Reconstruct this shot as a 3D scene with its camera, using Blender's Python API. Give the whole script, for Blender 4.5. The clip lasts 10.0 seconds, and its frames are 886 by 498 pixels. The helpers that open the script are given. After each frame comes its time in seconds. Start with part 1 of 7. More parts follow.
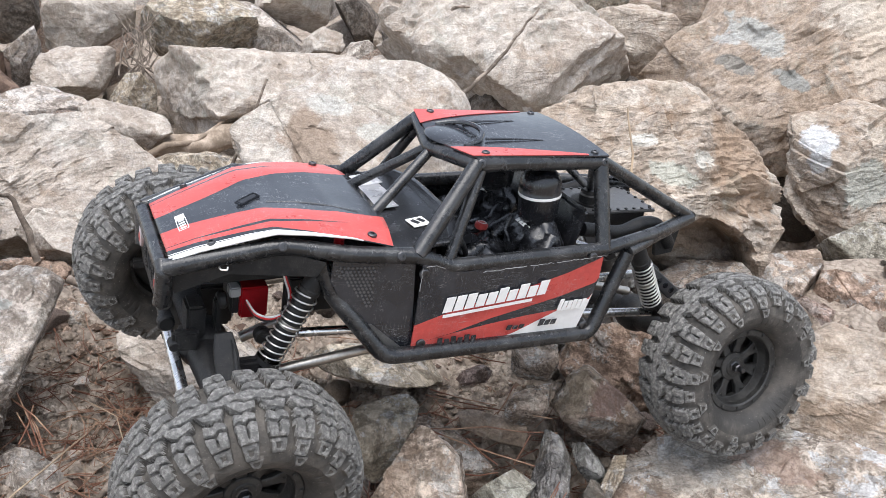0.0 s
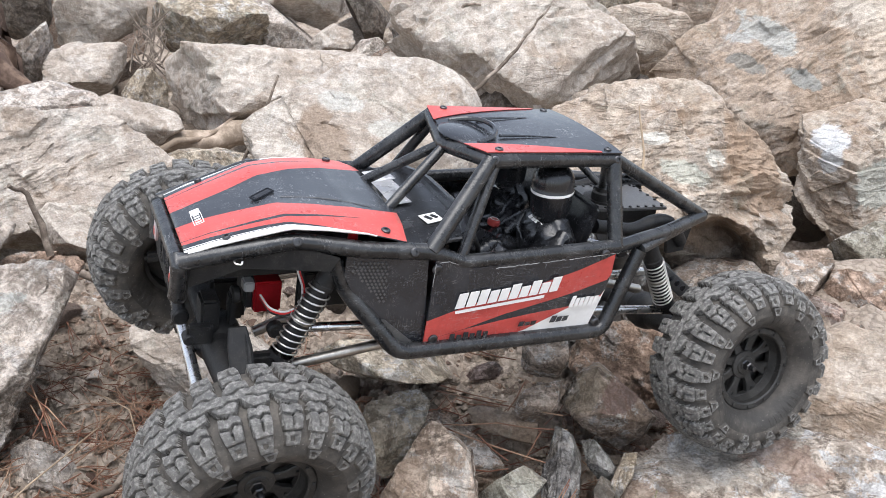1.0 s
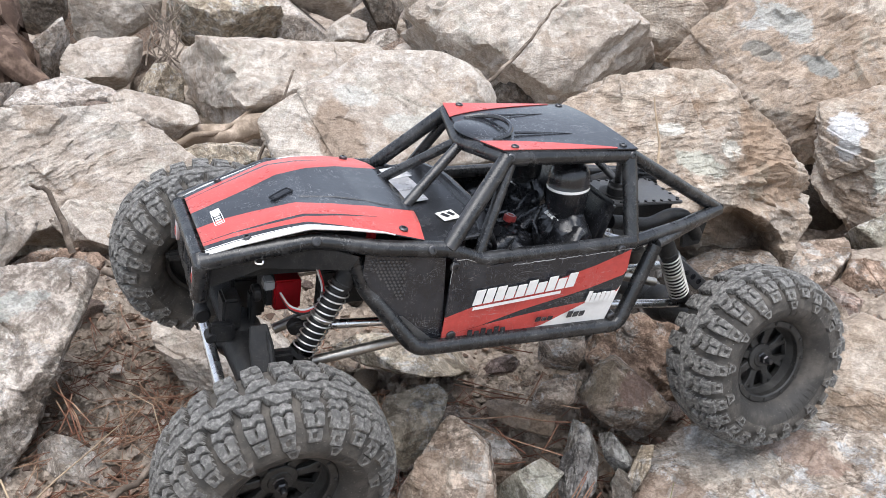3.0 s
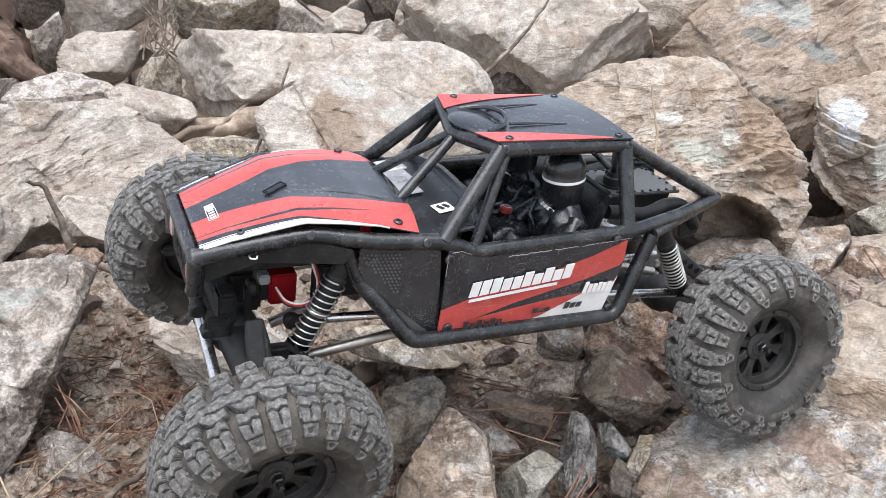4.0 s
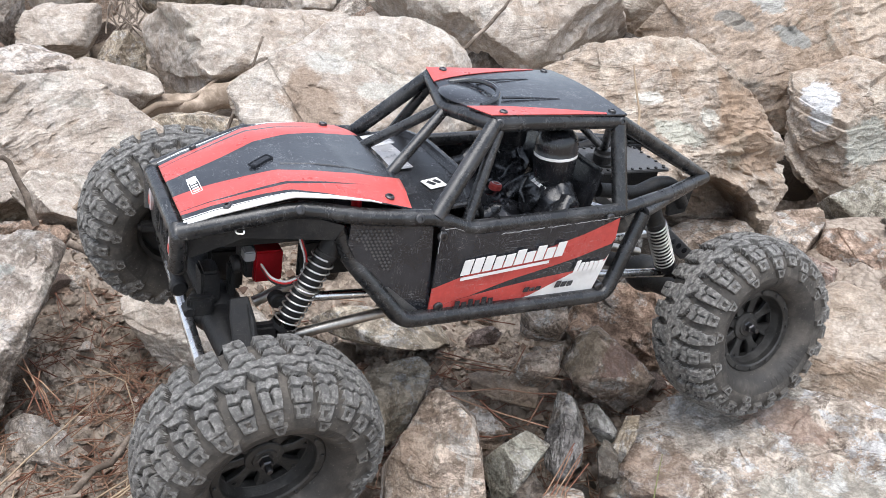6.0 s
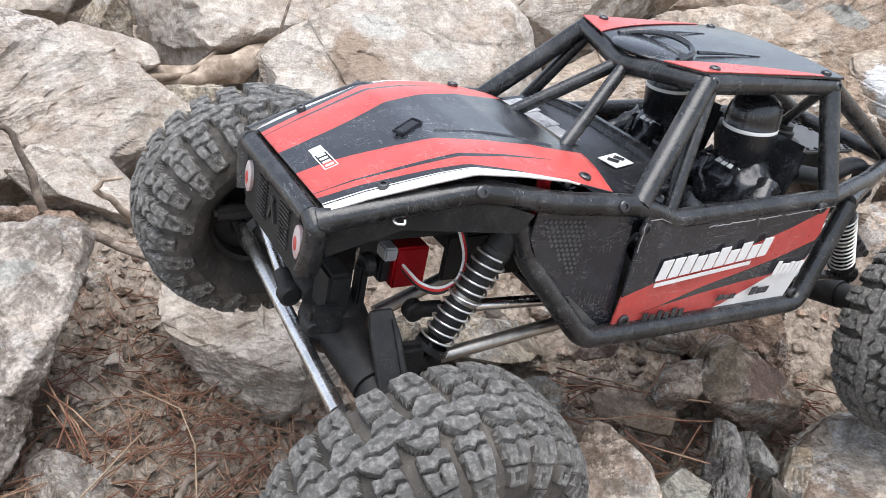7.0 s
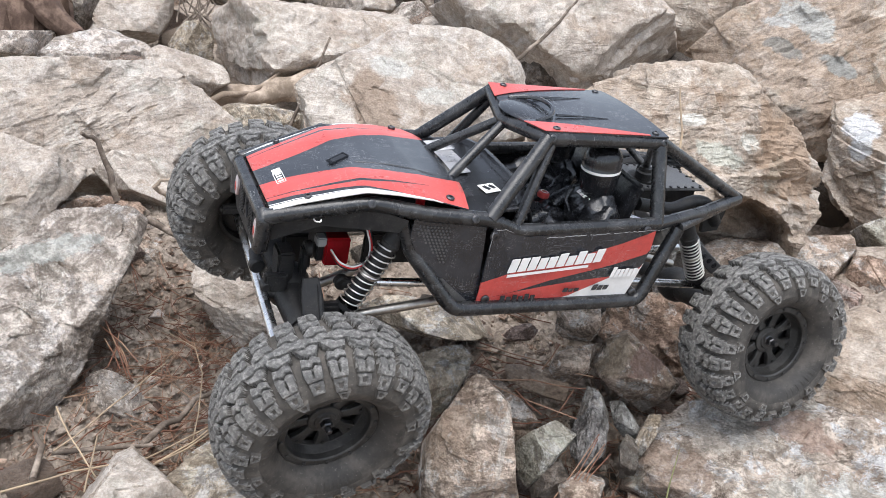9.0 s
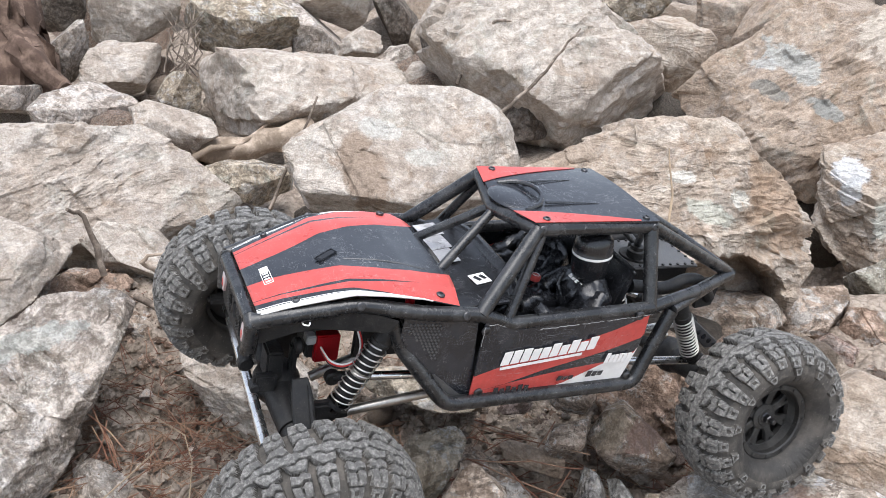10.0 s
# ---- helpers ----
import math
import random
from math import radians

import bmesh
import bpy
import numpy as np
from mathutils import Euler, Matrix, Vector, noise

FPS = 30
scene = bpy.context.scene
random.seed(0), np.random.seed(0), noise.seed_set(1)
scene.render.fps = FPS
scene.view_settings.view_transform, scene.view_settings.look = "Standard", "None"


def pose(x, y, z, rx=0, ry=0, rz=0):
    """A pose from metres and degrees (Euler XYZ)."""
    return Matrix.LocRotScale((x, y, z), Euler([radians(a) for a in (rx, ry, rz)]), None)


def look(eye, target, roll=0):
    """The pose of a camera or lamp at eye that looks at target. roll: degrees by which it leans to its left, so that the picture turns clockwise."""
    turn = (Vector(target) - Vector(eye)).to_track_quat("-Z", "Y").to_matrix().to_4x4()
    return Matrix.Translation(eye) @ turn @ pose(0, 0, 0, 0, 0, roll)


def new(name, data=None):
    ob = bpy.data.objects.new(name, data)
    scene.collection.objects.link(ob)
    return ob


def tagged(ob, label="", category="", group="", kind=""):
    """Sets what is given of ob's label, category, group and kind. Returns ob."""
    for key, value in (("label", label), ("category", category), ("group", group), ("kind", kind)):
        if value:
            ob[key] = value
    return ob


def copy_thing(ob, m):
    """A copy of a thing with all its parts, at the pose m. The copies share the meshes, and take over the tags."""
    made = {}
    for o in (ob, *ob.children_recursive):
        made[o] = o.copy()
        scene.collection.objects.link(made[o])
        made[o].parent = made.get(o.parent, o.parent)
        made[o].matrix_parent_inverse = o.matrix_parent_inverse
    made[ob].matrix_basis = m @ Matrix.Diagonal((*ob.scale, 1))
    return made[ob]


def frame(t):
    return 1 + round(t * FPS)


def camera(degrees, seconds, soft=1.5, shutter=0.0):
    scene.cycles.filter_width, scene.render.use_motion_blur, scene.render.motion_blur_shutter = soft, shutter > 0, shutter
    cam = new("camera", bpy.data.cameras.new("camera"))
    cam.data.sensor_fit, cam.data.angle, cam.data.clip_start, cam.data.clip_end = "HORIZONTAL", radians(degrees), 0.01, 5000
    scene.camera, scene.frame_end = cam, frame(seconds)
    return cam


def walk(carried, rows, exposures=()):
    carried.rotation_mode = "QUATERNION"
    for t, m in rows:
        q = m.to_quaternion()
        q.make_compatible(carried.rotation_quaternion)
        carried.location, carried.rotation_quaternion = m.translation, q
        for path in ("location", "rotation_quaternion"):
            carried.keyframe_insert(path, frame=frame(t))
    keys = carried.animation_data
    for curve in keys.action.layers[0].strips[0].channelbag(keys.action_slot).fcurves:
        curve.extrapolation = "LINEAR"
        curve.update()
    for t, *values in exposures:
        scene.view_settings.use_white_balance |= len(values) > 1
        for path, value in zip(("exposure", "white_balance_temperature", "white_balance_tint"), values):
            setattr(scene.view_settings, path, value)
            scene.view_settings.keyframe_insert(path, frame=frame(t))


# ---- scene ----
cam = camera(56.0, 10.0, soft=0.8)
PATH = [
    (0, (-0.0461, -0.4392, 0.3309), (-0.0461, 1.4216, -0.4021), 0.00),
    (0.5, (-0.0534, -0.4400, 0.3310), (-0.0558, 1.4217, -0.3998), 0.14),
    (1, (-0.0493, -0.4410, 0.3305), (-0.0666, 1.4179, -0.4072), 0.18),
    (1.5, (-0.0477, -0.4415, 0.3325), (-0.0678, 1.4154, -0.4103), 0.08),
    (2, (-0.0518, -0.4439, 0.3314), (-0.0811, 1.4104, -0.4173), -0.04),
    (2.5, (-0.0520, -0.4441, 0.3366), (-0.0931, 1.4063, -0.4212), -0.32),
    (4, (-0.0469, -0.4415, 0.3377), (-0.1045, 1.3967, -0.4481), -1.41),
    (4.5, (-0.0505, -0.4431, 0.3342), (-0.0960, 1.3865, -0.4723), -1.44),
    (5, (-0.0513, -0.4407, 0.3275), (-0.0725, 1.3826, -0.4943), -0.54),
    (5.2, (-0.0498, -0.4397, 0.3250), (-0.0623, 1.3868, -0.4897), -0.26),
    (6.3, (-0.0848, -0.4189, 0.3363), (-0.0201, 1.4019, -0.4887), 0.50),
    (6.5, (-0.1127, -0.4003, 0.3455), (-0.0233, 1.4193, -0.4797), 0.92),
    (6.7, (-0.1424, -0.3807, 0.3351), (-0.0365, 1.4370, -0.4925), 0.94),
    (7, (-0.1623, -0.3277, 0.2854), (-0.0158, 1.4809, -0.5557), 1.97),
    (7.2, (-0.1535, -0.3042, 0.2823), (0.0537, 1.4980, -0.5598), 2.32),
    (7.5, (-0.1266, -0.3303, 0.3080), (0.1191, 1.4582, -0.5528), 3.43),
    (7.7, (-0.1041, -0.3642, 0.3277), (0.1196, 1.4250, -0.5377), 3.66),
    (8, (-0.0794, -0.4164, 0.3316), (0.0483, 1.3906, -0.5160), 4.32),
    (8.2, (-0.0764, -0.4403, 0.3385), (-0.0003, 1.3783, -0.4902), 4.14),
    (8.5, (-0.0735, -0.4663, 0.3458), (-0.0666, 1.3568, -0.4767), 3.85),
    (9, (-0.0739, -0.4798, 0.3485), (-0.1234, 1.3421, -0.4750), 3.04),
    (9.5, (-0.0713, -0.4680, 0.3542), (-0.1177, 1.3614, -0.4527), 2.35),
    (10, (-0.0751, -0.4561, 0.3863), (-0.1096, 1.3861, -0.3914), 2.03),
]
walk(cam, [(t, look(eye, target, roll)) for t, eye, target, roll in PATH],
     exposures=[(0, 1.32), (5.0, 1.34), (6.5, 1.39), (7.0, 1.37), (7.5, 1.48), (8.0, 1.39), (8.5, 1.32), (9.0, 1.28), (10.0, 1.30)])

# overcast daylight
world = bpy.data.worlds.new("overcast_sky")
scene.world = world
world.use_nodes = True
wn, wl = world.node_tree.nodes, world.node_tree.links
wn.clear()
sky = wn.new("ShaderNodeTexSky")
sky.sky_type, sky.sun_disc = "NISHITA", False
sky.sun_elevation, sky.sun_rotation = radians(78), radians(180)
sky.air_density, sky.dust_density, sky.ozone_density = 1.0, 1.5, 1.0
veil = wn.new("ShaderNodeHueSaturation")      # cloud takes the blue out of the sky
veil.inputs["Saturation"].default_value = 0.52
back = wn.new("ShaderNodeBackground")
back.inputs["Strength"].default_value = 0.125
wout = wn.new("ShaderNodeOutputWorld")
wl.new(sky.outputs[0], veil.inputs["Color"])
wl.new(veil.outputs[0], back.inputs["Color"])
wl.new(back.outputs[0], wout.inputs["Surface"])
sun = new("sun", bpy.data.lights.new("sun", "SUN"))
sun.data.energy, sun.data.angle, sun.data.color = 1.5, radians(60), (1.0, 0.99, 0.985)
sun.matrix_world = look((0.10, -0.42, 2.1), (0, 0.05, 0))


# ---- materials ----
def node_mat(name):
    m = bpy.data.materials.new(name)
    m.use_nodes = True
    t = m.node_tree
    b = t.nodes["Principled BSDF"]
    return m, t, b


def n_noise(t, vec, scale, detail=4, rough=0.55, dist=0.0):
    n = t.nodes.new("ShaderNodeTexNoise")
    n.inputs["Scale"].default_value, n.inputs["Detail"].default_value = scale, detail
    n.inputs["Roughness"].default_value, n.inputs["Distortion"].default_value = rough, dist
    t.links.new(vec, n.inputs["Vector"])
    return n.outputs["Fac"]


def n_ramp(t, fac, lo, hi):
    r = t.nodes.new("ShaderNodeMapRange")
    r.interpolation_type = "SMOOTHSTEP"
    r.inputs["From Min"].default_value, r.inputs["From Max"].default_value = lo, hi
    t.links.new(fac, r.inputs["Value"])
    return r.outputs["Result"]


def n_mix(t, fac, a, b, mode="MIX"):
    x = t.nodes.new("ShaderNodeMix")
    x.data_type, x.blend_type = "RGBA", mode
    for sock, v in ((x.inputs["Factor"], fac), (x.inputs[6], a), (x.inputs[7], b)):
        if isinstance(v, (int, float)):
            sock.default_value = v
        elif isinstance(v, tuple):
            sock.default_value = (*v, 1)
        else:
            t.links.new(v, sock)
    return x.outputs[2]


def n_math(t, op, a, b):
    x = t.nodes.new("ShaderNodeMath")
    x.operation = op
    for sock, v in zip(x.inputs, (a, b)):
        if isinstance(v, (int, float)):
            sock.default_value = v
        else:
            t.links.new(v, sock)
    return x.outputs[0]


def n_coords(t, stretch=(1, 1, 1), turn=(0, 0, 0), vary=True):
    c = t.nodes.new("ShaderNodeTexCoord").outputs["Object"]
    if vary:
        info = t.nodes.new("ShaderNodeObjectInfo").outputs["Random"]
        sh = t.nodes.new("ShaderNodeVectorMath")
        sh.operation = "MULTIPLY_ADD"
        t.links.new(info, sh.inputs[0])
        sh.inputs[1].default_value = (13.1, 7.7, 5.3)
        t.links.new(c, sh.inputs[2])
        c = sh.outputs[0]
    mp = t.nodes.new("ShaderNodeMapping")
    mp.inputs["Scale"].default_value = stretch
    mp.inputs["Rotation"].default_value = [radians(a) for a in turn]
    t.links.new(c, mp.inputs["Vector"])
    return mp.outputs[0]


def n_bump(t, b, height, strength, distance):
    u = t.nodes.new("ShaderNodeBump")
    u.inputs["Strength"].default_value, u.inputs["Distance"].default_value = strength, distance
    t.links.new(height, u.inputs["Height"])
    t.links.new(u.outputs[0], b.inputs["Normal"])


def stone(name, light, mid, stain, dark, green=0.0, strata=(1.0, 1.0, 2.2), lean=(25, 30, 0), flaky=0.18, grain=1.0, blotch=0.38, rust=0.6, crust=0.30, relief=1.0, patches=()):
    """Weathered schist: blotches, rust, quartz, dark seams and cracks along the layers, grit."""
    m, t, b = node_mat(name)
    v, s = n_coords(t), n_coords(t, strata, lean)
    big, rusty = n_noise(t, v, 7, 6, 0.65, 0.4), n_noise(t, v, 11, 8, 0.7, 0.8)
    seam, grit, fine = n_noise(t, s, 26, 6, 0.70, 1.0), n_noise(t, v, 120, 4, 0.72), n_noise(t, v, 480, 2, 0.6)
    quartz, blot = n_noise(t, s, 34, 5, 0.70, 0.5), n_noise(t, v, 38, 5, 0.70, 0.3)
    col = n_mix(t, n_ramp(t, big, 0.43, 0.57), mid, light)
    col = n_mix(t, n_math(t, "MULTIPLY", n_ramp(t, blot, 0.44, 0.66), 0.75 * blotch), col, tuple(0.66 * c for c in mid))
    col = n_mix(t, n_math(t, "MULTIPLY", n_ramp(t, rusty, 0.53, 0.68), rust), col, stain)
    if green:
        lichen = n_noise(t, v, 16, 8, 0.75, 0.5)
        col = n_mix(t, n_math(t, "MULTIPLY", n_ramp(t, lichen, 0.53, 0.62), green), col, (0.35, 0.365, 0.32))
    col = n_mix(t, n_math(t, "MULTIPLY", n_ramp(t, quartz, 0.57, 0.70), 0.3), col, tuple(min(0.62, 1.45 * c) for c in light))
    col = n_mix(t, n_math(t, "MULTIPLY", n_ramp(t, seam, 0.61, 0.76), 0.20), col, dark)
    line = n_math(t, "ABSOLUTE", n_math(t, "SUBTRACT", n_noise(t, s, 7, 4, 0.55, 0.6), 0.5), 0)
    hair = n_math(t, "ABSOLUTE", n_math(t, "SUBTRACT", n_noise(t, s, 19, 3, 0.5, 0.8), 0.5), 0)
    crack = n_math(t, "MULTIPLY", n_ramp(t, line, 0.006, 0.001), n_ramp(t, big, 0.52, 0.60))
    crack = n_math(t, "MAXIMUM", crack, n_math(t, "MULTIPLY", n_ramp(t, hair, 0.008, 0.002), n_math(t, "MULTIPLY", n_ramp(t, rusty, 0.54, 0.62), 0.5 * flaky)))
    col = n_mix(t, n_math(t, "MULTIPLY", crack, 0.10), col, dark)
    # flakes: flat plates that end in small steps
    plates, flakes = n_noise(t, s, 11, 4, 0.6, 0.7), n_noise(t, s, 29, 4, 0.6, 0.5)
    step = n_math(t, "ADD", n_ramp(t, plates, 0.46, 0.54), n_math(t, "MULTIPLY", n_ramp(t, flakes, 0.46, 0.54), 0.45))
    step = n_math(t, "ADD", step, n_math(t, "MULTIPLY", n_ramp(t, plates, 0.55, 0.60), 0.7))
    col = n_mix(t, n_math(t, "MULTIPLY", n_ramp(t, plates, 0.485, 0.515), 0.22), col, tuple(min(1, 1.25 * c) for c in light))
    soil = n_noise(t, v, 19, 6, 0.70, 0.6)
    col = n_mix(t, n_math(t, "MULTIPLY", n_ramp(t, soil, 0.56, 0.61), 0.5), col, tuple(0.8 * c for c in stain))
    pale = n_noise(t, v, 120, 4, 0.65, 0.4)
    col = n_mix(t, n_math(t, "MULTIPLY", n_ramp(t, pale, 0.60, 0.70), 0.18), col, tuple(min(0.68, 1.5 * c) for c in light))
    pit = n_noise(t, v, 230, 2, 0.55)
    col = n_mix(t, n_math(t, "MULTIPLY", n_ramp(t, pit, 0.63, 0.70), 0.22), col, dark)
    bare = n_noise(t, v, 24 if relief < 2 else 42, 10, 0.80, 0.5)
    col = n_mix(t, n_math(t, "MULTIPLY", n_ramp(t, bare, 0.535 - 0.025 / relief, 0.535 + 0.025 / relief), crust), col, tuple(min(0.54, k * light[1]) for k in (1.32, 1.29, 1.23)))
    grime = n_noise(t, v, 17 if relief < 2 else 34, 9, 0.77, 0.9)
    col = n_mix(t, n_math(t, "MULTIPLY", n_ramp(t, grime, 0.575 - 0.025 / relief, 0.575 + 0.025 / relief), 0.9 * crust), col, tuple((0.45 if relief < 2 else 0.36) * c for c in mid))
    # crumbly grain and flecks, stronger on some faces than on others
    rough_face = n_ramp(t, n_noise(t, v, 15, 5, 0.65, 0.8), 0.40, 0.62)
    tone = n_noise(t, v, 55, 8, 0.72, 0.6)
    col = n_mix(t, n_ramp(t, tone, 0.5 - 0.15 / relief, 0.5 + 0.15 / relief), n_mix(t, 1.0, col, (0.80 - 0.09 * relief, 0.78 - 0.09 * relief, 0.76 - 0.09 * relief), "MULTIPLY"), n_mix(t, 1.0, col, (1.04 + 0.05 * relief,) * 3, "MULTIPLY"))
    fleck = n_noise(t, v, 260, 4, 0.75, 0.5)
    col = n_mix(t, n_math(t, "MULTIPLY", n_ramp(t, fleck, 0.55, 0.63), n_math(t, "MULTIPLY", rough_face, min(0.7, 0.28 * relief))), col, tuple(0.42 * c for c in mid))
    col = n_mix(t, n_math(t, "MULTIPLY", n_ramp(t, fleck, 0.45, 0.38), n_math(t, "MULTIPLY", rough_face, min(0.6, 0.25 * relief))), col, tuple(min(0.70, 1.35 * c) for c in light))
    speck = n_mix(t, n_ramp(t, grit, 0.38, 0.62), tuple(k - 0.07 * relief for k in (0.93, 0.92, 0.91)), (1.02 + 0.06 * relief,) * 3)
    speck = n_mix(t, 0.8, speck, n_mix(t, n_ramp(t, fine, 0.40, 0.60), tuple(1 - k * grain for k in (0.12, 0.125, 0.13)), (1 + 0.07 * grain,) * 3), "MULTIPLY")
    col = n_mix(t, 0.95, col, speck, "MULTIPLY")
    for px, pz, rx, rz, turn, tint, k in patches:      # mineral crusts, scars and painted shade with an outline of their own
        mp = t.nodes.new("ShaderNodeMapping")
        mp.vector_type = "TEXTURE"
        mp.inputs["Location"].default_value = (px, 0, pz)
        mp.inputs["Rotation"].default_value = (0, radians(turn), 0)
        mp.inputs["Scale"].default_value = (rx, 1, rz)
        t.links.new(t.nodes.new("ShaderNodeTexCoord").outputs["Object"], mp.inputs["Vector"])
        flat = t.nodes.new("ShaderNodeVectorMath")
        flat.operation = "MULTIPLY"
        flat.inputs[1].default_value = (1, 0, 1)
        t.links.new(mp.outputs[0], flat.inputs[0])
        far = t.nodes.new("ShaderNodeVectorMath")
        far.operation = "LENGTH"
        t.links.new(flat.outputs[0], far.inputs[0])
        ragged = n_math(t, "ADD", far.outputs["Value"], n_math(t, "MULTIPLY", n_math(t, "SUBTRACT", n_noise(t, v, 14 + 8 * relief, 9, 0.7 + 0.02 * relief, 0.6), 0.5), 2.2 + 0.6 * relief))
        col = n_mix(t, n_math(t, "MULTIPLY", n_ramp(t, ragged, 1.22 - 0.08 * relief, 0.76 + 0.08 * relief), k), col, n_mix(t, 0.9, tint, speck, "MULTIPLY"))
    t.links.new(col, b.inputs["Base Color"])
    b.inputs["Roughness"].default_value = 0.85
    b.inputs["Specular IOR Level"].default_value = 0.25
    h = n_math(t, "ADD", n_math(t, "MULTIPLY", seam, -0.20), n_math(t, "MULTIPLY", grit, 0.22 * relief))
    h = n_math(t, "ADD", h, n_math(t, "ADD", n_math(t, "MULTIPLY", fine, 0.09 * relief), n_math(t, "MULTIPLY", tone, 0.45 + 0.25 * relief)))
    h = n_math(t, "ADD", h, n_math(t, "ADD", n_math(t, "MULTIPLY", crack, -0.12), n_math(t, "MULTIPLY", step, 0.9 * flaky)))
    n_bump(t, b, n_math(t, "ADD", h, n_math(t, "MULTIPLY", bare, 0.35 * relief)), 1.0, 0.005)
    return m


STONES = {
    "cream": ((0.496, 0.445, 0.392), (0.419, 0.361, 0.308), (0.347, 0.261, 0.191), (0.154, 0.133, 0.117), 0.35),
    "tan": ((0.495, 0.425, 0.355), (0.385, 0.312, 0.248), (0.315, 0.215, 0.145), (0.125, 0.104, 0.084), 0.15, (1, 1, 2.4), (16, 12, 0), 0.32),
    "brown": ((0.425, 0.342, 0.272), (0.335, 0.256, 0.192), (0.394, 0.335, 0.290), (0.164, 0.147, 0.135), 0.4, (1, 1, 1.8), (25, 30, 0), 0.24),
    "grey": ((0.555, 0.492, 0.438), (0.415, 0.358, 0.312), (0.327, 0.252, 0.187), (0.135, 0.119, 0.108), 0.25),
    "green": ((0.520, 0.450, 0.36), (0.375, 0.312, 0.238), (0.347, 0.271, 0.187), (0.145, 0.143, 0.121), 0.7, (1, 1, 3), (25, 30, 0), 0.12, 1.0, 0.5),
    # dark: colour lowered so that stones set in gaps read as shaded
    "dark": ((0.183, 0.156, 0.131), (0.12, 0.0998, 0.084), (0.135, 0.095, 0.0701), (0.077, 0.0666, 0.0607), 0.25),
    "red": ((0.434, 0.335, 0.284), (0.298, 0.21, 0.175), (0.241, 0.147, 0.113), (0.116, 0.0917, 0.0801), 0.1, (1, 1, 3), (25, 30, 0), 0.15, 1.0, 0.5),
    "soiled": ((0.470, 0.350, 0.275), (0.320, 0.224, 0.168), (0.231, 0.156, 0.113), (0.0963, 0.0779, 0.0661), 0.35, (1, 1, 3), (25, 30, 0), 0.14, 1.0, 0.5),
    "mottled": ((0.530, 0.462, 0.395), (0.325, 0.245, 0.190), (0.26, 0.183, 0.136), (0.116, 0.0917, 0.0801), 0.5, (1, 1, 2), (25, 30, 0), 0.12, 1.0, 0.6),
    "slate": ((0.29, 0.275, 0.262), (0.125, 0.121, 0.122), (0.193, 0.156, 0.112), (0.077, 0.076, 0.0793), 0.3, (4, 1, 1), (0, 15, 0), 0.7),
    "pit": ((0.500, 0.408, 0.336), (0.325, 0.248, 0.194), (0.27, 0.180, 0.124), (0.075, 0.062, 0.052), 0.3, (1, 1, 2), (25, 30, 0), 0.12),
    "mossy": ((0.39, 0.365, 0.305), (0.265, 0.245, 0.20), (0.33, 0.26, 0.18), (0.13, 0.125, 0.11), 0.55, (1, 1, 3), (25, 30, 0), 0.10),
}
CRUST = {"pit": 0.70, "soiled": 0.62, "mottled": 0.85, "grey": 0.4, "mossy": 0.6, "green": 0.6, "red": 0.4, "slate": 0.35, "dark": 0.3}
STONE_CREAM, STONE_TAN, STONE_BROWN, STONE_GREY, STONE_GREEN, STONE_DARK, STONE_RED, STONE_SOILED, STONE_MOTTLED, STONE_SLATE, STONE_PIT, STONE_MOSSY = (stone(k + "_stone", *v, crust=CRUST.get(k, 0.18), relief=2.4 if k in CRUST else 1.0) for k, v in STONES.items())


def patched(kind, *patches):
    return stone("patched_" + kind + "_stone", *STONES[kind], crust=CRUST.get(kind, 0.22), relief=2.4 if kind in CRUST else 1.0, patches=patches)


def soil_mat():
    m, t, b = node_mat("soil")
    v = n_coords(t, vary=False)
    a, c, g = n_noise(t, v, 14, 6, 0.65), n_noise(t, v, 90, 6, 0.7, 0.5), n_noise(t, v, 420, 4, 0.7)
    col = n_mix(t, n_ramp(t, a, 0.35, 0.65), (0.31, 0.252, 0.203), (0.50, 0.422, 0.352))
    col = n_mix(t, n_math(t, "MULTIPLY", n_ramp(t, c, 0.52, 0.68), 0.8), col, (0.54, 0.46, 0.385))
    col = n_mix(t, n_math(t, "MULTIPLY", n_ramp(t, g, 0.56, 0.66), 0.5), col, (0.09, 0.066, 0.05))
    clod = t.nodes.new("ShaderNodeTexVoronoi")
    clod.inputs["Scale"].default_value = 150
    t.links.new(v, clod.inputs["Vector"])
    # Gaps between clods get their shade in the colour, darker towards the edges.
    col = n_mix(t, n_math(t, "MULTIPLY", n_ramp(t, clod.outputs["Distance"], 0.40, 0.75), 0.45), col, (0.13, 0.10, 0.078))
    t.links.new(col, b.inputs["Base Color"])
    b.inputs["Roughness"].default_value = 0.95
    b.inputs["Specular IOR Level"].default_value = 0.1
    h = n_math(t, "ADD", c, n_math(t, "MULTIPLY", g, 0.6))
    n_bump(t, b, n_math(t, "ADD", h, n_math(t, "MULTIPLY", clod.outputs["Distance"], -0.8)), 0.9, 0.006)
    return m


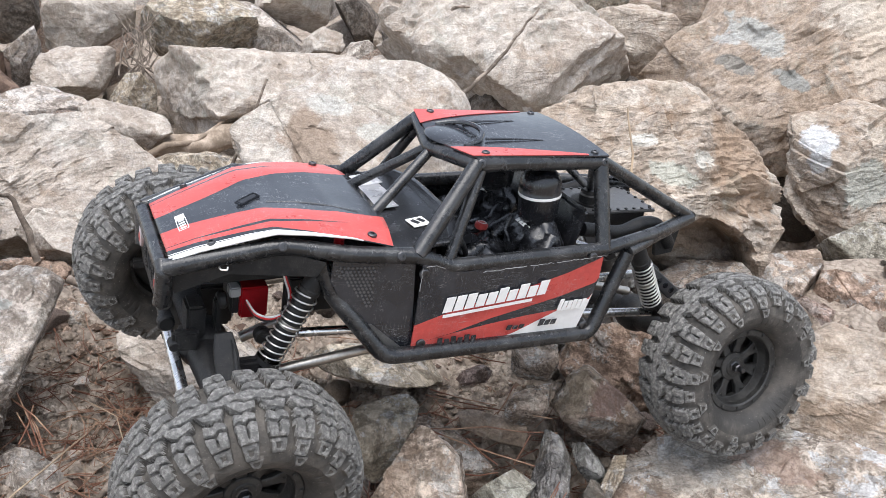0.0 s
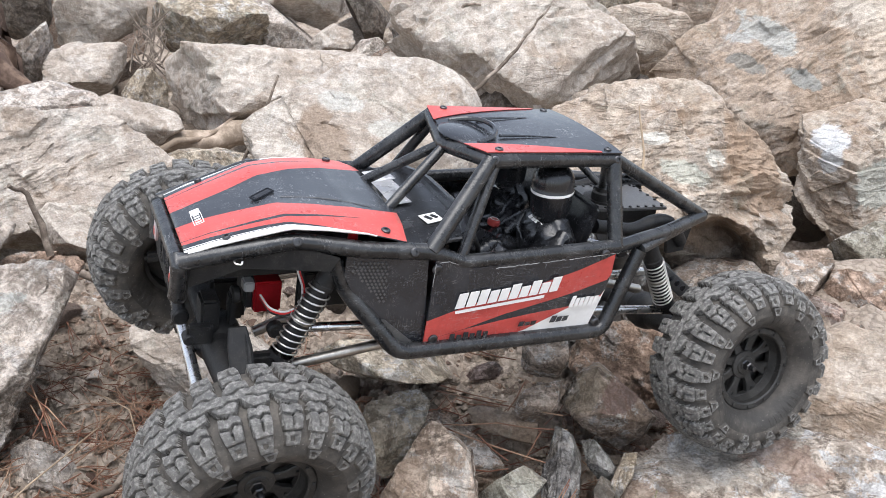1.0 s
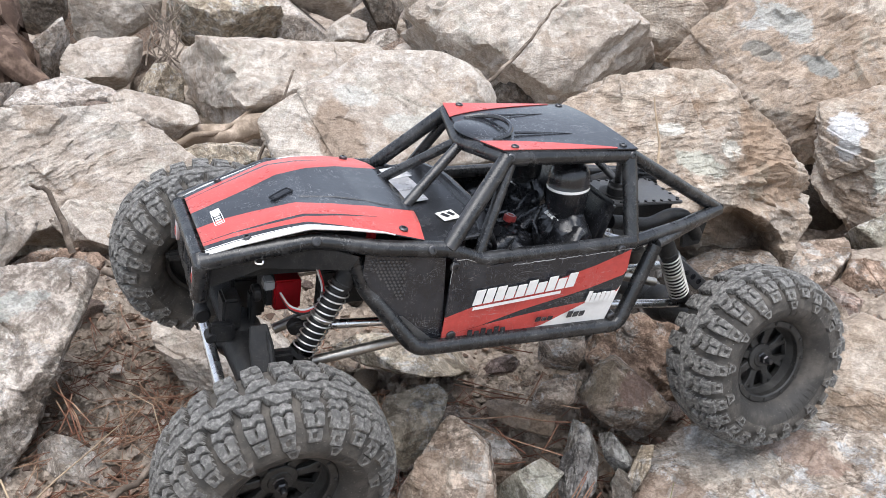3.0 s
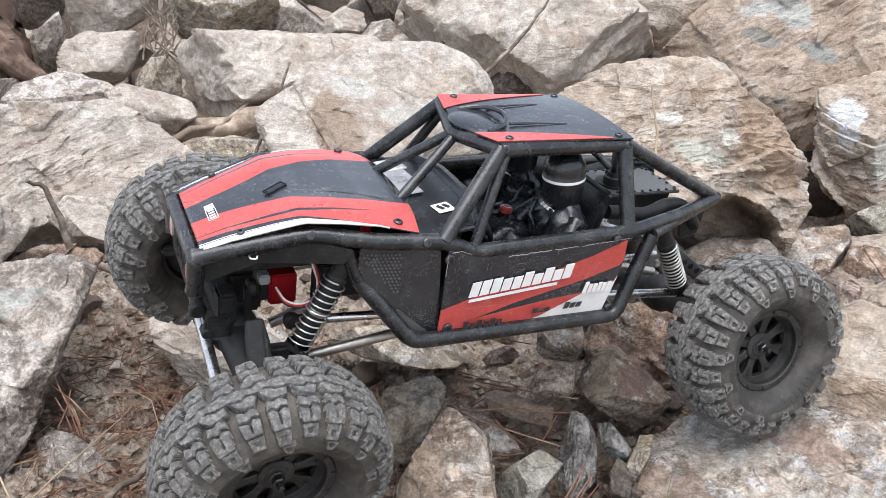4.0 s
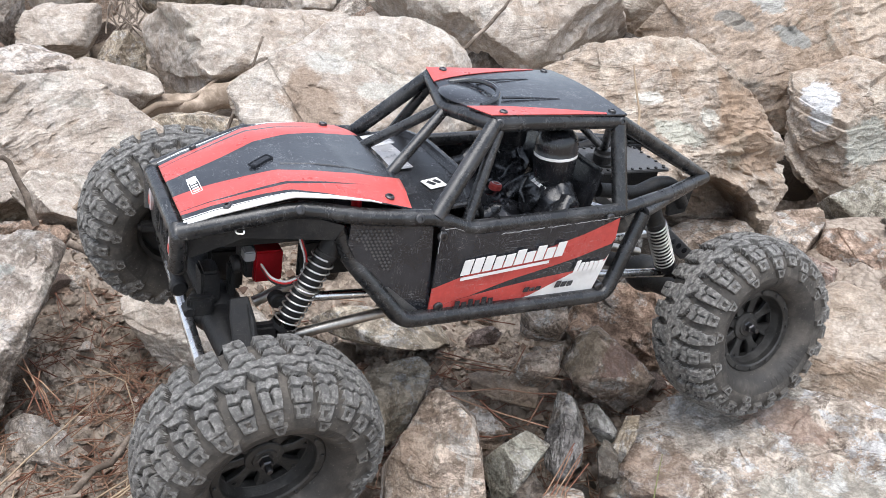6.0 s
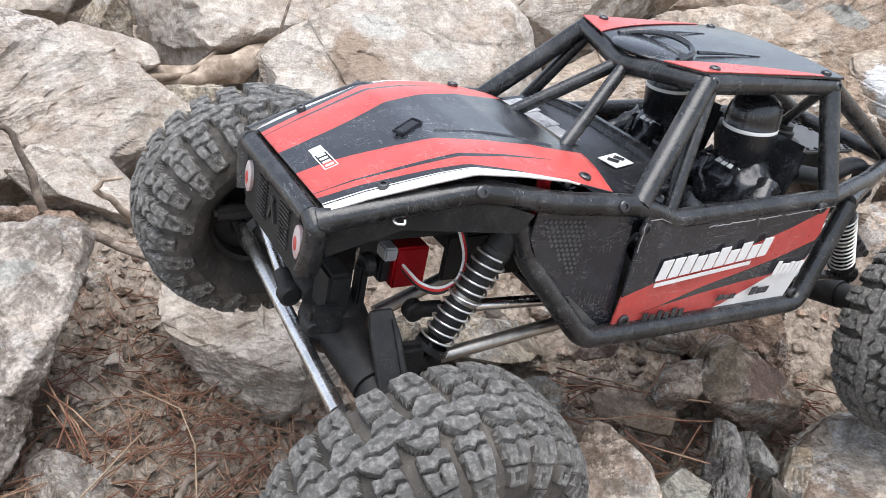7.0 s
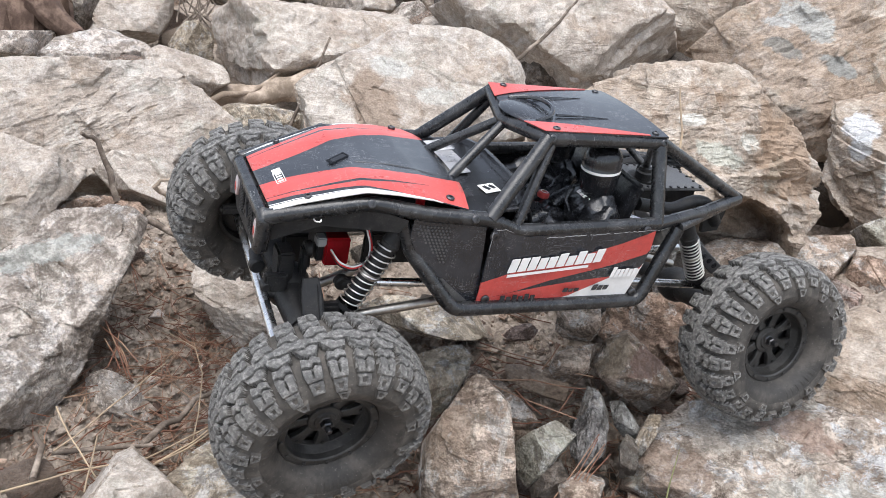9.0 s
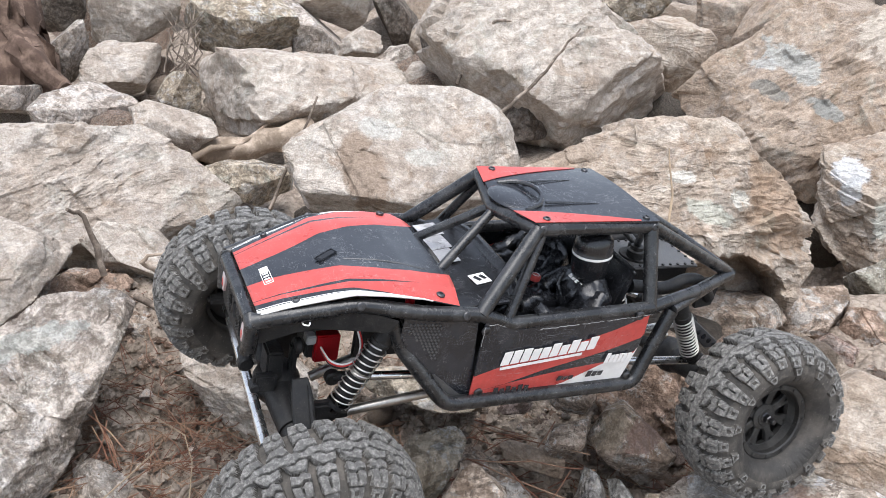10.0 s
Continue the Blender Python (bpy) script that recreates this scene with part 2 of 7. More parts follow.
def plain(name, colour, rough=0.5, metal=0.0, wear=0.25, scale=60, bump=0.0, spec=0.5, worn=None, dust=0.0, scratch=0.0):
    """A painted, moulded or metal surface with uneven sheen and rubbed patches, dust specks and scratches."""
    m, t, b = node_mat(name)
    v = n_coords(t)
    a, c = n_noise(t, v, scale, 6, 0.65), n_noise(t, v, scale * 7, 4, 0.7)
    lo = tuple(x * (1 - wear) for x in colour)
    col = n_mix(t, n_ramp(t, a, 0.42, 0.68), lo, worn or tuple(min(1, x * (1 + wear)) for x in colour))
    col = n_mix(t, 0.25, col, c, "OVERLAY")
    if scratch:
        for k, (st, turn) in enumerate((((1, 14, 9), (10, 20, 35)), ((9, 1, 16), (40, 15, -30)), ((16, 9, 1.2), (15, 60, 10)))):
            ln = n_noise(t, n_coords(t, st, turn), 38, 2, 0.5, 0.2)
            mask = n_ramp(t, n_noise(t, v, 60 + 17 * k, 3, 0.6), 0.50, 0.62)
            hair = n_ramp(t, n_math(t, "ABSOLUTE", n_math(t, "SUBTRACT", ln, 0.5), 0), 0.010, 0.002)
            col = n_mix(t, n_math(t, "MULTIPLY", n_math(t, "MULTIPLY", hair, mask), scratch), col, (0.42, 0.42, 0.42))
    if dust:
        sp = n_ramp(t, n_noise(t, v, 900, 3, 0.6), 0.66, 0.74)
        film = n_ramp(t, n_noise(t, v, 28, 6, 0.7), 0.40, 0.75)
        col = n_mix(t, n_math(t, "MULTIPLY", sp, min(1, dust * 2.2)), col, (0.38, 0.35, 0.31))
        col = n_mix(t, n_math(t, "MULTIPLY", film, dust * 0.16), col, (0.34, 0.31, 0.28))
    t.links.new(col, b.inputs["Base Color"])
    r = t.nodes.new("ShaderNodeMapRange")
    r.inputs["To Min"].default_value, r.inputs["To Max"].default_value = max(0.02, rough - 0.1), min(1, rough + 0.15)
    t.links.new(a, r.inputs["Value"])
    t.links.new(r.outputs[0], b.inputs["Roughness"])
    b.inputs["Metallic"].default_value = metal
    b.inputs["Specular IOR Level"].default_value = spec
    if bump:
        n_bump(t, b, n_math(t, "ADD", a, c), bump, 0.001)
    return m


SOIL = soil_mat()
RUBBER = plain("dusty_rubber", (0.100, 0.093, 0.085), 0.88, 0, 0.3, 110, 0.9, 0.25, (0.125, 0.113, 0.100), 0.8)
# Lug tops: scuffed and dusty, and paler so that they read as lit.
LUG_RUBBER = plain("scuffed_lit_rubber", (0.215, 0.209, 0.199), 0.56, 0, 0.42, 420, 1.0, 0.45, (0.34, 0.33, 0.31), 0.9)
WALL_RUBBER = plain("smooth_rubber", (0.050, 0.047, 0.044), 0.60, 0, 0.3, 45, 0.5, 0.35, (0.090, 0.080, 0.070), 0.35)
NYLON = plain("black_nylon", (0.017, 0.017, 0.018), 0.46, 0, 0.3, 120, 0.35, 0.3, (0.024, 0.023, 0.022), 0.08, 0.06)
CAGE = plain("worn_black_tube", (0.013, 0.0138, 0.0155), 0.25, 0, 0.3, 60, 0.20, 0.6, (0.030, 0.030, 0.031), 0.05, 0.26)
PANEL_BLACK = plain("gloss_black_panel", (0.022, 0.0245, 0.031), 0.20, 0, 0.3, 50, 0.06, 0.7, (0.025, 0.0275, 0.034), 0.09, 0.30)
PANEL_RED = plain("red_decal", (0.50, 0.068, 0.058), 0.28, 0, 0.1, 50, 0.08, 0.5, None, 0.10, 0.38)
PANEL_WHITE = plain("white_decal", (0.80, 0.79, 0.77), 0.40, 0, 0.05, 50, 0.1, 0.5, None, 0.1)
PANEL_GREY = plain("grey_decal", (0.30, 0.30, 0.30), 0.40, 0, 0.1, 50, 0.1, 0.5)
RIM_BLACK = plain("black_wheel_plastic", (0.022, 0.021, 0.020), 0.48, 0, 0.3, 120, 0.3, 0.5, (0.04, 0.039, 0.037), 0.25)
STEEL = plain("polished_steel", (0.72, 0.71, 0.70), 0.24, 1.0, 0.12, 80)
SPRING_STEEL = plain("spring_wire", (0.60, 0.59, 0.57), 0.36, 0.8, 0.15, 90)
DULL_STEEL = plain("dull_steel", (0.42, 0.40, 0.37), 0.38, 1.0, 0.2, 60)
SCREW = plain("screw_metal", (0.10, 0.10, 0.105), 0.35, 0.9, 0.2, 200)
RED_METAL = plain("red_anodised", (0.42, 0.012, 0.02), 0.32, 0.7, 0.15, 60)
WHITE_WIRE = plain("white_wire", (0.75, 0.74, 0.72), 0.45, 0, 0.05, 60)
RED_WIRE = plain("red_wire", (0.55, 0.03, 0.03), 0.45, 0, 0.05, 60)
LID_GREY = plain("grey_lid_plate", (0.080, 0.080, 0.083), 0.42, 0, 0.2, 90, 0.2, 0.5, (0.08, 0.079, 0.077), 0.2, 0.2)
LIGHT_STICKER = plain("faded_light_sticker", (0.55, 0.50, 0.50), 0.45, 0, 0.1, 90, 0.1, 0.5, (0.45, 0.30, 0.29), 0.1)
VINYL = plain("thin_black_vinyl", (0.015, 0.0155, 0.018), 0.22, 0, 0.3, 60, 0.15, 0.6, None, 0.03, 0.15)


# ---- building blocks ----
def finish(name, bm, material, parent=None, label="", smooth=True, sharp=26):
    me = bpy.data.meshes.new(name)
    bm.normal_update()
    bm.to_mesh(me)
    bm.free()
    for m in (material if isinstance(material, (list, tuple)) else [material]):
        me.materials.append(m)
    if smooth:
        me.polygons.foreach_set("use_smooth", [True] * len(me.polygons))
        me.set_sharp_from_angle(angle=radians(sharp))
    ob = new(name, me)
    if parent is not None:
        ob.parent = parent
    if label:
        tagged(ob, label)
    return ob


def part(name, bm, material, parent, label="", smooth=True):
    return finish(name, bm, material, parent, label, smooth)


def clods(p):
    """Crumbs and lumps of the trodden soil."""
    if abs(p.x) > 0.6 or not -0.25 < p.y < 0.6:
        return 0.0
    q = p + Vector((noise.noise(p * 30), noise.noise(p * 30 + Vector((7, 0, 0))), 0)) * 0.012
    return 0.005 * (0.45 - noise.voronoi(q * 60)[0][0]) + 0.005 * (0.45 - noise.voronoi(q * 150)[0][0]) + 0.006 * noise.fractal(p * 95, 0.6, 2.2, 5)


def ground_height(x, y):
    """The soil between the stones; it climbs gently up the bank."""
    rise = 0.05 * min(max(y, 0), 1.2) + 0.10 * max(0, y - 1.5)
    side = 0.035 * min(1, max(0, (-x - 0.2) / 0.15)) * max(0, 1 - abs(y - 0.05) / 0.6)
    p = Vector((x, y, 0))
    return (-0.062 + rise + side + 0.016 * noise.fractal(p * 9, 1.0, 2.0, 5)
            + 0.007 * noise.fractal(p * 45, 0.8, 2.0, 4) + clods(p) - 0.03 * math.exp(-((x - 0.03) ** 2 + (y - 0.06) ** 2) / 0.006) + 0.045 * math.exp(-((x + 0.39) ** 2 + (y - 0.25) ** 2) / 0.010) - 0.16 * math.exp(-((x - 0.43) / 0.13) ** 4 - ((y - 0.66) / 0.14) ** 4) - 0.07 * math.exp(-((x - 0.22) / 0.10) ** 4 - ((y - 0.53) / 0.12) ** 4))


def make_ground():
    """One sheet: fine steps near the car, wider ones out to the horizon."""
    def steps(lo, hi):
        n = round((hi - lo) / 0.0027)
        fine = [lo + (hi - lo) * i / n for i in range(n + 1)]
        d, a, b = 0.004, lo, hi
        before, after = [], []
        while d < 900:
            a, b, d = a - d, b + d, d * 1.17
            before.append(a), after.append(b)
        return before[::-1] + fine + after
    xs, ys = steps(-0.47, 0.33), steps(-0.18, 0.42)
    verts, faces = [], []
    for y in ys:
        for x in xs:
            verts.append((x, y, ground_height(x, y) if abs(x) < 12 and abs(y) < 12 else 0.12 * max(0, min(y, 12) - 1.5)))
    w = len(xs)
    for j in range(len(ys) - 1):
        for i in range(w - 1):
            k = j * w + i
            faces.append((k, k + 1, k + w + 1, k + w))
    me = bpy.data.meshes.new("ground")
    me.from_pydata(verts, [], faces)
    me.polygons.foreach_set("use_smooth", [True] * len(faces))
    me.materials.append(SOIL)
    return tagged(new("ground", me), "brown crumbly soil with pine litter between stones", "ground", kind="structure")


make_ground()
ICO = {}


def ico(sub):
    if sub not in ICO:
        bm = bmesh.new()
        bmesh.ops.create_icosphere(bm, subdivisions=sub, radius=1)
        ICO[sub] = (np.array([v.co[:] for v in bm.verts]), [tuple(v.index for v in f.verts) for f in bm.faces])
        bm.free()
    return ICO[sub]


def rock_mesh(name, material, edges, depth, facets, seed, sub, rough=1.0, edge=90, dents=()):
    """A broken stone: flat breaks given by edges and facets, many small chips, then layered relief."""
    rng = np.random.default_rng(seed)
    dirs, faces = ico(sub)
    ang = np.array([radians(a) for a, _ in edges])
    dist = np.array([d for _, d in edges])
    size = float(dist.mean())

    def reach(a):      # how far the outline goes in a direction
        c = np.cos(ang - a)
        ok = c > 0.3
        return float(np.min(dist[ok] / c[ok])) if ok.any() else size

    normals, offs = [], []

    def cut(a, lean, d):
        normals.append((math.cos(a) * math.cos(lean), -math.sin(lean), math.sin(a) * math.cos(lean)))
        offs.append(d)

    def shell(a, lean):
        return math.hypot(reach(a) * math.cos(lean), depth * math.sin(lean))

    for a, d in zip(ang, dist):
        cut(a, radians(rng.uniform(-8, 8)), d)
    for a, lean, k in facets:
        cut(radians(a), radians(lean), k * shell(radians(a), radians(lean)))
    for _ in range(3):
        a, lean = rng.uniform(0, 2 * np.pi), radians(rng.uniform(25, 75))
        cut(a, lean, rng.uniform(0.84, 1.0) * shell(a, lean))
        a, lean = rng.uniform(0, 2 * np.pi), -radians(rng.uniform(25, 75))
        cut(a, lean, rng.uniform(0.85, 1.0) * shell(a, lean))
    cut(0, radians(90), depth), cut(0, radians(-90), depth)
    nor, off = np.array(normals), np.array(offs)
    dirs = dirs * np.array((np.ptp(dist * np.cos(ang)) / 2, depth, np.ptp(dist * np.sin(ang)) / 2))
    dirs = dirs / np.linalg.norm(dirs, axis=1)[:, None]

    def hull(nn, oo, p):
        q = np.maximum(dirs @ nn.T, 0) / oo
        top = q.max(1)
        return ((q / top[:, None]) ** p).sum(1) ** (-1 / p) / top

    r = hull(nor, off, edge)
    # chips knocked off the corners
    k = 6
    cn = rng.normal(size=(k, 3))
    cn /= np.linalg.norm(cn, axis=1)[:, None]
    pts = dirs * r[:, None]
    sup = (pts @ cn.T).max(0)
    r = hull(np.vstack([nor, cn]), np.concatenate([off, sup * rng.uniform(0.88 if sub > 4 else 0.72, 0.98, k)]), edge * 1.3)
    pts = dirs * r[:, None]
    lay = rng.normal(size=3)
    lay /= np.linalg.norm(lay)
    scale = min(size, 0.16)
    blend = size * (2.6 / 2 ** sub if sub > 4 else 0.03)          # breaks meet over about two steps of the mesh

    def broken(cells, amp, stretch):
        """Tilted flat breaks with small steps between them, drawn out along the layers."""
        q = pts + np.outer(pts @ lay, lay) * stretch
        c = q[rng.integers(0, len(q), cells)] + rng.normal(size=(cells, 3)) * size * 0.05
        near, gap = [], []
        for i in range(0, len(q), 4000):
            d = np.sqrt(((q[i:i + 4000, None, :] - c[None]) ** 2).sum(2))
            two = np.argpartition(d, 1, axis=1)[:, :2]
            near.append(two), gap.append(np.take_along_axis(d, two, 1))
        near, gap = np.concatenate(near), np.concatenate(gap)
        tilt = rng.normal(size=(cells, 3))
        span = size * 2.2 / math.sqrt(cells)
        lift = rng.uniform(-0.45, 0.45, cells)
        a, b = (((q - c[k]) * tilt[k]).sum(1) / span * 0.40 + lift[k] for k in near.T)
        w = np.clip(0.5 + (gap[:, 1] - gap[:, 0]) / (2 * blend), 0, 1)
        return amp * (a * w + b * (1 - w))

    push = broken(18, 0.050, 0.8) + broken(120, 0.026, 1.0) + broken(520, 0.008, 1.2)
    shift = Vector(rng.uniform(-50, 50, 3))
    f1, f2 = 2.2 / size, 7.0 / size
    layv = Vector(lay)
    for i, p in enumerate(pts):
        v = Vector(p)
        s = v + layv * (v.dot(layv) * 2.5)
        push[i] += 0.018 * noise.fractal(v * f1 + shift, 0.9, 2.1, 3) + 0.013 * noise.fractal(s * f2 + shift, 0.7, 2.2, 4)
    pts = dirs * (r + rough * push * scale)[:, None]
    for dx, dz, wx, wz, deep in dents:          # hollows where pieces have broken away from the face
        ragged = np.array([noise.fractal(Vector(p) * (0.9 / min(wx, wz)) + shift, 0.8, 2.1, 4) for p in pts])
        far = np.hypot((pts[:, 0] - dx) / wx, (pts[:, 2] - dz) / wz) + min(0.5, 0.010 / min(wx, wz)) * ragged
        inside = np.clip((1 - far) / 0.30, 0, 1) * (pts[:, 1] < 0)
        pts[:, 1] += deep * inside * inside * (3 - 2 * inside)
    me = bpy.data.meshes.new(name)
    me.from_pydata(pts.tolist(), [], faces)
    me.polygons.foreach_set("use_smooth", [True] * len(faces))
    me.set_sharp_from_angle(angle=radians(34 if sub > 4 else 22))
    me.materials.append(material)
    return me


def rock(name, label, material, at, turn, depth, seed, sub, edges, facets, rough=1.0, edge=90, dents=()):
    ob = new(name, rock_mesh(name, material, edges, depth, facets, seed, sub, rough, edge, dents))
    ob.matrix_world = Matrix.Translation(at) @ pose(0, 0, 0, 0, 0, turn[0]) @ pose(0, 0, 0, turn[1])
    return tagged(ob, label, "rock", "rubble of the bank")


# rocks: place, facing, half depth, seed, fineness; edges as (degrees, metres); facets as (degrees, lean, share)
rock("boulder", "pale cream boulder with a rusty brown scar", patched("cream", (-0.042, -0.008, 0.027, 0.040, -20, (0.27, 0.205, 0.155), 0.85), (-0.025, 0.035, 0.023, 0.011, 10, (0.51, 0.52, 0.49), 0.45), (0.018, 0.006, 0.02, 0.011, 0, (0.49, 0.51, 0.48), 0.4)), (-0.143, 0.497, 0.093), (4, -17), 0.13, 1, 7,
     [(-170, 0.129), (-153, 0.124), (-101, 0.089), (-70, 0.08), (-10, 0.135), (16, 0.129), (38, 0.124), (67, 0.104), (89, 0.087), (97, 0.086), (120, 0.088), (134, 0.104)],
     [(80, 55, 0.72), (-100, 25, 0.95), (10, 45, 0.9)], rough=0.75, dents=[(-0.040, -0.012, 0.022, 0.034, 0.004)])
# Last two patches: brown flank and underside, deepened with shade in the colour.
rock("boulder", "tan layered boulder with cracks and rusty streaks", patched("tan", (-0.011, 0.046, 0.012, 0.006, 0, (0.60, 0.58, 0.53), 0.8), (0.049, 0.030, 0.012, 0.010, 20, (0.58, 0.57, 0.52), 0.7), (0.018, 0.013, 0.026, 0.010, 15, (0.45, 0.48, 0.42), 0.55), (0.080, 0.000, 0.009, 0.018, 10, (0.40, 0.43, 0.37), 0.7), (0.090, 0.020, 0.030, 0.060, -30, (0.33, 0.235, 0.165), 0.75), (0.030, -0.050, 0.060, 0.022, 0, (0.30, 0.215, 0.155), 0.7)), (0.185, 0.445, 0.060), (-14, -15), 0.15, 2, 7,
     [(-145, 0.150), (-103, 0.118), (-78, 0.122), (-37, 0.1377), (-22, 0.1404), (4, 0.1384), (21, 0.1283), (42, 0.1066), (48, 0.1027), (61, 0.1074), (81, 0.1073), (93, 0.1072), (107, 0.114), (119, 0.130), (165, 0.200)],
     [(102, 52, 0.66), (14, 42, 0.70), (-80, 50, 0.95)], rough=1.5, dents=[(0.045, -0.088, 0.078, 0.062, 0.100), (-0.07, -0.100, 0.07, 0.05, 0.065)])
rock("boulder", "large brown boulder with grey lichen streaks", patched("brown", (-0.066, 0.066, 0.062, 0.020, 25, (0.42, 0.43, 0.41), 0.75), (-0.106, 0.060, 0.030, 0.012, 10, (0.47, 0.48, 0.47), 0.7), (-0.090, 0.020, 0.028, 0.013, 20, (0.20, 0.20, 0.185), 0.75), (-0.006, 0.002, 0.026, 0.011, 25, (0.27, 0.28, 0.265), 0.8), (0.085, 0.120, 0.060, 0.050, -20, (0.56, 0.50, 0.43), 0.75), (0.120, 0.060, 0.050, 0.070, 0, (0.52, 0.44, 0.36), 0.6)), (0.522, 0.909, 0.084), (-23, -12), 0.22, 3, 7,
     [(-151, 0.2131), (-123, 0.1506), (-111, 0.1418), (-83, 0.1735), (-33, 0.1918), (20, 0.1802), (83, 0.1751), (107, 0.1599), (131, 0.1708), (133, 0.1719), (139, 0.1802)],
     [(122, 60, 0.60), (30, 48, 0.72), (-60, 40, 0.9)], rough=1.2)
rock("boulder", "tan boulder with a chalk white patch", patched("tan", (-0.040, 0.034, 0.024, 0.020, 0, (0.60, 0.60, 0.605), 0.95), (-0.032, 0.010, 0.015, 0.020, 0, (0.46, 0.47, 0.475), 0.8), (0.030, -0.015, 0.030, 0.030, 0, (0.33, 0.36, 0.33), 0.6)), (0.512, 0.676, 0.008), (-27, -16), 0.1, 4, 7,
     [(-174, 0.0738), (-169, 0.0752), (-143, 0.0754), (-129, 0.0846), (-72, 0.0911), (-55, 0.0792), (-14, 0.0792), (23, 0.0775), (81, 0.0905), (113, 0.0928), (120, 0.093), (178, 0.0782)],
     [(100, 45, 0.75), (-150, 55, 0.85), (0, 50, 0.8)], rough=1.4)
rock("boulder", "large pinkish grey boulder with a dark underside", STONE_CREAM, (0.070, 1.135, 0.118), (-5, -10), 0.28, 5, 6,
     [(-140, 0.165), (-113, 0.165), (-89, 0.178), (-65, 0.19), (-47, 0.1903), (33, 0.1654), (50, 0.130), (71, 0.118), (97, 0.127), (156, 0.2279)],
     [(85, 55, 0.72), (95, 78, 0.80), (-130, 50, 0.92)], rough=1.5)
rock("rock", "pale tan rounded rock", STONE_TAN, (0.354, 1.368, 0.072), (-13, -10), 0.12, 6, 5,
     [(-141, 0.048), (-36, 0.072), (3, 0.097), (49, 0.1), (81, 0.091), (111, 0.097)],
     [])
rock("rock", "brown upright rock among the rubble", STONE_BROWN, (0.543, 1.588, 0.139), (-17, -7), 0.12, 7, 5,
     [(-179, 0.076), (-167, 0.066), (-148, 0.068), (-26, 0.031), (29, 0.078), (93, 0.098)],
     [])
rock("rock", "brown split rock among the rubble", STONE_BROWN, (0.603, 1.464, 0.148), (-19, -7), 0.14, 8, 5,
     [(-153, 0.11), (-53, 0.023), (-52, 0.023), (-24, 0.054), (72, 0.083), (119, 0.058), (161, 0.061)],
     [])
rock("rock", "grey green rock among the rubble", STONE_GREEN, (0.345, 1.794, 0.159), (-11, -6), 0.12, 9, 5,
     [(-120, 0.057), (-77, 0.051), (-40, 0.075), (31, 0.089), (93, 0.054), (179, 0.103)],
     [])
rock("boulder", "pale grey boulder with a cream top", STONE_CREAM, (-0.373, 1.057, 0.042), (11, -13), 0.2, 10, 6,
     [(-178, 0.18), (-150, 0.157), (-96, 0.088), (-78, 0.075), (-76, 0.075), (-50, 0.109), (27, 0.181), (85, 0.073), (99, 0.097), (132, 0.16)],
     [(75, 50, 0.8), (-170, 30, 0.85), (-80, 20, 0.95)], rough=1.2)
rock("rock", "blocky cream rock with a flat top", STONE_CREAM, (-0.724, 1.104, 0.066), (23, -11), 0.1, 11, 5,
     [(-105, 0.048), (-69, 0.047), (-39, 0.051), (-3, 0.068), (72, 0.058), (93, 0.046), (151, 0.059), (176, 0.065)],
     [(85, 60, 0.7), (-90, 20, 0.85)])
rock("rock", "small grey green rock", STONE_GREEN, (-0.596, 1.038, 0.040), (19, -12), 0.06, 12, 5,
     [(-137, 0.03), (-108, 0.029), (-33, 0.043), (-2, 0.036), (41, 0.038), (92, 0.037), (140, 0.032), (162, 0.034)],
     [])
rock("rock", "low grey rock with a ridge", STONE_GREY, (-0.696, 0.866, 0.047), (25, -13), 0.1, 13, 6,
     [(-142, 0.066), (-99, 0.039), (-75, 0.051), (-12, 0.078), (39, 0.061), (74, 0.042), (100, 0.039), (133, 0.048)],
     [(80, 35, 0.8)])
rock("rock", "white and grey jagged rock", STONE_CREAM, (-0.532, 0.820, 0.036), (20, -15), 0.09, 14, 6,
     [(-178, 0.061), (-133, 0.04), (-110, 0.033), (-61, 0.05), (14, 0.059), (72, 0.03), (112, 0.054)],
     [(70, 45, 0.8)])
rock("rock", "flat grey rock among the rubble", STONE_GREY, (-0.874, 0.945, 0.040), (30, -12), 0.09, 15, 5,
     [(-99, 0.023), (-99, 0.023), (-36, 0.049), (21, 0.062), (90, 0.022), (92, 0.022), (171, 0.06)],
     [])
rock("slab", "broad flat grey slab with crumbling top", STONE_CREAM, (-0.519, 0.451, 0.063), (26, -18), 0.2, 16, 7,
     [(-100, 0.092), (-88, 0.095), (-30, 0.156), (41, 0.104), (47, 0.097), (79, 0.075), (87, 0.071), (88, 0.072), (172, 0.146)],
     [(92, 68, 0.42), (-80, 30, 0.85)], rough=1.1)
rock("rock", "pale cream block among the rubble", STONE_CREAM, (-0.783, 1.345, 0.147), (21, -7), 0.14, 17, 5,
     [(-149, 0.099), (-83, 0.066), (-64, 0.063), (-5, 0.088), (76, 0.073), (105, 0.072), (177, 0.082)],
     [(85, 40, 0.9)])
rock("rock", "dark weathered rock among the rubble", STONE_DARK, (-0.985, 1.421, 0.140), (26, -7), 0.12, 18, 5,
     [(-174, 0.054), (-123, 0.058), (-75, 0.051), (-22, 0.055), (9, 0.064), (90, 0.058), (148, 0.06)],
     [])
rock("rock", "pointed grey rock among the rubble", STONE_GREY, (-0.869, 1.186, 0.078), (26, -10), 0.08, 19, 5,
     [(-134, 0.068), (-83, 0.06), (-40, 0.046), (-5, 0.042), (17, 0.055), (127, 0.028), (159, 0.029)],
     [])
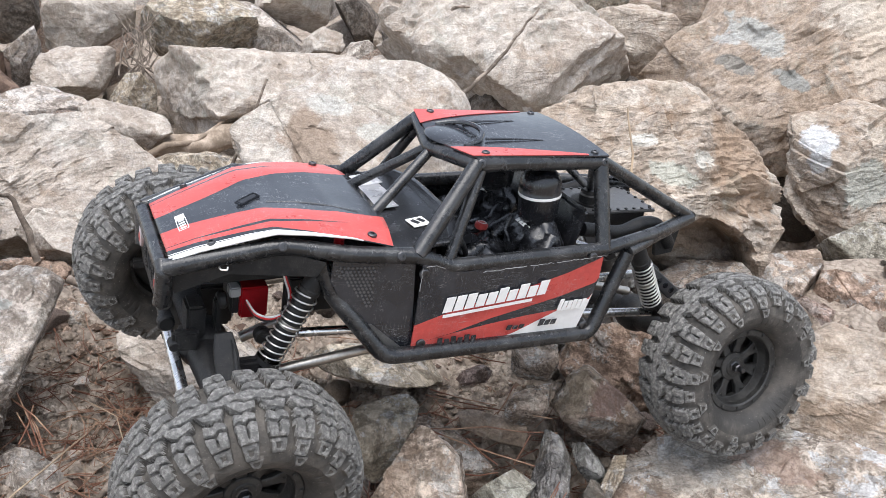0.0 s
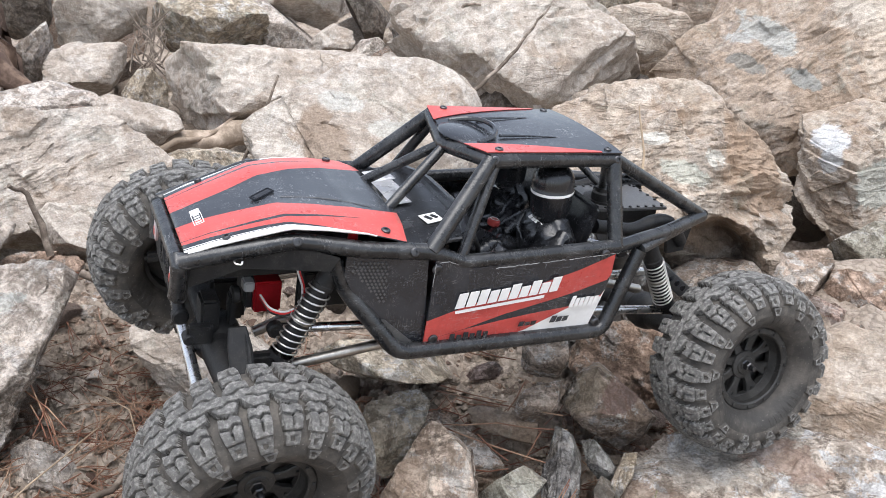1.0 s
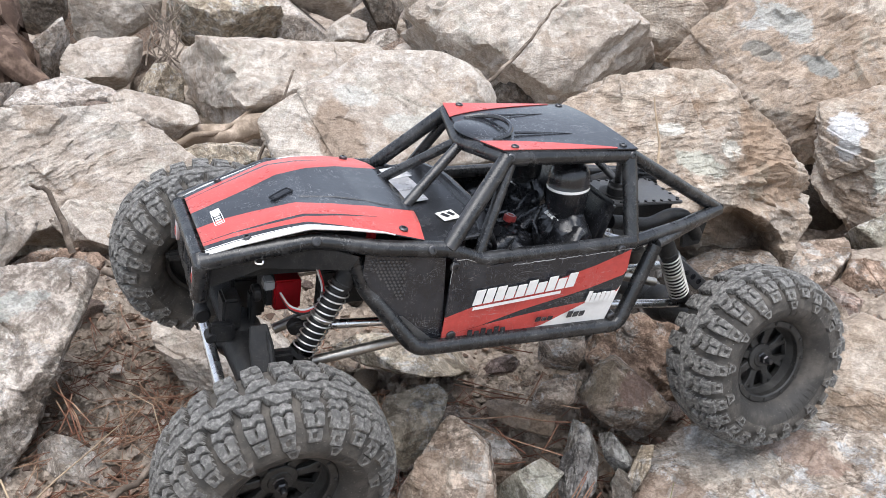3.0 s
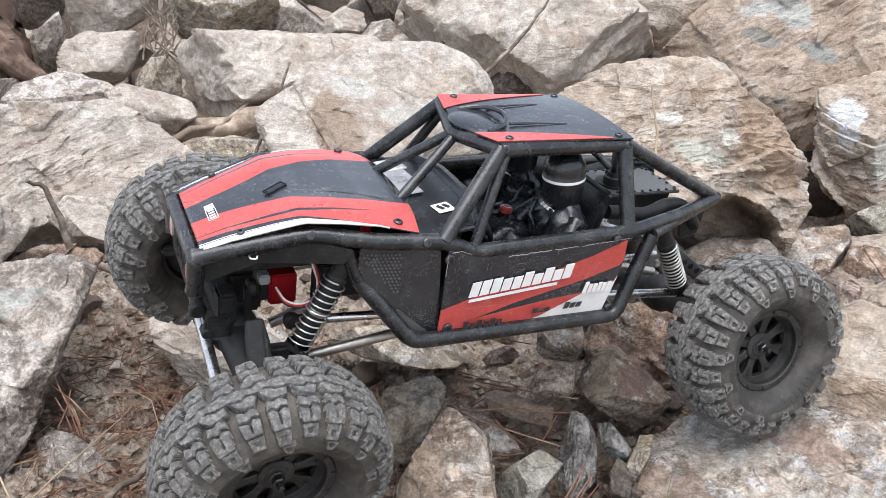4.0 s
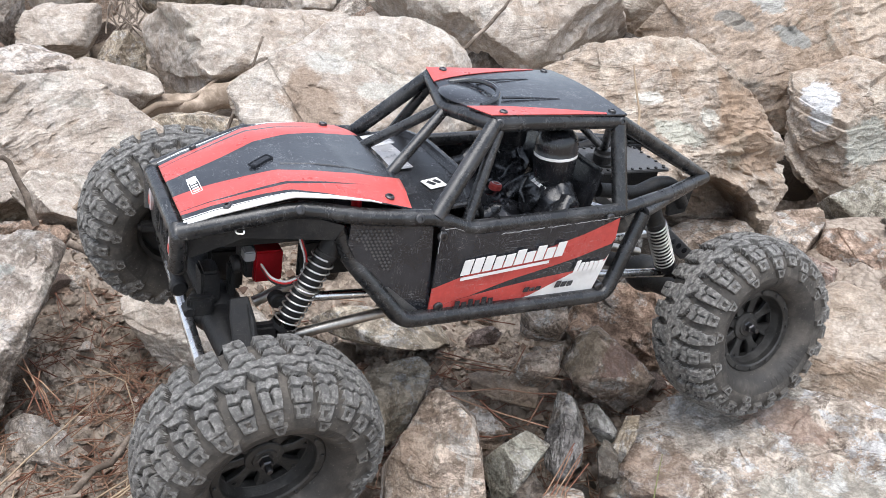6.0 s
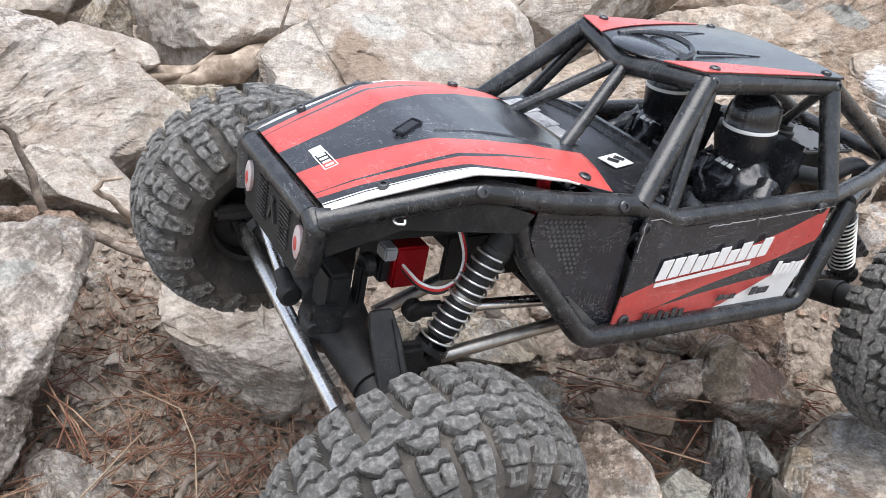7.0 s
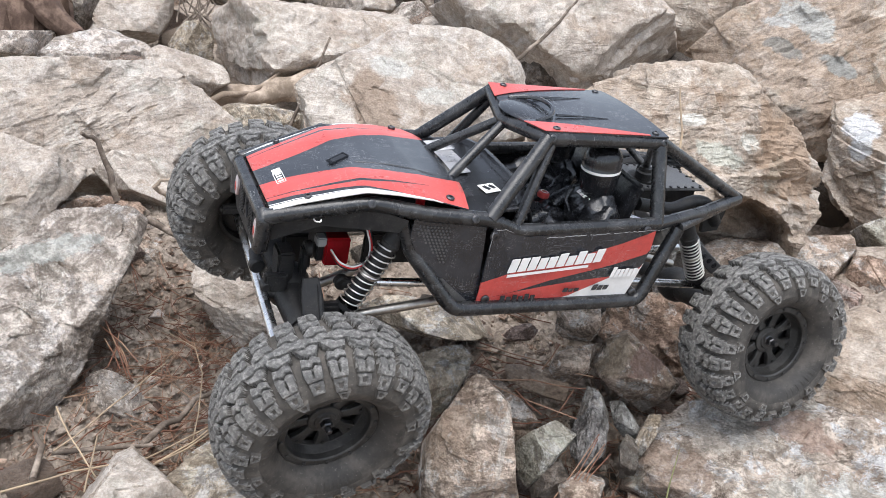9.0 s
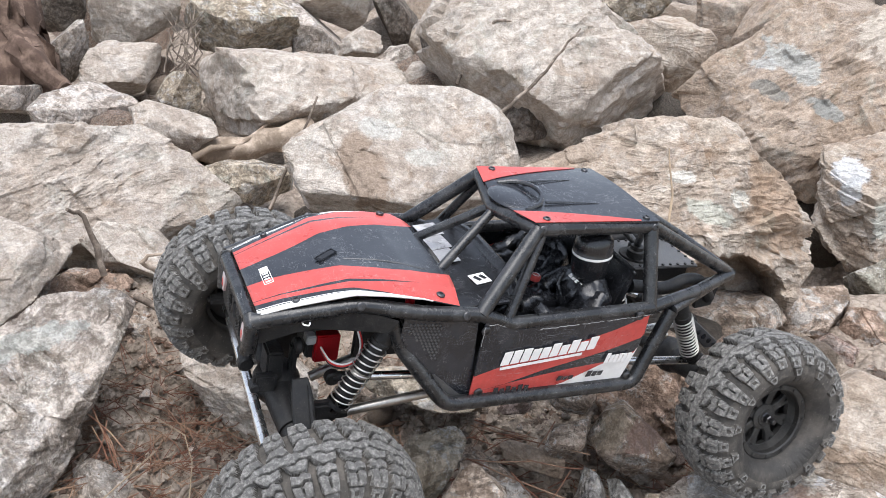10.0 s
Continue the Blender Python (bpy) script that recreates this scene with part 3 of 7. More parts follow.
rock("rock", "green grey rock with a tan face", STONE_GREEN, (-0.557, 1.364, 0.130), (15, -8), 0.14, 20, 5,
     [(-168, 0.114), (-155, 0.112), (-90, 0.072), (-87, 0.069), (-75, 0.079), (18, 0.1), (20, 0.098), (59, 0.076), (97, 0.067), (137, 0.095)],
     [(90, 40, 0.85)])
rock("rock", "grey sloping rock among the rubble", STONE_GREY, (-0.404, 1.474, 0.094), (10, -8), 0.12, 21, 5,
     [(-171, 0.075), (-89, 0.065), (48, 0.012), (85, 0.056)],
     [])
rock("rock", "tan boulder with a flat face", STONE_CREAM, (-0.399, 1.605, 0.147), (9, -7), 0.14, 22, 5,
     [(-121, 0.046), (-116, 0.043), (-52, 0.079), (-15, 0.089), (25, 0.087), (86, 0.062), (156, 0.085)],
     [(-90, 30, 0.8)])
rock("rock", "small pale rounded rock", STONE_CREAM, (-0.316, 1.404, 0.081), (7, -9), 0.06, 23, 5,
     [(-134, 0.053), (-89, 0.035), (-56, 0.042), (7, 0.051), (73, 0.037), (117, 0.026), (144, 0.031)],
     [])
rock("rock", "small grey stone among the rubble", STONE_GREY, (-0.213, 1.232, 0.085), (5, -10), 0.04, 24, 5,
     [(-118, 0.03), (-89, 0.027), (-19, 0.044), (37, 0.034), (98, 0.024), (135, 0.025)],
     [])
rock("rock", "small pale stone among the rubble", STONE_CREAM, (-0.154, 1.171, 0.067), (3, -11), 0.05, 25, 5,
     [(-128, 0.034), (-82, 0.023), (-33, 0.033), (54, 0.029), (98, 0.023), (148, 0.031)],
     [])
rock("rock", "thin tan stone among the rubble", STONE_TAN, (-0.193, 1.616, 0.066), (3, -9), 0.06, 26, 5,
     [(-105, 0.037), (-67, 0.031), (-10, 0.019), (54, 0.035), (132, 0.02), (170, 0.019)],
     [])
rock("rock", "dark grey stone among the rubble", STONE_DARK, (-0.258, 1.716, 0.092), (5, -8), 0.1, 27, 5,
     [(-156, 0.031), (-148, 0.034), (-73, 0.064), (-3, 0.055), (46, 0.047), (105, 0.063)],
     [])
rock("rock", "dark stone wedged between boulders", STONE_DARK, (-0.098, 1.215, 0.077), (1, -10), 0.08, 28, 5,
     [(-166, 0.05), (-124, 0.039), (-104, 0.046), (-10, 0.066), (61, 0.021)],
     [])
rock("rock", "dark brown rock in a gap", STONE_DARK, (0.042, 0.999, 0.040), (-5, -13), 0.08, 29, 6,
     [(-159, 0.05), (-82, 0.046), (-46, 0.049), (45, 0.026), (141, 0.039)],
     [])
rock("rock", "grey green flat stone", STONE_GREEN, (-0.364, 0.607, 0.023), (15, -18), 0.06, 30, 6,
     [(-158, 0.049), (-109, 0.026), (-78, 0.029), (4, 0.062), (75, 0.03), (84, 0.027), (105, 0.035)],
     [])
rock("slab", "large pale slab with a flat top and dark side", patched("grey", (0.008, 0.044, 0.038, 0.011, -10, (0.44, 0.46, 0.43), 0.55), (0.048, 0.092, 0.033, 0.012, 20, (0.62, 0.55, 0.44), 0.6)), (-0.389, 0.066, 0.028), (31, -29), 0.085, 31, 7,
     [(-107, 0.09), (-36, 0.0374), (-32, 0.0390), (49, 0.0936), (84, 0.0784), (123, 0.0538), (130, 0.0514), (169, 0.0493)],
     [(100, 62, 0.45), (-35, 42, 0.80)], rough=1.15)
rock("rock", "pale rock leaning on the slab", STONE_CREAM, (-0.474, 0.203, 0.067), (30, -20), 0.07, 32, 6,
     [(-95, 0.05), (-62, 0.031), (-48, 0.028), (58, 0.042), (102, 0.055), (171, 0.051)],
     [(110, 50, 0.8)])
rock("rock", "pale flat rock with a dark underside", STONE_CREAM, (-0.411, 0.318, 0.037), (23, -20), 0.06, 33, 6,
     [(-143, 0.023), (-122, 0.02), (-118, 0.022), (-30, 0.043), (34, 0.038), (75, 0.03), (134, 0.045)],
     [(70, 50, 0.7), (-120, 20, 0.85)])
rock("rock", "cream rock under the front wheel", STONE_CREAM, (-0.246, 0.160, -0.012), (15, -28), 0.05, 34, 7,
     [(-175, 0.0518), (-152, 0.0415), (-129, 0.0406), (-105, 0.0519), (-38, 0.0684), (-4, 0.0561), (42, 0.0391), (50, 0.0389), (83, 0.0551), (139, 0.0742)],
     [(95, 60, 0.62), (-60, 40, 0.80), (-140, 35, 0.85)], rough=1.12)
rock("rock", "small grey angular rock", STONE_GREY, (-0.331, 0.037, -0.029), (26, -33), 0.025, 35, 6,
     [(-177, 0.018), (-142, 0.018), (-109, 0.022), (-47, 0.025), (-18, 0.022), (40, 0.017), (59, 0.019), (108, 0.025)],
     [(40, 45, 0.75), (170, 35, 0.8)])
rock("rock", "pale pyramid shaped rock", STONE_CREAM, (-0.273, -0.066, -0.030), (26, -40), 0.05, 36, 6,
     [(-173, 0.034), (-104, 0.032), (-39, 0.037), (30, 0.022), (37, 0.021), (40, 0.023), (102, 0.033), (136, 0.027)],
     [(-90, 30, 0.8)], rough=1.2)
rock("rock", "grey green mottled rock under the tyre", STONE_GREEN, (-0.206, -0.045, -0.043), (17, -41), 0.06, 37, 6,
     [(-167, 0.051), (-104, 0.037), (-59, 0.046), (29, 0.041), (53, 0.03), (65, 0.032), (117, 0.048), (138, 0.05)],
     [(100, 50, 0.7)])
rock("slab", "grey green flat slab standing on edge", STONE_GREEN, (-0.088, 0.043, 0.006), (2, -35), 0.022, 38, 6,
     [(-138, 0.0279), (-51, 0.0221), (-27, 0.0176), (-16, 0.02), (88, 0.0262), (113, 0.0222), (168, 0.021)],
     [(75, 62, 0.55), (-40, 50, 0.8)], rough=0.5)
rock("rock", "tan rock with a crumbling edge", STONE_PIT, (-0.040, 0.048, -0.019), (-4, -35), 0.028, 39, 6,
     [(-161, 0.0213), (-132, 0.016), (-73, 0.0307), (-35, 0.0304), (51, 0.0158), (63, 0.017), (105, 0.0325)],
     [(60, 60, 0.6), (-60, 40, 0.7)], rough=1.12)
rock("rock", "large grey flat faced rock with a pale vein", patched("pit", (0.020, 0.012, 0.0022, 0.030, 8, (0.50, 0.46, 0.41), 0.6), (-0.018, 0.006, 0.014, 0.020, 20, (0.30, 0.225, 0.170), 0.6)), (-0.060, -0.023, -0.007), (0, -39), 0.046, 40, 7,
     [(-87, 0.0382), (7, 0.0281), (44, 0.0405), (70, 0.0450), (148, 0.0300), (178, 0.0310)],
     [(130, 62, 0.80), (-25, 82, 0.80), (200, 55, 0.86)], rough=0.6, edge=220)
rock("rock", "angular pale green chip with a dark side", STONE_MOSSY, (-0.012, 0.004, -0.024), (-8, -37), 0.02, 41, 6,
     [(-165, 0.019), (-96, 0.0261), (-38, 0.0131), (-31, 0.0127), (63, 0.0253), (127, 0.0144)],
     [(60, 45, 0.62), (200, 40, 0.38), (-60, 55, 0.8)], rough=0.4)
rock("slab", "thin tan slab among the rubble", STONE_BROWN, (-0.009, 0.083, -0.016), (-7, -33), 0.01, 42, 6,
     [(-159, 0.0223), (-108, 0.0091), (-98, 0.0093), (3, 0.0249), (74, 0.0085), (93, 0.0122)],
     [(85, 55, 0.62)], rough=0.6)
rock("rock", "grey wedge shaped rock", STONE_PIT, (0.017, 0.086, 0.001), (-9, -31), 0.018, 43, 6,
     [(-148, 0.0178), (-103, 0.0159), (-39, 0.0113), (-3, 0.0137), (111, 0.0118), (156, 0.0127)],
     [(75, 50, 0.68), (-80, 35, 0.75)], rough=0.84)
rock("rock", "grey block among the rubble", STONE_PIT, (0.026, 0.137, 0.010), (-9, -28), 0.025, 44, 6,
     [(-177, 0.0181), (-137, 0.0191), (-92, 0.0146), (-37, 0.0166), (3, 0.0176), (100, 0.013)],
     [(90, 45, 0.72), (-90, 30, 0.85)], rough=0.84)
rock("rock", "reddish brown rock with a flat rusty face", patched("pit", (0.010, 0.010, 0.018, 0.012, -35, (0.25, 0.165, 0.135), 0.85), (-0.016, 0.012, 0.012, 0.018, 20, (0.30, 0.245, 0.175), 0.6)), (0.071, 0.102, -0.013), (-14, -31), 0.04, 45, 6,
     [(-126, 0.023), (-117, 0.023), (-45, 0.0333), (-25, 0.0312), (46, 0.0224), (58, 0.0198), (123, 0.0305), (153, 0.0307)],
     [(50, 52, 0.52), (150, 48, 0.62), (-75, 38, 0.55)], rough=0.84)
rock("rock", "tan rock crusted with soil", STONE_SOILED, (0.104, 0.205, -0.028), (-15, -27), 0.06, 46, 6,
     [(-172, 0.0478), (-121, 0.0344), (-88, 0.0441), (-2, 0.0394), (17, 0.0341), (101, 0.0286)],
     [(95, 60, 0.62), (-20, 40, 0.9)], rough=1.54)
rock("rock", "dark blue grey shard with a pale ridge", STONE_SLATE, (0.025, 0.020, -0.013), (-12, -35), 0.02, 47, 6,
     [(-167, 0.0147), (-133, 0.0214), (-43, 0.0198), (-1, 0.0137), (23, 0.0141), (71, 0.0275), (169, 0.0123)],
     [(170, 42, 0.42), (10, 45, 0.42)], rough=0.5)
rock("rock", "dark narrow shard among the rubble", STONE_SLATE, (0.053, 0.048, -0.018), (-14, -34), 0.014, 48, 6,
     [(-156, 0.0068), (-135, 0.0086), (-17, 0.0161), (42, 0.0065), (43, 0.0065), (65, 0.0143)],
     [(150, 45, 0.5), (30, 50, 0.6)], rough=0.5)
rock("rock", "small green grey stone leaning on the boulder", STONE_GREEN, (0.068, 0.027, -0.020), (-16, -35), 0.012, 49, 6,
     [(-97, 0.0174), (-25, 0.0059), (-5, 0.0069), (103, 0.0153), (163, 0.0051)],
     [(140, 45, 0.5)], rough=0.5)
rock("slab", "green grey slab beneath the chassis", STONE_GREEN, (-0.106, 0.183, -0.021), (3, -29), 0.04, 50, 6,
     [(-121, 0.022), (-105, 0.015), (-92, 0.017), (-61, 0.04), (15, 0.057), (81, 0.015), (102, 0.025)],
     [(90, 55, 0.6)])
rock("boulder", "broad mottled boulder under the rear wheel", patched("mottled", (-0.055, 0.020, 0.040, 0.018, -20, (0.60, 0.55, 0.48), 0.45), (0.030, -0.010, 0.050, 0.020, -15, (0.54, 0.53, 0.47), 0.5), (-0.010, 0.038, 0.030, 0.012, 10, (0.30, 0.205, 0.160), 0.7), (-0.075, -0.020, 0.024, 0.018, 0, (0.27, 0.195, 0.150), 0.6)), (0.179, 0.025, -0.048), (-27, -35), 0.1, 51, 7,
     [(-165, 0.131), (-68, 0.06), (20, 0.108), (92, 0.073), (111, 0.061), (143, 0.088), (161, 0.098)],
     [(93, 45, 0.38), (-95, 20, 0.9)], rough=1.2)
rock("rock", "pale rock behind the rear wheel", STONE_TAN, (0.278, 0.132, -0.006), (-30, -27), 0.07, 52, 6,
     [(-175, 0.056), (-96, 0.066), (-79, 0.062), (15, 0.05), (84, 0.039), (130, 0.047), (171, 0.044)],
     [(95, 50, 0.7)])
rock("rock", "grey jagged rock among the rubble", STONE_PIT, (0.334, 0.404, -0.055), (-25, -25), 0.05, 53, 6,
     [(-162, 0.038), (-108, 0.044), (-18, 0.022), (-17, 0.022), (20, 0.043), (106, 0.047), (150, 0.046)],
     [(80, 40, 0.85)])
rock("rock", "grey rounded rock among the rubble", STONE_MOSSY, (0.481, 0.532, -0.064), (-29, -22), 0.06, 54, 6,
     [(-155, 0.042), (-98, 0.027), (-88, 0.028), (13, 0.045), (96, 0.039), (128, 0.036)],
     [])
rock("rock", "tan rock with dark cracks", STONE_SOILED, (0.402, 0.383, -0.053), (-30, -24), 0.06, 55, 6,
     [(-116, 0.034), (-81, 0.029), (-21, 0.038), (69, 0.027), (96, 0.028), (169, 0.043)],
     [(70, 45, 0.8)])
rock("rock", "small reddish stone among the rubble", STONE_RED, (0.338, 0.344, -0.049), (-27, -26), 0.03, 56, 6,
     [(-139, 0.017), (-80, 0.015), (3, 0.021), (73, 0.012), (133, 0.017)],
     [])
rock("rock", "brown layered rock beneath the tan boulder", STONE_SOILED, (0.262, 0.565, -0.058), (-19, -20), 0.07, 57, 6,
     [(-150, 0.079), (-81, 0.059), (-51, 0.069), (-22, 0.083), (4, 0.091), (68, 0.07), (90, 0.055), (111, 0.065)],
     [(90, 30, 0.9)], rough=1.8)
rock("rock", "flat pinkish stone on the soil", STONE_RED, (-0.022, 0.131, 0.001), (-5, -30), 0.012, 58, 6,
     [(-129, 0.012), (-81, 0.007), (-33, 0.011), (59, 0.01), (111, 0.005), (135, 0.007)],
     [])
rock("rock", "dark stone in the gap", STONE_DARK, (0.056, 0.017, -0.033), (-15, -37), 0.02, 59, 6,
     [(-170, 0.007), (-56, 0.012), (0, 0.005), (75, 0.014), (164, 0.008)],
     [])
rock("rock", "pale grey stone in the gap beside the chip", STONE_PIT, (0.017, -0.022, -0.030), (-14, -39), 0.02, 60, 6,
     [(-159, 0.0140), (-77, 0.0081), (-9, 0.0130), (82, 0.0085), (128, 0.0090)],
     [(85, 50, 0.7)], rough=0.6)
rock("rock", "soil-stained rock behind the chassis", STONE_PIT, (0.130, 0.332, -0.056), (-14, -26), 0.05, 63, 6,
     [(-152, 0.048), (-77, 0.022), (-49, 0.027), (57, 0.036), (96, 0.023), (119, 0.029)],
     [(90, 40, 0.8)])
rock("rock", "soil-stained stone beneath the chassis", STONE_PIT, (-0.011, 0.277, -0.055), (-5, -28), 0.03, 64, 6,
     [(-166, 0.029), (-96, 0.016), (-64, 0.014), (32, 0.025), (90, 0.015), (110, 0.017)],
     [(90, 45, 0.8)])
rock("rock", "grey rock behind the rear wheel", STONE_PIT, (0.243, 0.387, -0.036), (-20, -23), 0.05, 65, 6,
     [(-157, 0.046), (-77, 0.029), (-31, 0.038), (46, 0.038), (94, 0.026), (122, 0.033)],
     [(80, 40, 0.85)])
rock("rock", "dark rock below the chip", STONE_DARK, (-0.002, -0.008, -0.039), (-10, -38), 0.015, 66, 5,
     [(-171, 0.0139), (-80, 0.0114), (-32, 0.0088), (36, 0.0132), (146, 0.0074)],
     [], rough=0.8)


# ---- the crawler: x ahead, y to its left, z up, from the middle of its chassis ----
AX = ((-0.8942, -0.4336, 0.1115), (0.4217, -0.8993, -0.1155), (0.1504, -0.0563, 0.9870))
CAR = Matrix(((AX[0][0], AX[1][0], AX[2][0], -0.0860), (AX[0][1], AX[1][1], AX[2][1], 0.0390), (AX[0][2], AX[1][2], AX[2][2], 0.1159), (0, 0, 0, 1)))
crawler = new("model_crawler")
crawler.matrix_world = CAR
tagged(crawler, "black and red toy rock crawler with worn tube cage", "model car")


def box(size, at=(0, 0, 0), bevel=0.0, turn=(0, 0, 0), seg=2):
    bm = bmesh.new()
    bmesh.ops.create_cube(bm, size=1, matrix=pose(*at, *turn) @ Matrix.Diagonal((*size, 1)))
    if bevel:
        bmesh.ops.bevel(bm, geom=bm.edges[:], offset=bevel, segments=seg, affect="EDGES")
    return bm


def join(*parts):
    """Several bmeshes as one; a pair (bm, slot) sets the material slot."""
    out = bmesh.new()
    for item in parts:
        bm, slot = item if isinstance(item, tuple) else (item, 0)
        for f in bm.faces:
            f.material_index = slot
        me = bpy.data.meshes.new("tmp")
        bm.to_mesh(me)
        bm.free()
        out.from_mesh(me)
        bpy.data.meshes.remove(me)
    return out


def rounded(points, r=0.006, n=4):
    """A polyline with its inner corners rounded."""
    pts = [Vector(p) for p in points]
    out = [pts[0]]
    for a, b, c in zip(pts, pts[1:], pts[2:]):
        u, v = a - b, c - b
        k = min(r, u.length * 0.45, v.length * 0.45)
        p, q = b + u.normalized() * k, b + v.normalized() * k
        for i in range(n + 1):
            t = i / n
            out.append(p * (1 - t) ** 2 + b * 2 * t * (1 - t) + q * t * t)
    return out + [pts[-1]]


def tube(points, r, bend=0.007, n=16, taper=None, caps=True):
    """A round bar along a line."""
    pts = rounded(points, bend) if len(points) > 2 and bend else [Vector(p) for p in points]
    bm = bmesh.new()
    rings, side = [], None
    for i, p in enumerate(pts):
        d = (pts[min(i + 1, len(pts) - 1)] - pts[max(i - 1, 0)]).normalized()
        side = d.orthogonal().normalized() if side is None else (side - d * side.dot(d)).normalized()
        up = d.cross(side)
        rr = r if taper is None else r * (1 + (taper - 1) * i / (len(pts) - 1))
        rings.append([bm.verts.new(p + (side * math.cos(a) + up * math.sin(a)) * rr) for a in (2 * math.pi * k / n for k in range(n))])
    for a, b in zip(rings, rings[1:]):
        for k in range(n):
            bm.faces.new((a[k], a[(k + 1) % n], b[(k + 1) % n], b[k]))
    if caps:
        bm.faces.new(rings[0][::-1]), bm.faces.new(rings[-1])
    return bm


def lathe(profile, n=48, at=None):
    """Turns (radius, height) pairs round z."""
    bm = bmesh.new()
    rings = []
    for r, z in profile:
        rings.append([bm.verts.new((r * math.cos(2 * math.pi * k / n), r * math.sin(2 * math.pi * k / n), z)) for k in range(n)])
    for a, b in zip(rings, rings[1:]):
        for k in range(n):
            bm.faces.new((a[k], a[(k + 1) % n], b[(k + 1) % n], b[k]))
    if at is not None:
        bm.transform(at)
    return bm


def drum(r, h, at=(0, 0, 0), turn=(0, 0, 0), n=24, bevel=0.0):
    m = pose(*at, *turn)
    b = min(bevel, r * 0.5, h * 0.3)
    if b:
        return lathe([(0.00001, -h / 2), (r - b, -h / 2), (r, -h / 2 + b), (r, h / 2 - b), (r - b, h / 2), (0.00001, h / 2)], n, m)
    return lathe([(0.00001, -h / 2), (r, -h / 2), (r, -h / 2), (r, h / 2), (r, h / 2), (0.00001, h / 2)], n, m)


def plate(outline, thick, m=None, bevel=0.0):
    """A flat plate: outline in x, y; thickness along z below it."""
    bm = bmesh.new()
    top = bm.faces.new([bm.verts.new((x, y, 0)) for x, y in outline])
    if thick:
        ext = bmesh.ops.extrude_face_region(bm, geom=[top])
        for v in [g for g in ext["geom"] if isinstance(g, bmesh.types.BMVert)]:
            v.co.z -= thick
    bmesh.ops.recalc_face_normals(bm, faces=bm.faces[:])
    if bevel:
        bmesh.ops.bevel(bm, geom=bm.edges[:], offset=bevel, segments=1, affect="EDGES")
    if m is not None:
        bm.transform(m)
    return bm


def along(a, b):
    """A pose at a with its z axis towards b."""
    a, b = Vector(a), Vector(b)
    return Matrix.Translation(a) @ (b - a).to_track_quat("Z", "Y").to_matrix().to_4x4()


def screw(at, axis, parent, r=0.0026):
    """A button-head screw with a socket."""
    m = along(at, Vector(at) + Vector(axis))
    return part("screw", lathe([(r, -0.001), (r, 0.0003), (r * 0.8, 0.0008), (r * 0.45, 0.0009), (r * 0.42, 0.0002), (0.00001, 0.0002)], 14, m), SCREW, parent)


# cage tubes, left and right alike
for s in (1, -1):
    part("side_rail", tube([(0.136, 0.0385 * s, 0.0440), (0.082, 0.0525 * s, 0.0600), (0.045, 0.0585 * s, 0.0555), (0.012, 0.062 * s, 0.0545)], 0.0046), CAGE, crawler)
    part("door_rail", tube([(0.014, 0.062 * s, 0.0545), (0.004, 0.062 * s, 0.0525), (-0.012, 0.062 * s, 0.0465), (-0.117, 0.0615 * s, 0.0505)], 0.0043, 0.004), CAGE, crawler)
    part("windscreen_pillar", tube([(0.009, 0.062 * s, 0.0545), (-0.030, 0.0415 * s, 0.099)], 0.0046), CAGE, crawler)
    part("pillar_brace", tube([(-0.011, 0.0605 * s, 0.047), (-0.033, 0.0415 * s, 0.096)], 0.0033), CAGE, crawler)
    part("windscreen_bar", tube([(-0.020, 0.002 * s, 0.093), (0.020, 0.021 * s, 0.0615)], 0.0031), CAGE, crawler)
    part("roof_rail", tube([(-0.028, 0.0415 * s, 0.0985), (-0.1185, 0.0385 * s, 0.0983)], 0.0047), CAGE, crawler)
    part("rear_pillar", tube([(-0.1168, 0.0385 * s, 0.0985), (-0.1165, 0.061 * s, 0.049)], 0.0047), CAGE, crawler)
    part("rear_stay", tube([(-0.1168, 0.0385 * s, 0.0985), (-0.2075, 0.031 * s, 0.0550)], 0.0042), CAGE, crawler)
    part("tail_rail", tube([(-0.116, 0.061 * s, 0.0495), (-0.165, 0.0475 * s, 0.0515), (-0.2085, 0.032 * s, 0.0543)], 0.0043), CAGE, crawler)
    part("sill_tube", tube([(0.060, 0.0515 * s, 0.048), (0.0525, 0.0525 * s, 0.030), (0.0228, 0.0672 * s, -0.0050), (-0.1178, 0.0660 * s, -0.0062), (-0.137, 0.0595 * s, 0.046)], 0.0047), CAGE, crawler)
    part("cross_brace", tube([(-0.112, 0.0385 * s, 0.095), (-0.150, -0.006 * s, 0.058)], 0.0026), CAGE, crawler)
    for at, ax in (((0.082, 0.0565 * s, 0.0612), (0.1, s, 0.4)), ((0.0201, 0.0655 * s, 0.0562), (0, s, 0.4)), ((-0.0305, 0.0450 * s, 0.1), (0.1, s, 0.3)), ((-0.1165, 0.0428 * s, 0.0992), (0, s, 0.3))):
        screw(at, ax, crawler)
part("roof_front_bar", tube([(-0.029, 0.0415, 0.0985), (-0.0195, 0, 0.0935), (-0.029, -0.0415, 0.0985)], 0.0043, 0.004), CAGE, crawler)
part("roof_rear_bar", tube([(-0.118, 0.0385, 0.0983), (-0.118, -0.0385, 0.0983)], 0.0043), CAGE, crawler)
part("tail_bar", tube([(-0.2085, 0.033, 0.0546), (-0.2085, -0.033, 0.0546)], 0.0043), CAGE, crawler)
part("belly_bar", tube([(-0.118, 0.066, -0.0062), (-0.118, -0.066, -0.0062)], 0.004), CAGE, crawler)


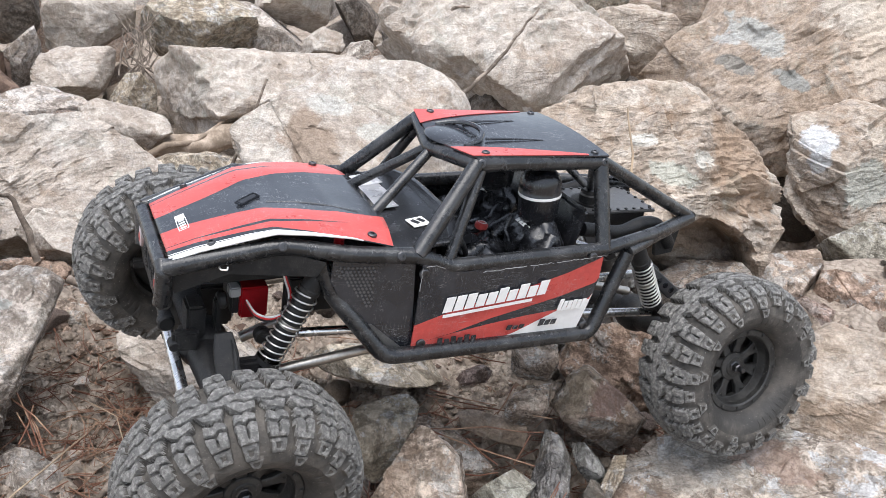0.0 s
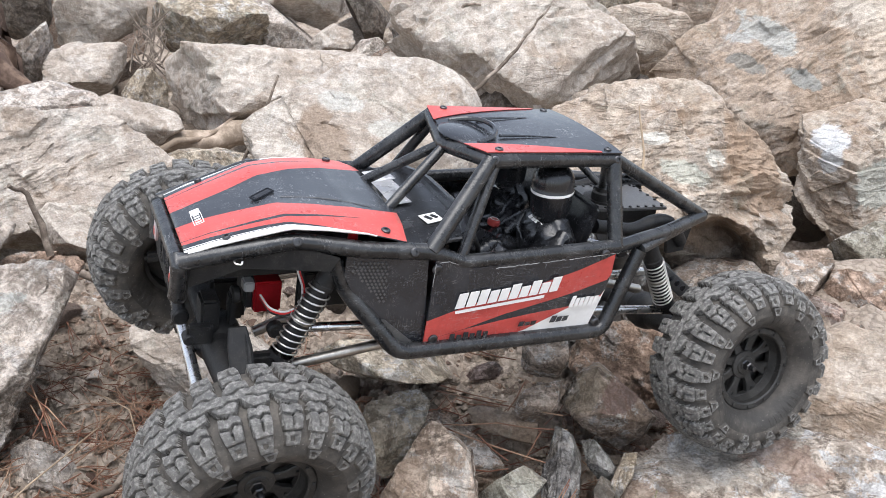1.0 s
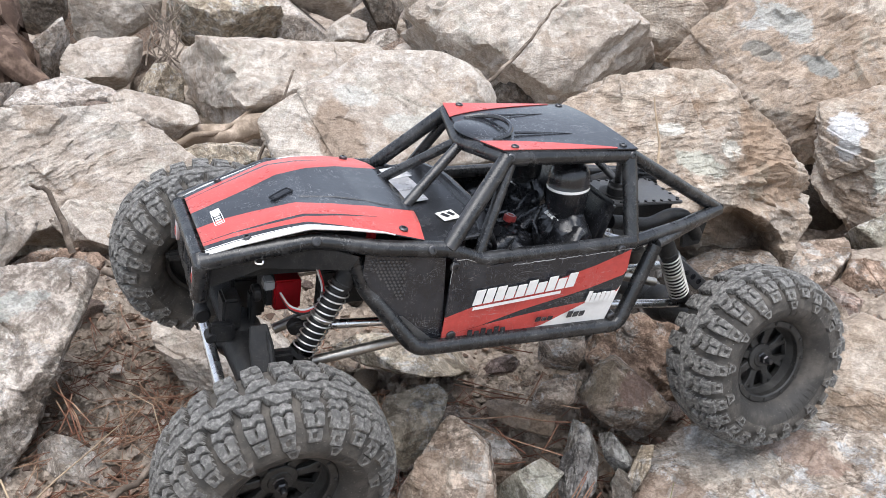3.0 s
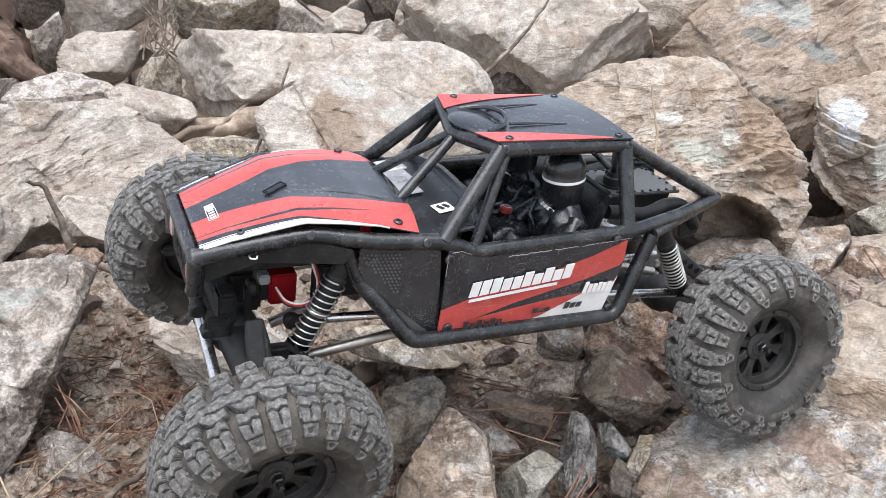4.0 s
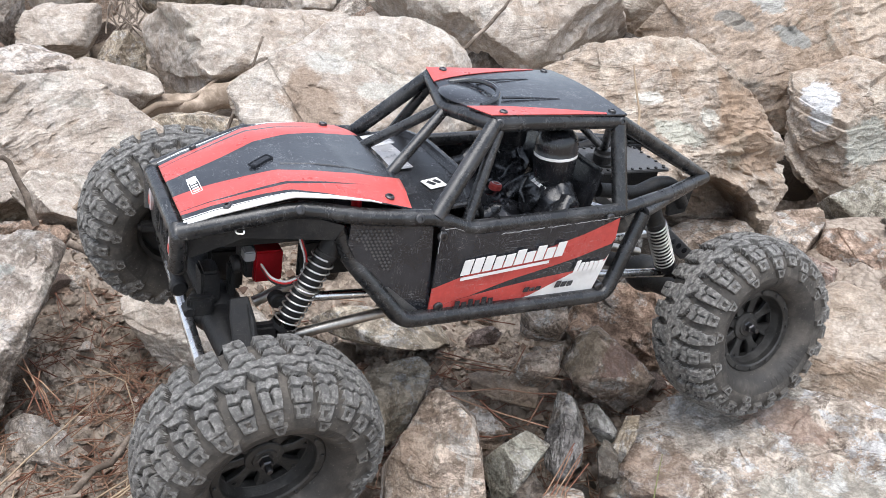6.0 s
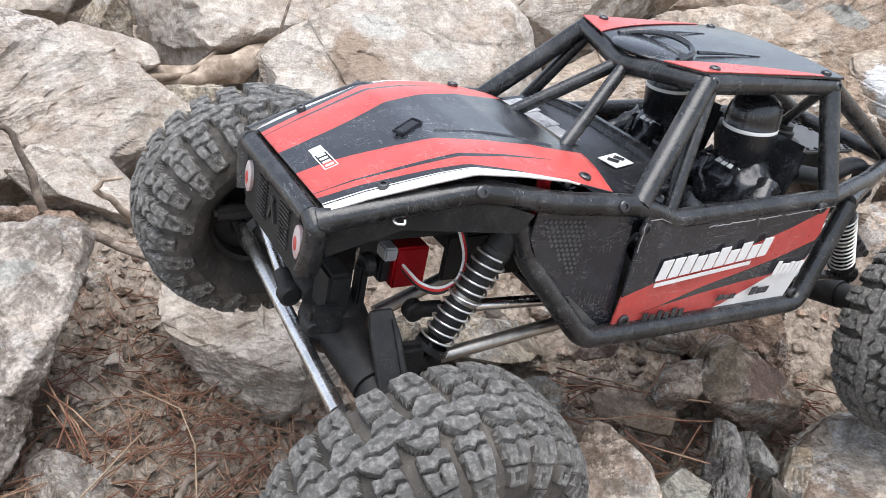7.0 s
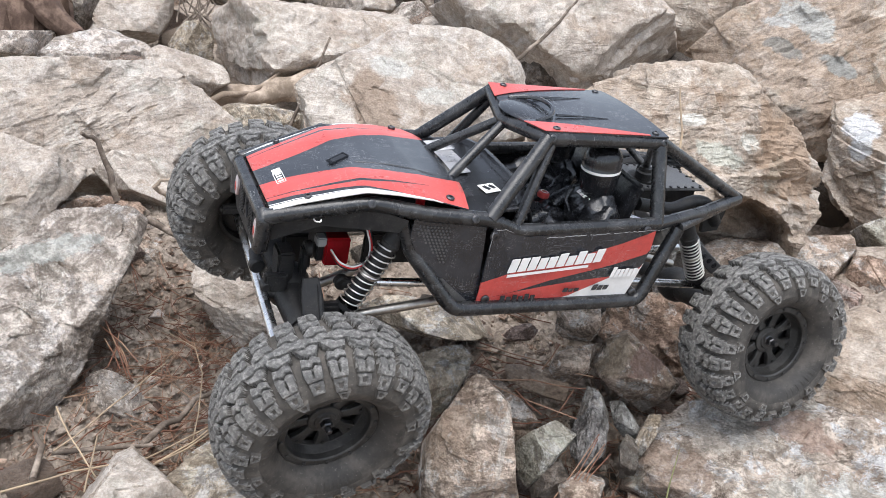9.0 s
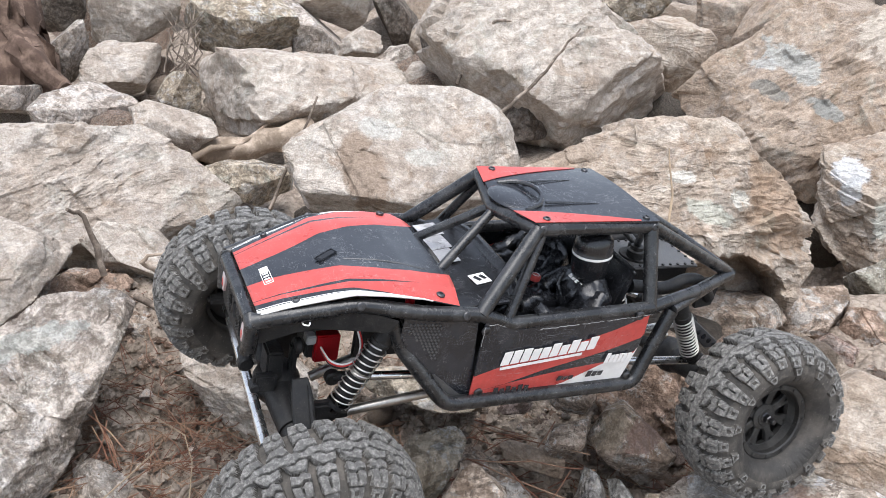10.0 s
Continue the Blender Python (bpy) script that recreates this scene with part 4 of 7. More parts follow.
# hood: crowned panel with coloured bands that run its length
HOOD_X = [(0.134, 0.0405, 0.0492, 0.0, 0.0004), (0.120, 0.0437, 0.0545, 0.0004, 0.001), (0.100, 0.0498, 0.0610, 0.0006, 0.002), (0.0850, 0.0548, 0.0658, 0.0008, 0.0028), (0.066, 0.0570, 0.0662, 0.0016, 0.0018),
          (0.045, 0.0585, 0.0646, 0.0026, 0.001), (0.0230, 0.0600, 0.0606, 0.0034, 0.0)]


def islands(bm):
    """Split a mesh into its separate pieces."""
    left, out = set(bm.verts), []
    while left:
        stack, seen = [left.pop()], set()
        while stack:
            v = stack.pop()
            seen.add(v)
            for e in v.link_edges:
                w = e.other_vert(v)
                if w in left:
                    left.discard(w)
                    stack.append(w)
        piece, copy = bmesh.new(), {}
        for v in sorted(seen, key=lambda v: v.co[:]):
            copy[v] = piece.verts.new(v.co)
        for f in bm.faces:
            if f.verts[0] in seen:
                piece.faces.new([copy[v] for v in f.verts])
        out.append(piece)
    bm.free()
    return sorted(out, key=lambda p: p.verts[0].co.x if not p.verts.ensure_lookup_table() else 0)


def hood_row(x):
    for a, b in zip(HOOD_X, HOOD_X[1:]):
        if b[0] <= x <= a[0]:
            t = (a[0] - x) / (a[0] - b[0])
            return [p + (q - p) * t for p, q in zip(a, b)]
    return list(HOOD_X[0] if x > HOOD_X[0][0] else HOOD_X[-1])


def hood_bands(u):
    """Where, from the middle (0) to the edge (1), each colour ends."""
    inner = 0.24 + 0.26 * (1 - math.cos(math.pi * min(1, u / 0.8))) / 2 + 0.03 * u
    fade, tip = max(0, 1 - u / 0.66), max(0, 1 - u / 0.9)
    white = 0.915 + 0.085 * max(0, (u - 0.35) / 0.5)
    a = 0.68 + 0.08 * u
    b = a + 0.012 * tip + 0.040 * math.sin(math.pi * min(1, u / 0.85)) ** 1.5
    d = white - 0.035 * fade
    c = max(b + 0.01, d - 0.105 * fade ** 0.8)
    return [min(1.0, v) for v in (inner, a, b, c, d, d + 0.016 * fade, white, 1.0)]


BAND_COLOURS = [0, 1, 0, 1, 0, 2, 0, 2]


def make_hood():
    bm = bmesh.new()
    rows = []
    n = 40
    for i in range(n + 1):
        u = i / n
        x0 = 0.134 - 0.111 * u
        x, half, edge, crown, skew = hood_row(x0)
        bands = hood_bands(u)
        stops = []
        for k, b in enumerate(bands):
            a = bands[k - 1] if k else 0.0
            steps = 4 if k == 0 else 3 if k == 1 else 1
            stops += [(a + (b - a) * (j + 1) / steps, BAND_COLOURS[k]) for j in range(steps)]
        row = {}
        for s in (1, -1):
            line = [(0.0, 0)] + stops
            vs = []
            for v, col in line:
                bulge = 0.0012 * math.exp(-((v - 0.62) / 0.22) ** 2) * min(1, u * 3)
                drop = -0.0006 * max(0, (v - 0.86) / 0.14) ** 1.5
                curl = -0.0115 * (1 - v * v) * max(0, u - 0.86) / 0.14 * 0.55       # the rear edge bows back
                vs.append((bm.verts.new((x + curl, half * v * s, edge + skew * v * s + crown * (1 - v * v) + bulge + drop)) if (v > 0 or s == 1) else None, col))
            row[s] = vs
        row[-1][0] = row[1][0]
        rows.append(row)
    for a, b in zip(rows, rows[1:]):
        for s in (1, -1):
            for k in range(len(a[s]) - 1):
                q = [a[s][k][0], a[s][k + 1][0], b[s][k + 1][0], b[s][k][0]]
                if len(set(q)) == 4:
                    f = bm.faces.new(q if s == -1 else q[::-1])
                    f.material_index = a[s][k + 1][1]
    bmesh.ops.recalc_face_normals(bm, faces=bm.faces[:])
    if sum(f.normal.z for f in bm.faces) < 0:
        bmesh.ops.reverse_faces(bm, faces=bm.faces[:])
    bmesh.ops.solidify(bm, geom=bm.faces[:], thickness=0.0009)
    return bm


hood = part("hood", make_hood(), [PANEL_BLACK, PANEL_RED, PANEL_WHITE], crawler, "red and black hood panel with white edges", smooth=False)
hood.data.polygons.foreach_set("use_smooth", [True] * len(hood.data.polygons))
for s in (1, -1):
    screw((0.114, 0.0412 * s, 0.0572 + 0.0012 * s), (0.3, 0.2 * s, 1), hood, 0.0021)
    screw((0.033, 0.0530 * s, 0.0640), (-0.1, 0.1 * s, 1), hood, 0.0026)
# hood scoop: one small slot with a raised rim, and a crease towards the rear
scoop_m = pose(0.0885, 0.0070, 0.0664, 0, 12, 28)
part("scoop", join(box((0.0110, 0.0040, 0.0008), (0, 0, 0), 0.0003)), VINYL, hood).matrix_basis = scoop_m
part("scoop_rim", join(box((0.0135, 0.0007, 0.0016), (0, 0.0024, 0.0002), 0.0003), box((0.0135, 0.0007, 0.0012), (0, -0.0024, 0.0001), 0.0003), box((0.0009, 0.0050, 0.0012), (-0.0064, 0, 0.0002), 0.0004), box((0.0009, 0.0050, 0.0014), (0.0064, 0, 0.0002), 0.0003)), PANEL_BLACK, hood).matrix_basis = scoop_m
part("crease", tube([(0.080, 0.0135, 0.0671), (0.055, 0.0190, 0.0680), (0.032, 0.0275, 0.0655)], 0.0010, 0.01, 8), PANEL_BLACK, hood)


def blocks(n, length, height, slant, fill=0.78, seed=3, thick=0.0004, drop=()):
    """Plain slanted blocks in a row, in place of a maker's word. Starts at the origin, runs along x."""
    rng = random.Random(seed)
    bm = bmesh.new()
    w = length / n
    for i in range(n):
        h = height * (1.0 if i in drop or i == 0 else rng.uniform(0.74, 0.84))
        a, b = i * w, i * w + w * fill
        quad = [(a, 0), (b, 0), (b + slant * h, h), (a + slant * h, h)]
        vs = [bm.verts.new((x, y, z)) for z in (0, thick) for x, y in quad]
        bm.faces.new(vs[4:])
        for k in range(4):
            bm.faces.new((vs[k], vs[(k + 1) % 4], vs[4 + (k + 1) % 4], vs[4 + k]))
    return bm


# maker's mark on the nose end of the hood
mark = join(box((0.0150, 0.0005, 0.0003), (0.0075, 0, 0)), box((0.0150, 0.0005, 0.0003), (0.0075, 0.0062, 0)), box((0.0005, 0.0062, 0.0003), (0, 0.0031, 0)),
            box((0.0045, 0.0062, 0.0003), (0.0165, 0.0031, 0)), box((0.0030, 0.0062, 0.0003), (0.0195, 0.0031, 0)),
            *[box((0.0016, 0.0040, 0.0003), (0.0025 + 0.0034 * k, 0.0031, 0)) for k in range(4)])
mark.transform(Matrix.Translation((0.1225, 0.0155, 0.0542)) @ pose(0, 0, 0, 0, 24, 0) @ pose(0, 0, 0, 0, 0, -90) @ Matrix.Diagonal((0.85, 0.85, 1, 1)) @ Matrix.Translation((0, -0.003, 0)))
part("hood_mark", mark, PANEL_WHITE, hood)

# nose: grille plate with two oval lights
NOSE = [(-0.036, 0.0465), (0.036, 0.0465), (0.0415, 0.042), (0.036, 0.020), (0.029, 0.0145), (-0.029, 0.0145), (-0.036, 0.020), (-0.0415, 0.042)]
nose_m = Matrix(((0, 0, 1, 0.1375), (1, 0, 0, 0), (0, 1, 0, 0), (0, 0, 0, 1)))
nose = part("nose_panel", plate(NOSE, 0.006, nose_m, 0.0008), NYLON, crawler, smooth=False)
part("nose_hoop", tube([(0.1365, -0.034, 0.0435), (0.1365, 0.034, 0.0435)], 0.0044), CAGE, crawler)
for s in (1, -1):
    part("nose_corner", tube([(0.1365, 0.034 * s, 0.0445), (0.1365, 0.0395 * s, 0.0425), (0.1365, 0.0378 * s, 0.031), (0.1370, 0.0350 * s, 0.0225)], 0.0042, 0.004), CAGE, crawler)
    lamp = lathe([(0.0046, -0.001), (0.0046, 0.0003), (0.0040, 0.0006), (0.0025, 0.0008), (0.00001, 0.0009)], 20)
    lamp.transform(Matrix.Translation((0.1385, 0.0288 * s, 0.0308)) @ pose(0, 0, 0, 0, 90, 0) @ Matrix.Diagonal((1.5, 0.78, 1, 1)))
    ob = part("headlight", lamp, LIGHT_STICKER, crawler, "oval white and red light sticker")
    red = lathe([(0.0022, 0.0007), (0.0018, 0.0011), (0.00001, 0.0013)], 16)
    red.transform(Matrix.Translation((0.1385, 0.0288 * s, 0.0303)) @ pose(0, 0, 0, 0, 90, 0) @ Matrix.Diagonal((1.5, 0.75, 1, 1)))
    part("light_centre", red, PANEL_RED, ob)
    part("nose_side", plate([(0.1345, 0.0425), (0.083, 0.0585), (0.060, 0.053), (0.064, 0.045), (0.106, 0.0425), (0.131, 0.029)], 0.0015,
         Matrix(((1, 0, 0, 0), (-0.33, 0, s, 0.0815 * s), (0, 1, 0, 0), (0, 0, 0, 1))) if s == 1 else Matrix(((1, 0, 0, 0), (0.33, 0, -1, -0.0815), (0, 1, 0, 0), (0, 0, 0, 1)))), NYLON, crawler, smooth=False)
# grille mesh in the nose: rows of small raised bars
for s in (1, -1):
    slats = [box((0.0008, 0.0105, 0.0007), (0.1379, 0.0125 * s, 0.0215 + 0.0017 * k), 0) for k in range(11)]
    part("grille", join(*slats), CAGE, nose)
part("nose_badge", join(box((0.001, 0.0018, 0.011), (0.1382, 0.0012, 0.030), 0, (25, 0, 0)), box((0.001, 0.0018, 0.011), (0.1382, -0.0012, 0.030), 0, (-25, 0, 0))), SCREW, nose)
part("eyelet", tube([(0.1110, 0.0470, 0.0475), (0.1105, 0.0488, 0.0465), (0.1075, 0.0498, 0.0465), (0.1070, 0.0485, 0.0478)], 0.0005, 0.002, 8), STEEL, crawler)

# front wing panels with a mesh window, between hood and door
for s in (1, -1):
    outline = [(0.010, 0.0535), (0.0545, 0.053), (0.0550, 0.040), (0.0455, 0.022), (0.0215, -0.005), (0.0045, -0.0075)]
    tilt = Matrix(((1, 0, 0, 0), (-0.12 * s, 0, s, 0.0635 * s), (0, 1, 0, 0), (0, 0, 0, 1)))
    wing = part("wing_panel", plate(outline, 0.0012, tilt), PANEL_BLACK, crawler, smooth=False)
    holes = []
    for i in range(9):
        for j in range(13):
            x, z = 0.0505 - 0.0022 * i - (0.0011 if j % 2 else 0), 0.0475 - 0.0021 * j
            if z > 0.0195 + max(0, (x - 0.030)) * 1.15:
                holes.append(plate([(x - 0.0008, z), (x, z - 0.0009), (x + 0.0008, z), (x, z + 0.0009)], 0.0005, Matrix.Translation((0, 0.0005 * s, 0)) @ tilt))
    part("mesh_window", join(*holes), LID_GREY, wing, smooth=False)
    part("foot_panel", plate([(0.030, 0.013), (0.038, 0.0135), (0.0195, -0.0045), (0.008, -0.0055)], 0.0006, Matrix.Translation((0, 0.0009 * s, 0)) @ tilt), LID_GREY, wing, smooth=False)


# doors: black panel with red sweep and white tail
def door_line(s):
    """Front to rear: x, lower edge, upper edge."""
    x = 0.0067 - 0.1215 * s
    low = -0.0045 - 0.0005 * s
    if s > 0.93:
        low += (s - 0.93) / 0.07 * 0.038
    top = 0.0505
    if s > 0.075:
        top = 0.0505 - 0.0062 * min(1, (s - 0.075) / 0.12)
    top += 0.005 * max(0, s - 0.2) / 0.8
    return x, low, top


def lerp_table(s, rows):
    for (a, va), (b, vb) in zip(rows, rows[1:]):
        if s <= b:
            return va + (vb - va) * max(0, (s - a)) / (b - a)
    return rows[-1][1]


SWEEP = {"white": [(0, 0), (0.36, 0.0), (0.55, 0.10), (0.78, 0.33), (1, 0.47)], "red_low": [(0, 0.10), (0.2, 0.19), (0.4, 0.26), (0.6, 0.315), (0.78, 0.35), (1, 0.49)],
         "dark": [(0, 0.10), (0.2, 0.195), (0.4, 0.33), (0.6, 0.43), (0.78, 0.52), (1, 0.66)], "red": [(0, 0.345), (0.2, 0.49), (0.4, 0.60), (0.6, 0.68), (0.8, 0.80), (1, 0.96)]}


def make_door(side):
    bm = bmesh.new()
    n, rows = 56, []
    for i in range(n + 1):
        s = i / n
        x, low, top = door_line(s)
        cuts = [0.0] + [lerp_table(s, SWEEP[k]) for k in ("white", "red_low", "dark", "red")] + [1.0]
        for k in range(1, 6):
            cuts[k] = max(cuts[k], cuts[k - 1])
        zs = [min(top, max(low, -0.0055 + c * 0.0545)) if 0 < k < 5 else (low if k == 0 else top) for k, c in enumerate(cuts)]
        rows.append([bm.verts.new((x, (0.0673 - 0.0012 * s - 0.0015 * abs(z - 0.02) / 0.03) * side, z)) for z in zs])
    for a, b in zip(rows, rows[1:]):
        for k, slot in enumerate((2, 1, 0, 1, 0)):
            q = [a[k], b[k], b[k + 1], a[k + 1]]
            f = bm.faces.new(q if side > 0 else q[::-1])
            f.material_index = slot
    bmesh.ops.remove_doubles(bm, verts=bm.verts[:], dist=0.00001)
    bmesh.ops.recalc_face_normals(bm, faces=bm.faces[:])
    if sum(f.normal.y for f in bm.faces) * side < 0:
        bmesh.ops.reverse_faces(bm, faces=bm.faces[:])
    bmesh.ops.solidify(bm, geom=bm.faces[:], thickness=0.001)
    return bm


for s in (1, -1):
    door = part("door", make_door(s), [PANEL_BLACK, PANEL_RED, PANEL_WHITE], crawler, "black door panel with red and white sweep")
    for x, z in ((0.0012, 0.0008), (0.0057, 0.0455), (-0.1106, 0.0007), (-0.1054, 0.0482)):
        screw((x, 0.0670 * s, z), (0, s, 0), door, 0.0029)
    # plain shapes where the sponsors' words stand
    for nm, bm, mat, x, z in (
            ("sponsor_word", blocks(10, 0.0680, 0.0092, 0.28, 0.84, 2, drop=(0, 1, 2, 5, 7, 9)), PANEL_WHITE, 0.0100, 0.0195),
            ("sponsor_bar", plate([(0, 0), (0.0580, 0), (0.0583, 0.0018), (0.0003, 0.0018)], 0.0004), PANEL_WHITE, 0.0108, 0.0160),
            ("maker_word", blocks(6, 0.026, 0.0052, 0.0, 0.72, 4, drop=(2, 4)), PANEL_BLACK, 0.010, -0.0022),
            ("sponsor_shape", blocks(6, 0.0200, 0.0074, 0.25, 0.80, 7, drop=(0,)), PANEL_WHITE, 0.0880, 0.0135),
            ("sponsor_shape", blocks(3, 0.0125, 0.0030, 0.35, 0.8, 8), PANEL_BLACK, 0.0545, 0.0035),
            ("sponsor_shape", blocks(3, 0.0130, 0.0042, 0.35, 0.8, 9), PANEL_BLACK, 0.0765, 0.0040)):
        bm.transform(Matrix.Translation((0.0012 - x, 0.0677 * s, z + 0.0006)) @ Matrix(((-1, 0, 0, 0), (0, 0, s, 0), (0, 1, 0, 0), (0, 0, 0, 1))) @ Matrix.Rotation(radians(5.5 if "word" in nm and "maker" not in nm or nm == "sponsor_bar" else 1.5), 4, "Z"))
        bmesh.ops.recalc_face_normals(bm, faces=bm.faces[:])
        for piece in islands(bm):
            part(nm, piece, mat, door, smooth=False)

# side plates of the chassis between the dampers
for s in (1, -1):
    part("chassis_plate", box((0.050, 0.003, 0.022), (0.044, 0.0215 * s, 0.013), 0.001), NYLON, crawler)

# chipped edges of the door panels
for s in (1, -1):
    rngd = random.Random(9 + s)
    line = []
    for i in range(70):
        q = i / 69
        if q < 0.12:
            x, z = 0.0074, 0.036 + 0.0145 * q / 0.12
        else:
            x, _, z = door_line((q - 0.12) / 0.88)
        line.append((x + rngd.uniform(-0.0003, 0.0003), 0.0678 * s, z - 0.0004 + rngd.uniform(-0.0005, 0.0004)))
    runs, k = [], 0
    while k < 66:
        n = rngd.randint(2, 9)
        if rngd.random() < 0.72 and len(line[k:k + n]) > 1:
            runs.append(tube(line[k:k + n], rngd.uniform(0.00012, 0.00026), 0, 4))
        k += n - rngd.randint(0, 1)
    for run in runs:
        part("chipped_edge", run, PANEL_GREY, crawler)

# roof skin with a round-ended intake


def make_roof():
    bm = bmesh.new()
    rows, n, m = [], 28, 20
    for i in range(n + 1):
        u = i / n
        row = []
        for j in range(m + 1):
            v = -1 + 2 * j / m
            front = -0.0275 + 0.008 * (1 - abs(v))
            x = front + (-0.119 - front) * u
            z = 0.1035 - 0.0045 * (1 - abs(v)) * (1 - u) ** 3 + 0.0022 * (1 - v * v) * u
            row.append(bm.verts.new((x, 0.0425 * v, z)))
        rows.append(row)
    for i, (a, b) in enumerate(zip(rows, rows[1:])):
        for j in range(m):
            f = bm.faces.new((a[j], a[j + 1], b[j + 1], b[j]))
            f.material_index = 0
    bmesh.ops.recalc_face_normals(bm, faces=bm.faces[:])
    if sum(f.normal.z for f in bm.faces) < 0:
        bmesh.ops.reverse_faces(bm, faces=bm.faces[:])
    bmesh.ops.solidify(bm, geom=bm.faces[:], thickness=0.001)
    return bm


roof = part("roof_panel", make_roof(), PANEL_BLACK, crawler, "black roof panel with red side flashes")
for s in (1, -1):
    bm = bmesh.new()
    vs = []
    for i in range(21):
        u = i / 20
        outer = 0.0422
        inner = 0.0215 + 0.0195 * u ** 0.85
        x = -0.0262 - 0.078 * u
        z = 0.1035
        zi = 0.1035 - 0.0045 * (1 - inner / 0.0425) * (1 - u) ** 3 + 0.0022 * (1 - (inner / 0.0425) ** 2) * u
        xi = x + 0.004 * (1 - u)
        vs.append((bm.verts.new((x, outer * s, z + 0.0005)), bm.verts.new((xi, inner * s, zi + 0.0005))))
    for a, b in zip(vs, vs[1:]):
        bm.faces.new((a[0], b[0], b[1], a[1]) if s < 0 else (a[0], a[1], b[1], b[0]))
    bmesh.ops.recalc_face_normals(bm, faces=bm.faces[:])
    bmesh.ops.solidify(bm, geom=bm.faces[:], thickness=0.0004)
    part("roof_flash", bm, PANEL_RED, roof)
    for x in (-0.036, -0.111):
        screw((x, 0.038 * s, 0.1042), (0, 0, 1), roof, 0.0024)
    part("roof_crease", tube([(-0.048, 0.0155 * s, 0.1042), (-0.066, 0.0168 * s, 0.1048), (-0.086, 0.0185 * s, 0.1047)], 0.0009, 0.01, 8, 0.3), PANEL_BLACK, roof)
bm = bmesh.new()       # intake: a shallow hump, steep at its rear lip
bmesh.ops.create_uvsphere(bm, u_segments=28, v_segments=14, radius=1)
bm.transform(Matrix.Translation((-0.0330, 0, 0.1003)) @ Matrix.Diagonal((0.0155, 0.0198, 0.0030, 1)))
part("roof_intake", bm, PANEL_BLACK, roof)
part("intake_lip", tube([(-0.032, 0.0205, 0.1015), (-0.043, 0.0178, 0.1040), (-0.0490, 0.009, 0.1058), (-0.0503, 0, 0.1062), (-0.0490, -0.009, 0.1058), (-0.043, -0.0178, 0.1040), (-0.032, -0.0205, 0.1015)], 0.0015, 0.004, 8), PANEL_BLACK, roof)

# dash, tub and floor
part("floor_pan", box((0.138, 0.118, 0.004), (-0.052, 0, -0.008), 0.001), NYLON, crawler)
part("bulkhead", box((0.004, 0.112, 0.05), (0.012, 0, 0.018), 0.001), NYLON, crawler)
dash = part("dashboard", join(plate([(-0.022, -0.055), (0.024, -0.055), (0.024, 0.055), (-0.022, 0.055)], 0.003, pose(0, 0, 0.0572, 0, 6, 0), 0.0008)), VINYL, crawler, smooth=False)
part("dash_sticker", plate([(-0.0055, -0.0055), (0.0055, -0.0055), (0.0055, 0.0055), (-0.0055, 0.0055)], 0.0004, pose(-0.0052, 0.0285, 0.0588, 0, 6, 8)), PANEL_WHITE, dash, "white square sticker", smooth=False)
part("sticker_mark", join(box((0.0022, 0.0052, 0.0004), (-0.0032, 0.0290, 0.0591), 0, (0, 6, 33)), box((0.0022, 0.0048, 0.0004), (-0.0072, 0.0280, 0.0595), 0, (0, 6, 33))), PANEL_BLACK, dash)
# Clear plastic on the dash: its reflected light is put into the silver colour.
GLARE_PLASTIC = plain("glare_grey_plastic", (0.50, 0.50, 0.52), 0.25, 0.2, 0.3, 30, 0.1)
for k in range(3):
    part("dash_screen", plate([(-0.008, -0.0085), (0.008, -0.0085), (0.008, 0.0085), (-0.008, 0.0085)], 0.0006, pose(0.006 - 0.002 * k, -0.002 - 0.0185 * k, 0.0584, 0, 6, 4), 0.0002), GLARE_PLASTIC, dash, "glossy plastic panel, silver from painted reflection", smooth=False)
part("dash_cowl", join(tube([(-0.018, 0.052, 0.056), (-0.026, 0.030, 0.058), (-0.026, -0.030, 0.058), (-0.018, -0.052, 0.056)], 0.005, 0.02, 12)), VINYL, crawler)
part("seat_tub", join(box((0.055, 0.045, 0.012), (-0.085, 0.028, 0.016), 0.004), box((0.055, 0.045, 0.012), (-0.085, -0.028, 0.016), 0.004), box((0.075, 0.014, 0.030), (-0.075, 0, 0.020), 0.004)), VINYL, crawler)
for s in (1, -1):
    back_m = pose(-0.1085, 0.028 * s, 0.055, 0, -12, 0)
    part("seat_back", join(box((0.006, 0.034, 0.040), (0, 0, -0.006), 0.0028, (0, 0, 0), 4)), VINYL, crawler).matrix_basis = back_m
wheel_m = pose(-0.030, 0.030, 0.048, 0, -62, 0)
bm = lathe([(0.0125 + 0.0016 * math.cos(a), 0.0016 * math.sin(a)) for a in (2 * math.pi * k / 10 for k in range(11))], 28, wheel_m)
part("steering_wheel", join(bm, box((0.002, 0.024, 0.003), (-0.030, 0.030, 0.048), 0, (0, -62, 0))), NYLON, crawler)
part("kill_switch", join(drum(0.0042, 0.0045, (-0.0635, 0.003, 0.042), (0, -8, 0), 20, 0.0008)), PANEL_RED, crawler, "round red switch button")
part("switch_ring", lathe([(0.0022, 0.0024), (0.0027, 0.0026), (0.0031, 0.0024)], 20, pose(-0.0635, 0.003, 0.042, 0, -8, 0)), PANEL_WHITE, crawler)
part("hood_post", drum(0.0028, 0.016, (0.050, 0.050, 0.056)), RED_METAL, crawler, "short red post")
part("hood_post", drum(0.0028, 0.016, (0.050, -0.050, 0.056)), RED_METAL, crawler, "short red post")

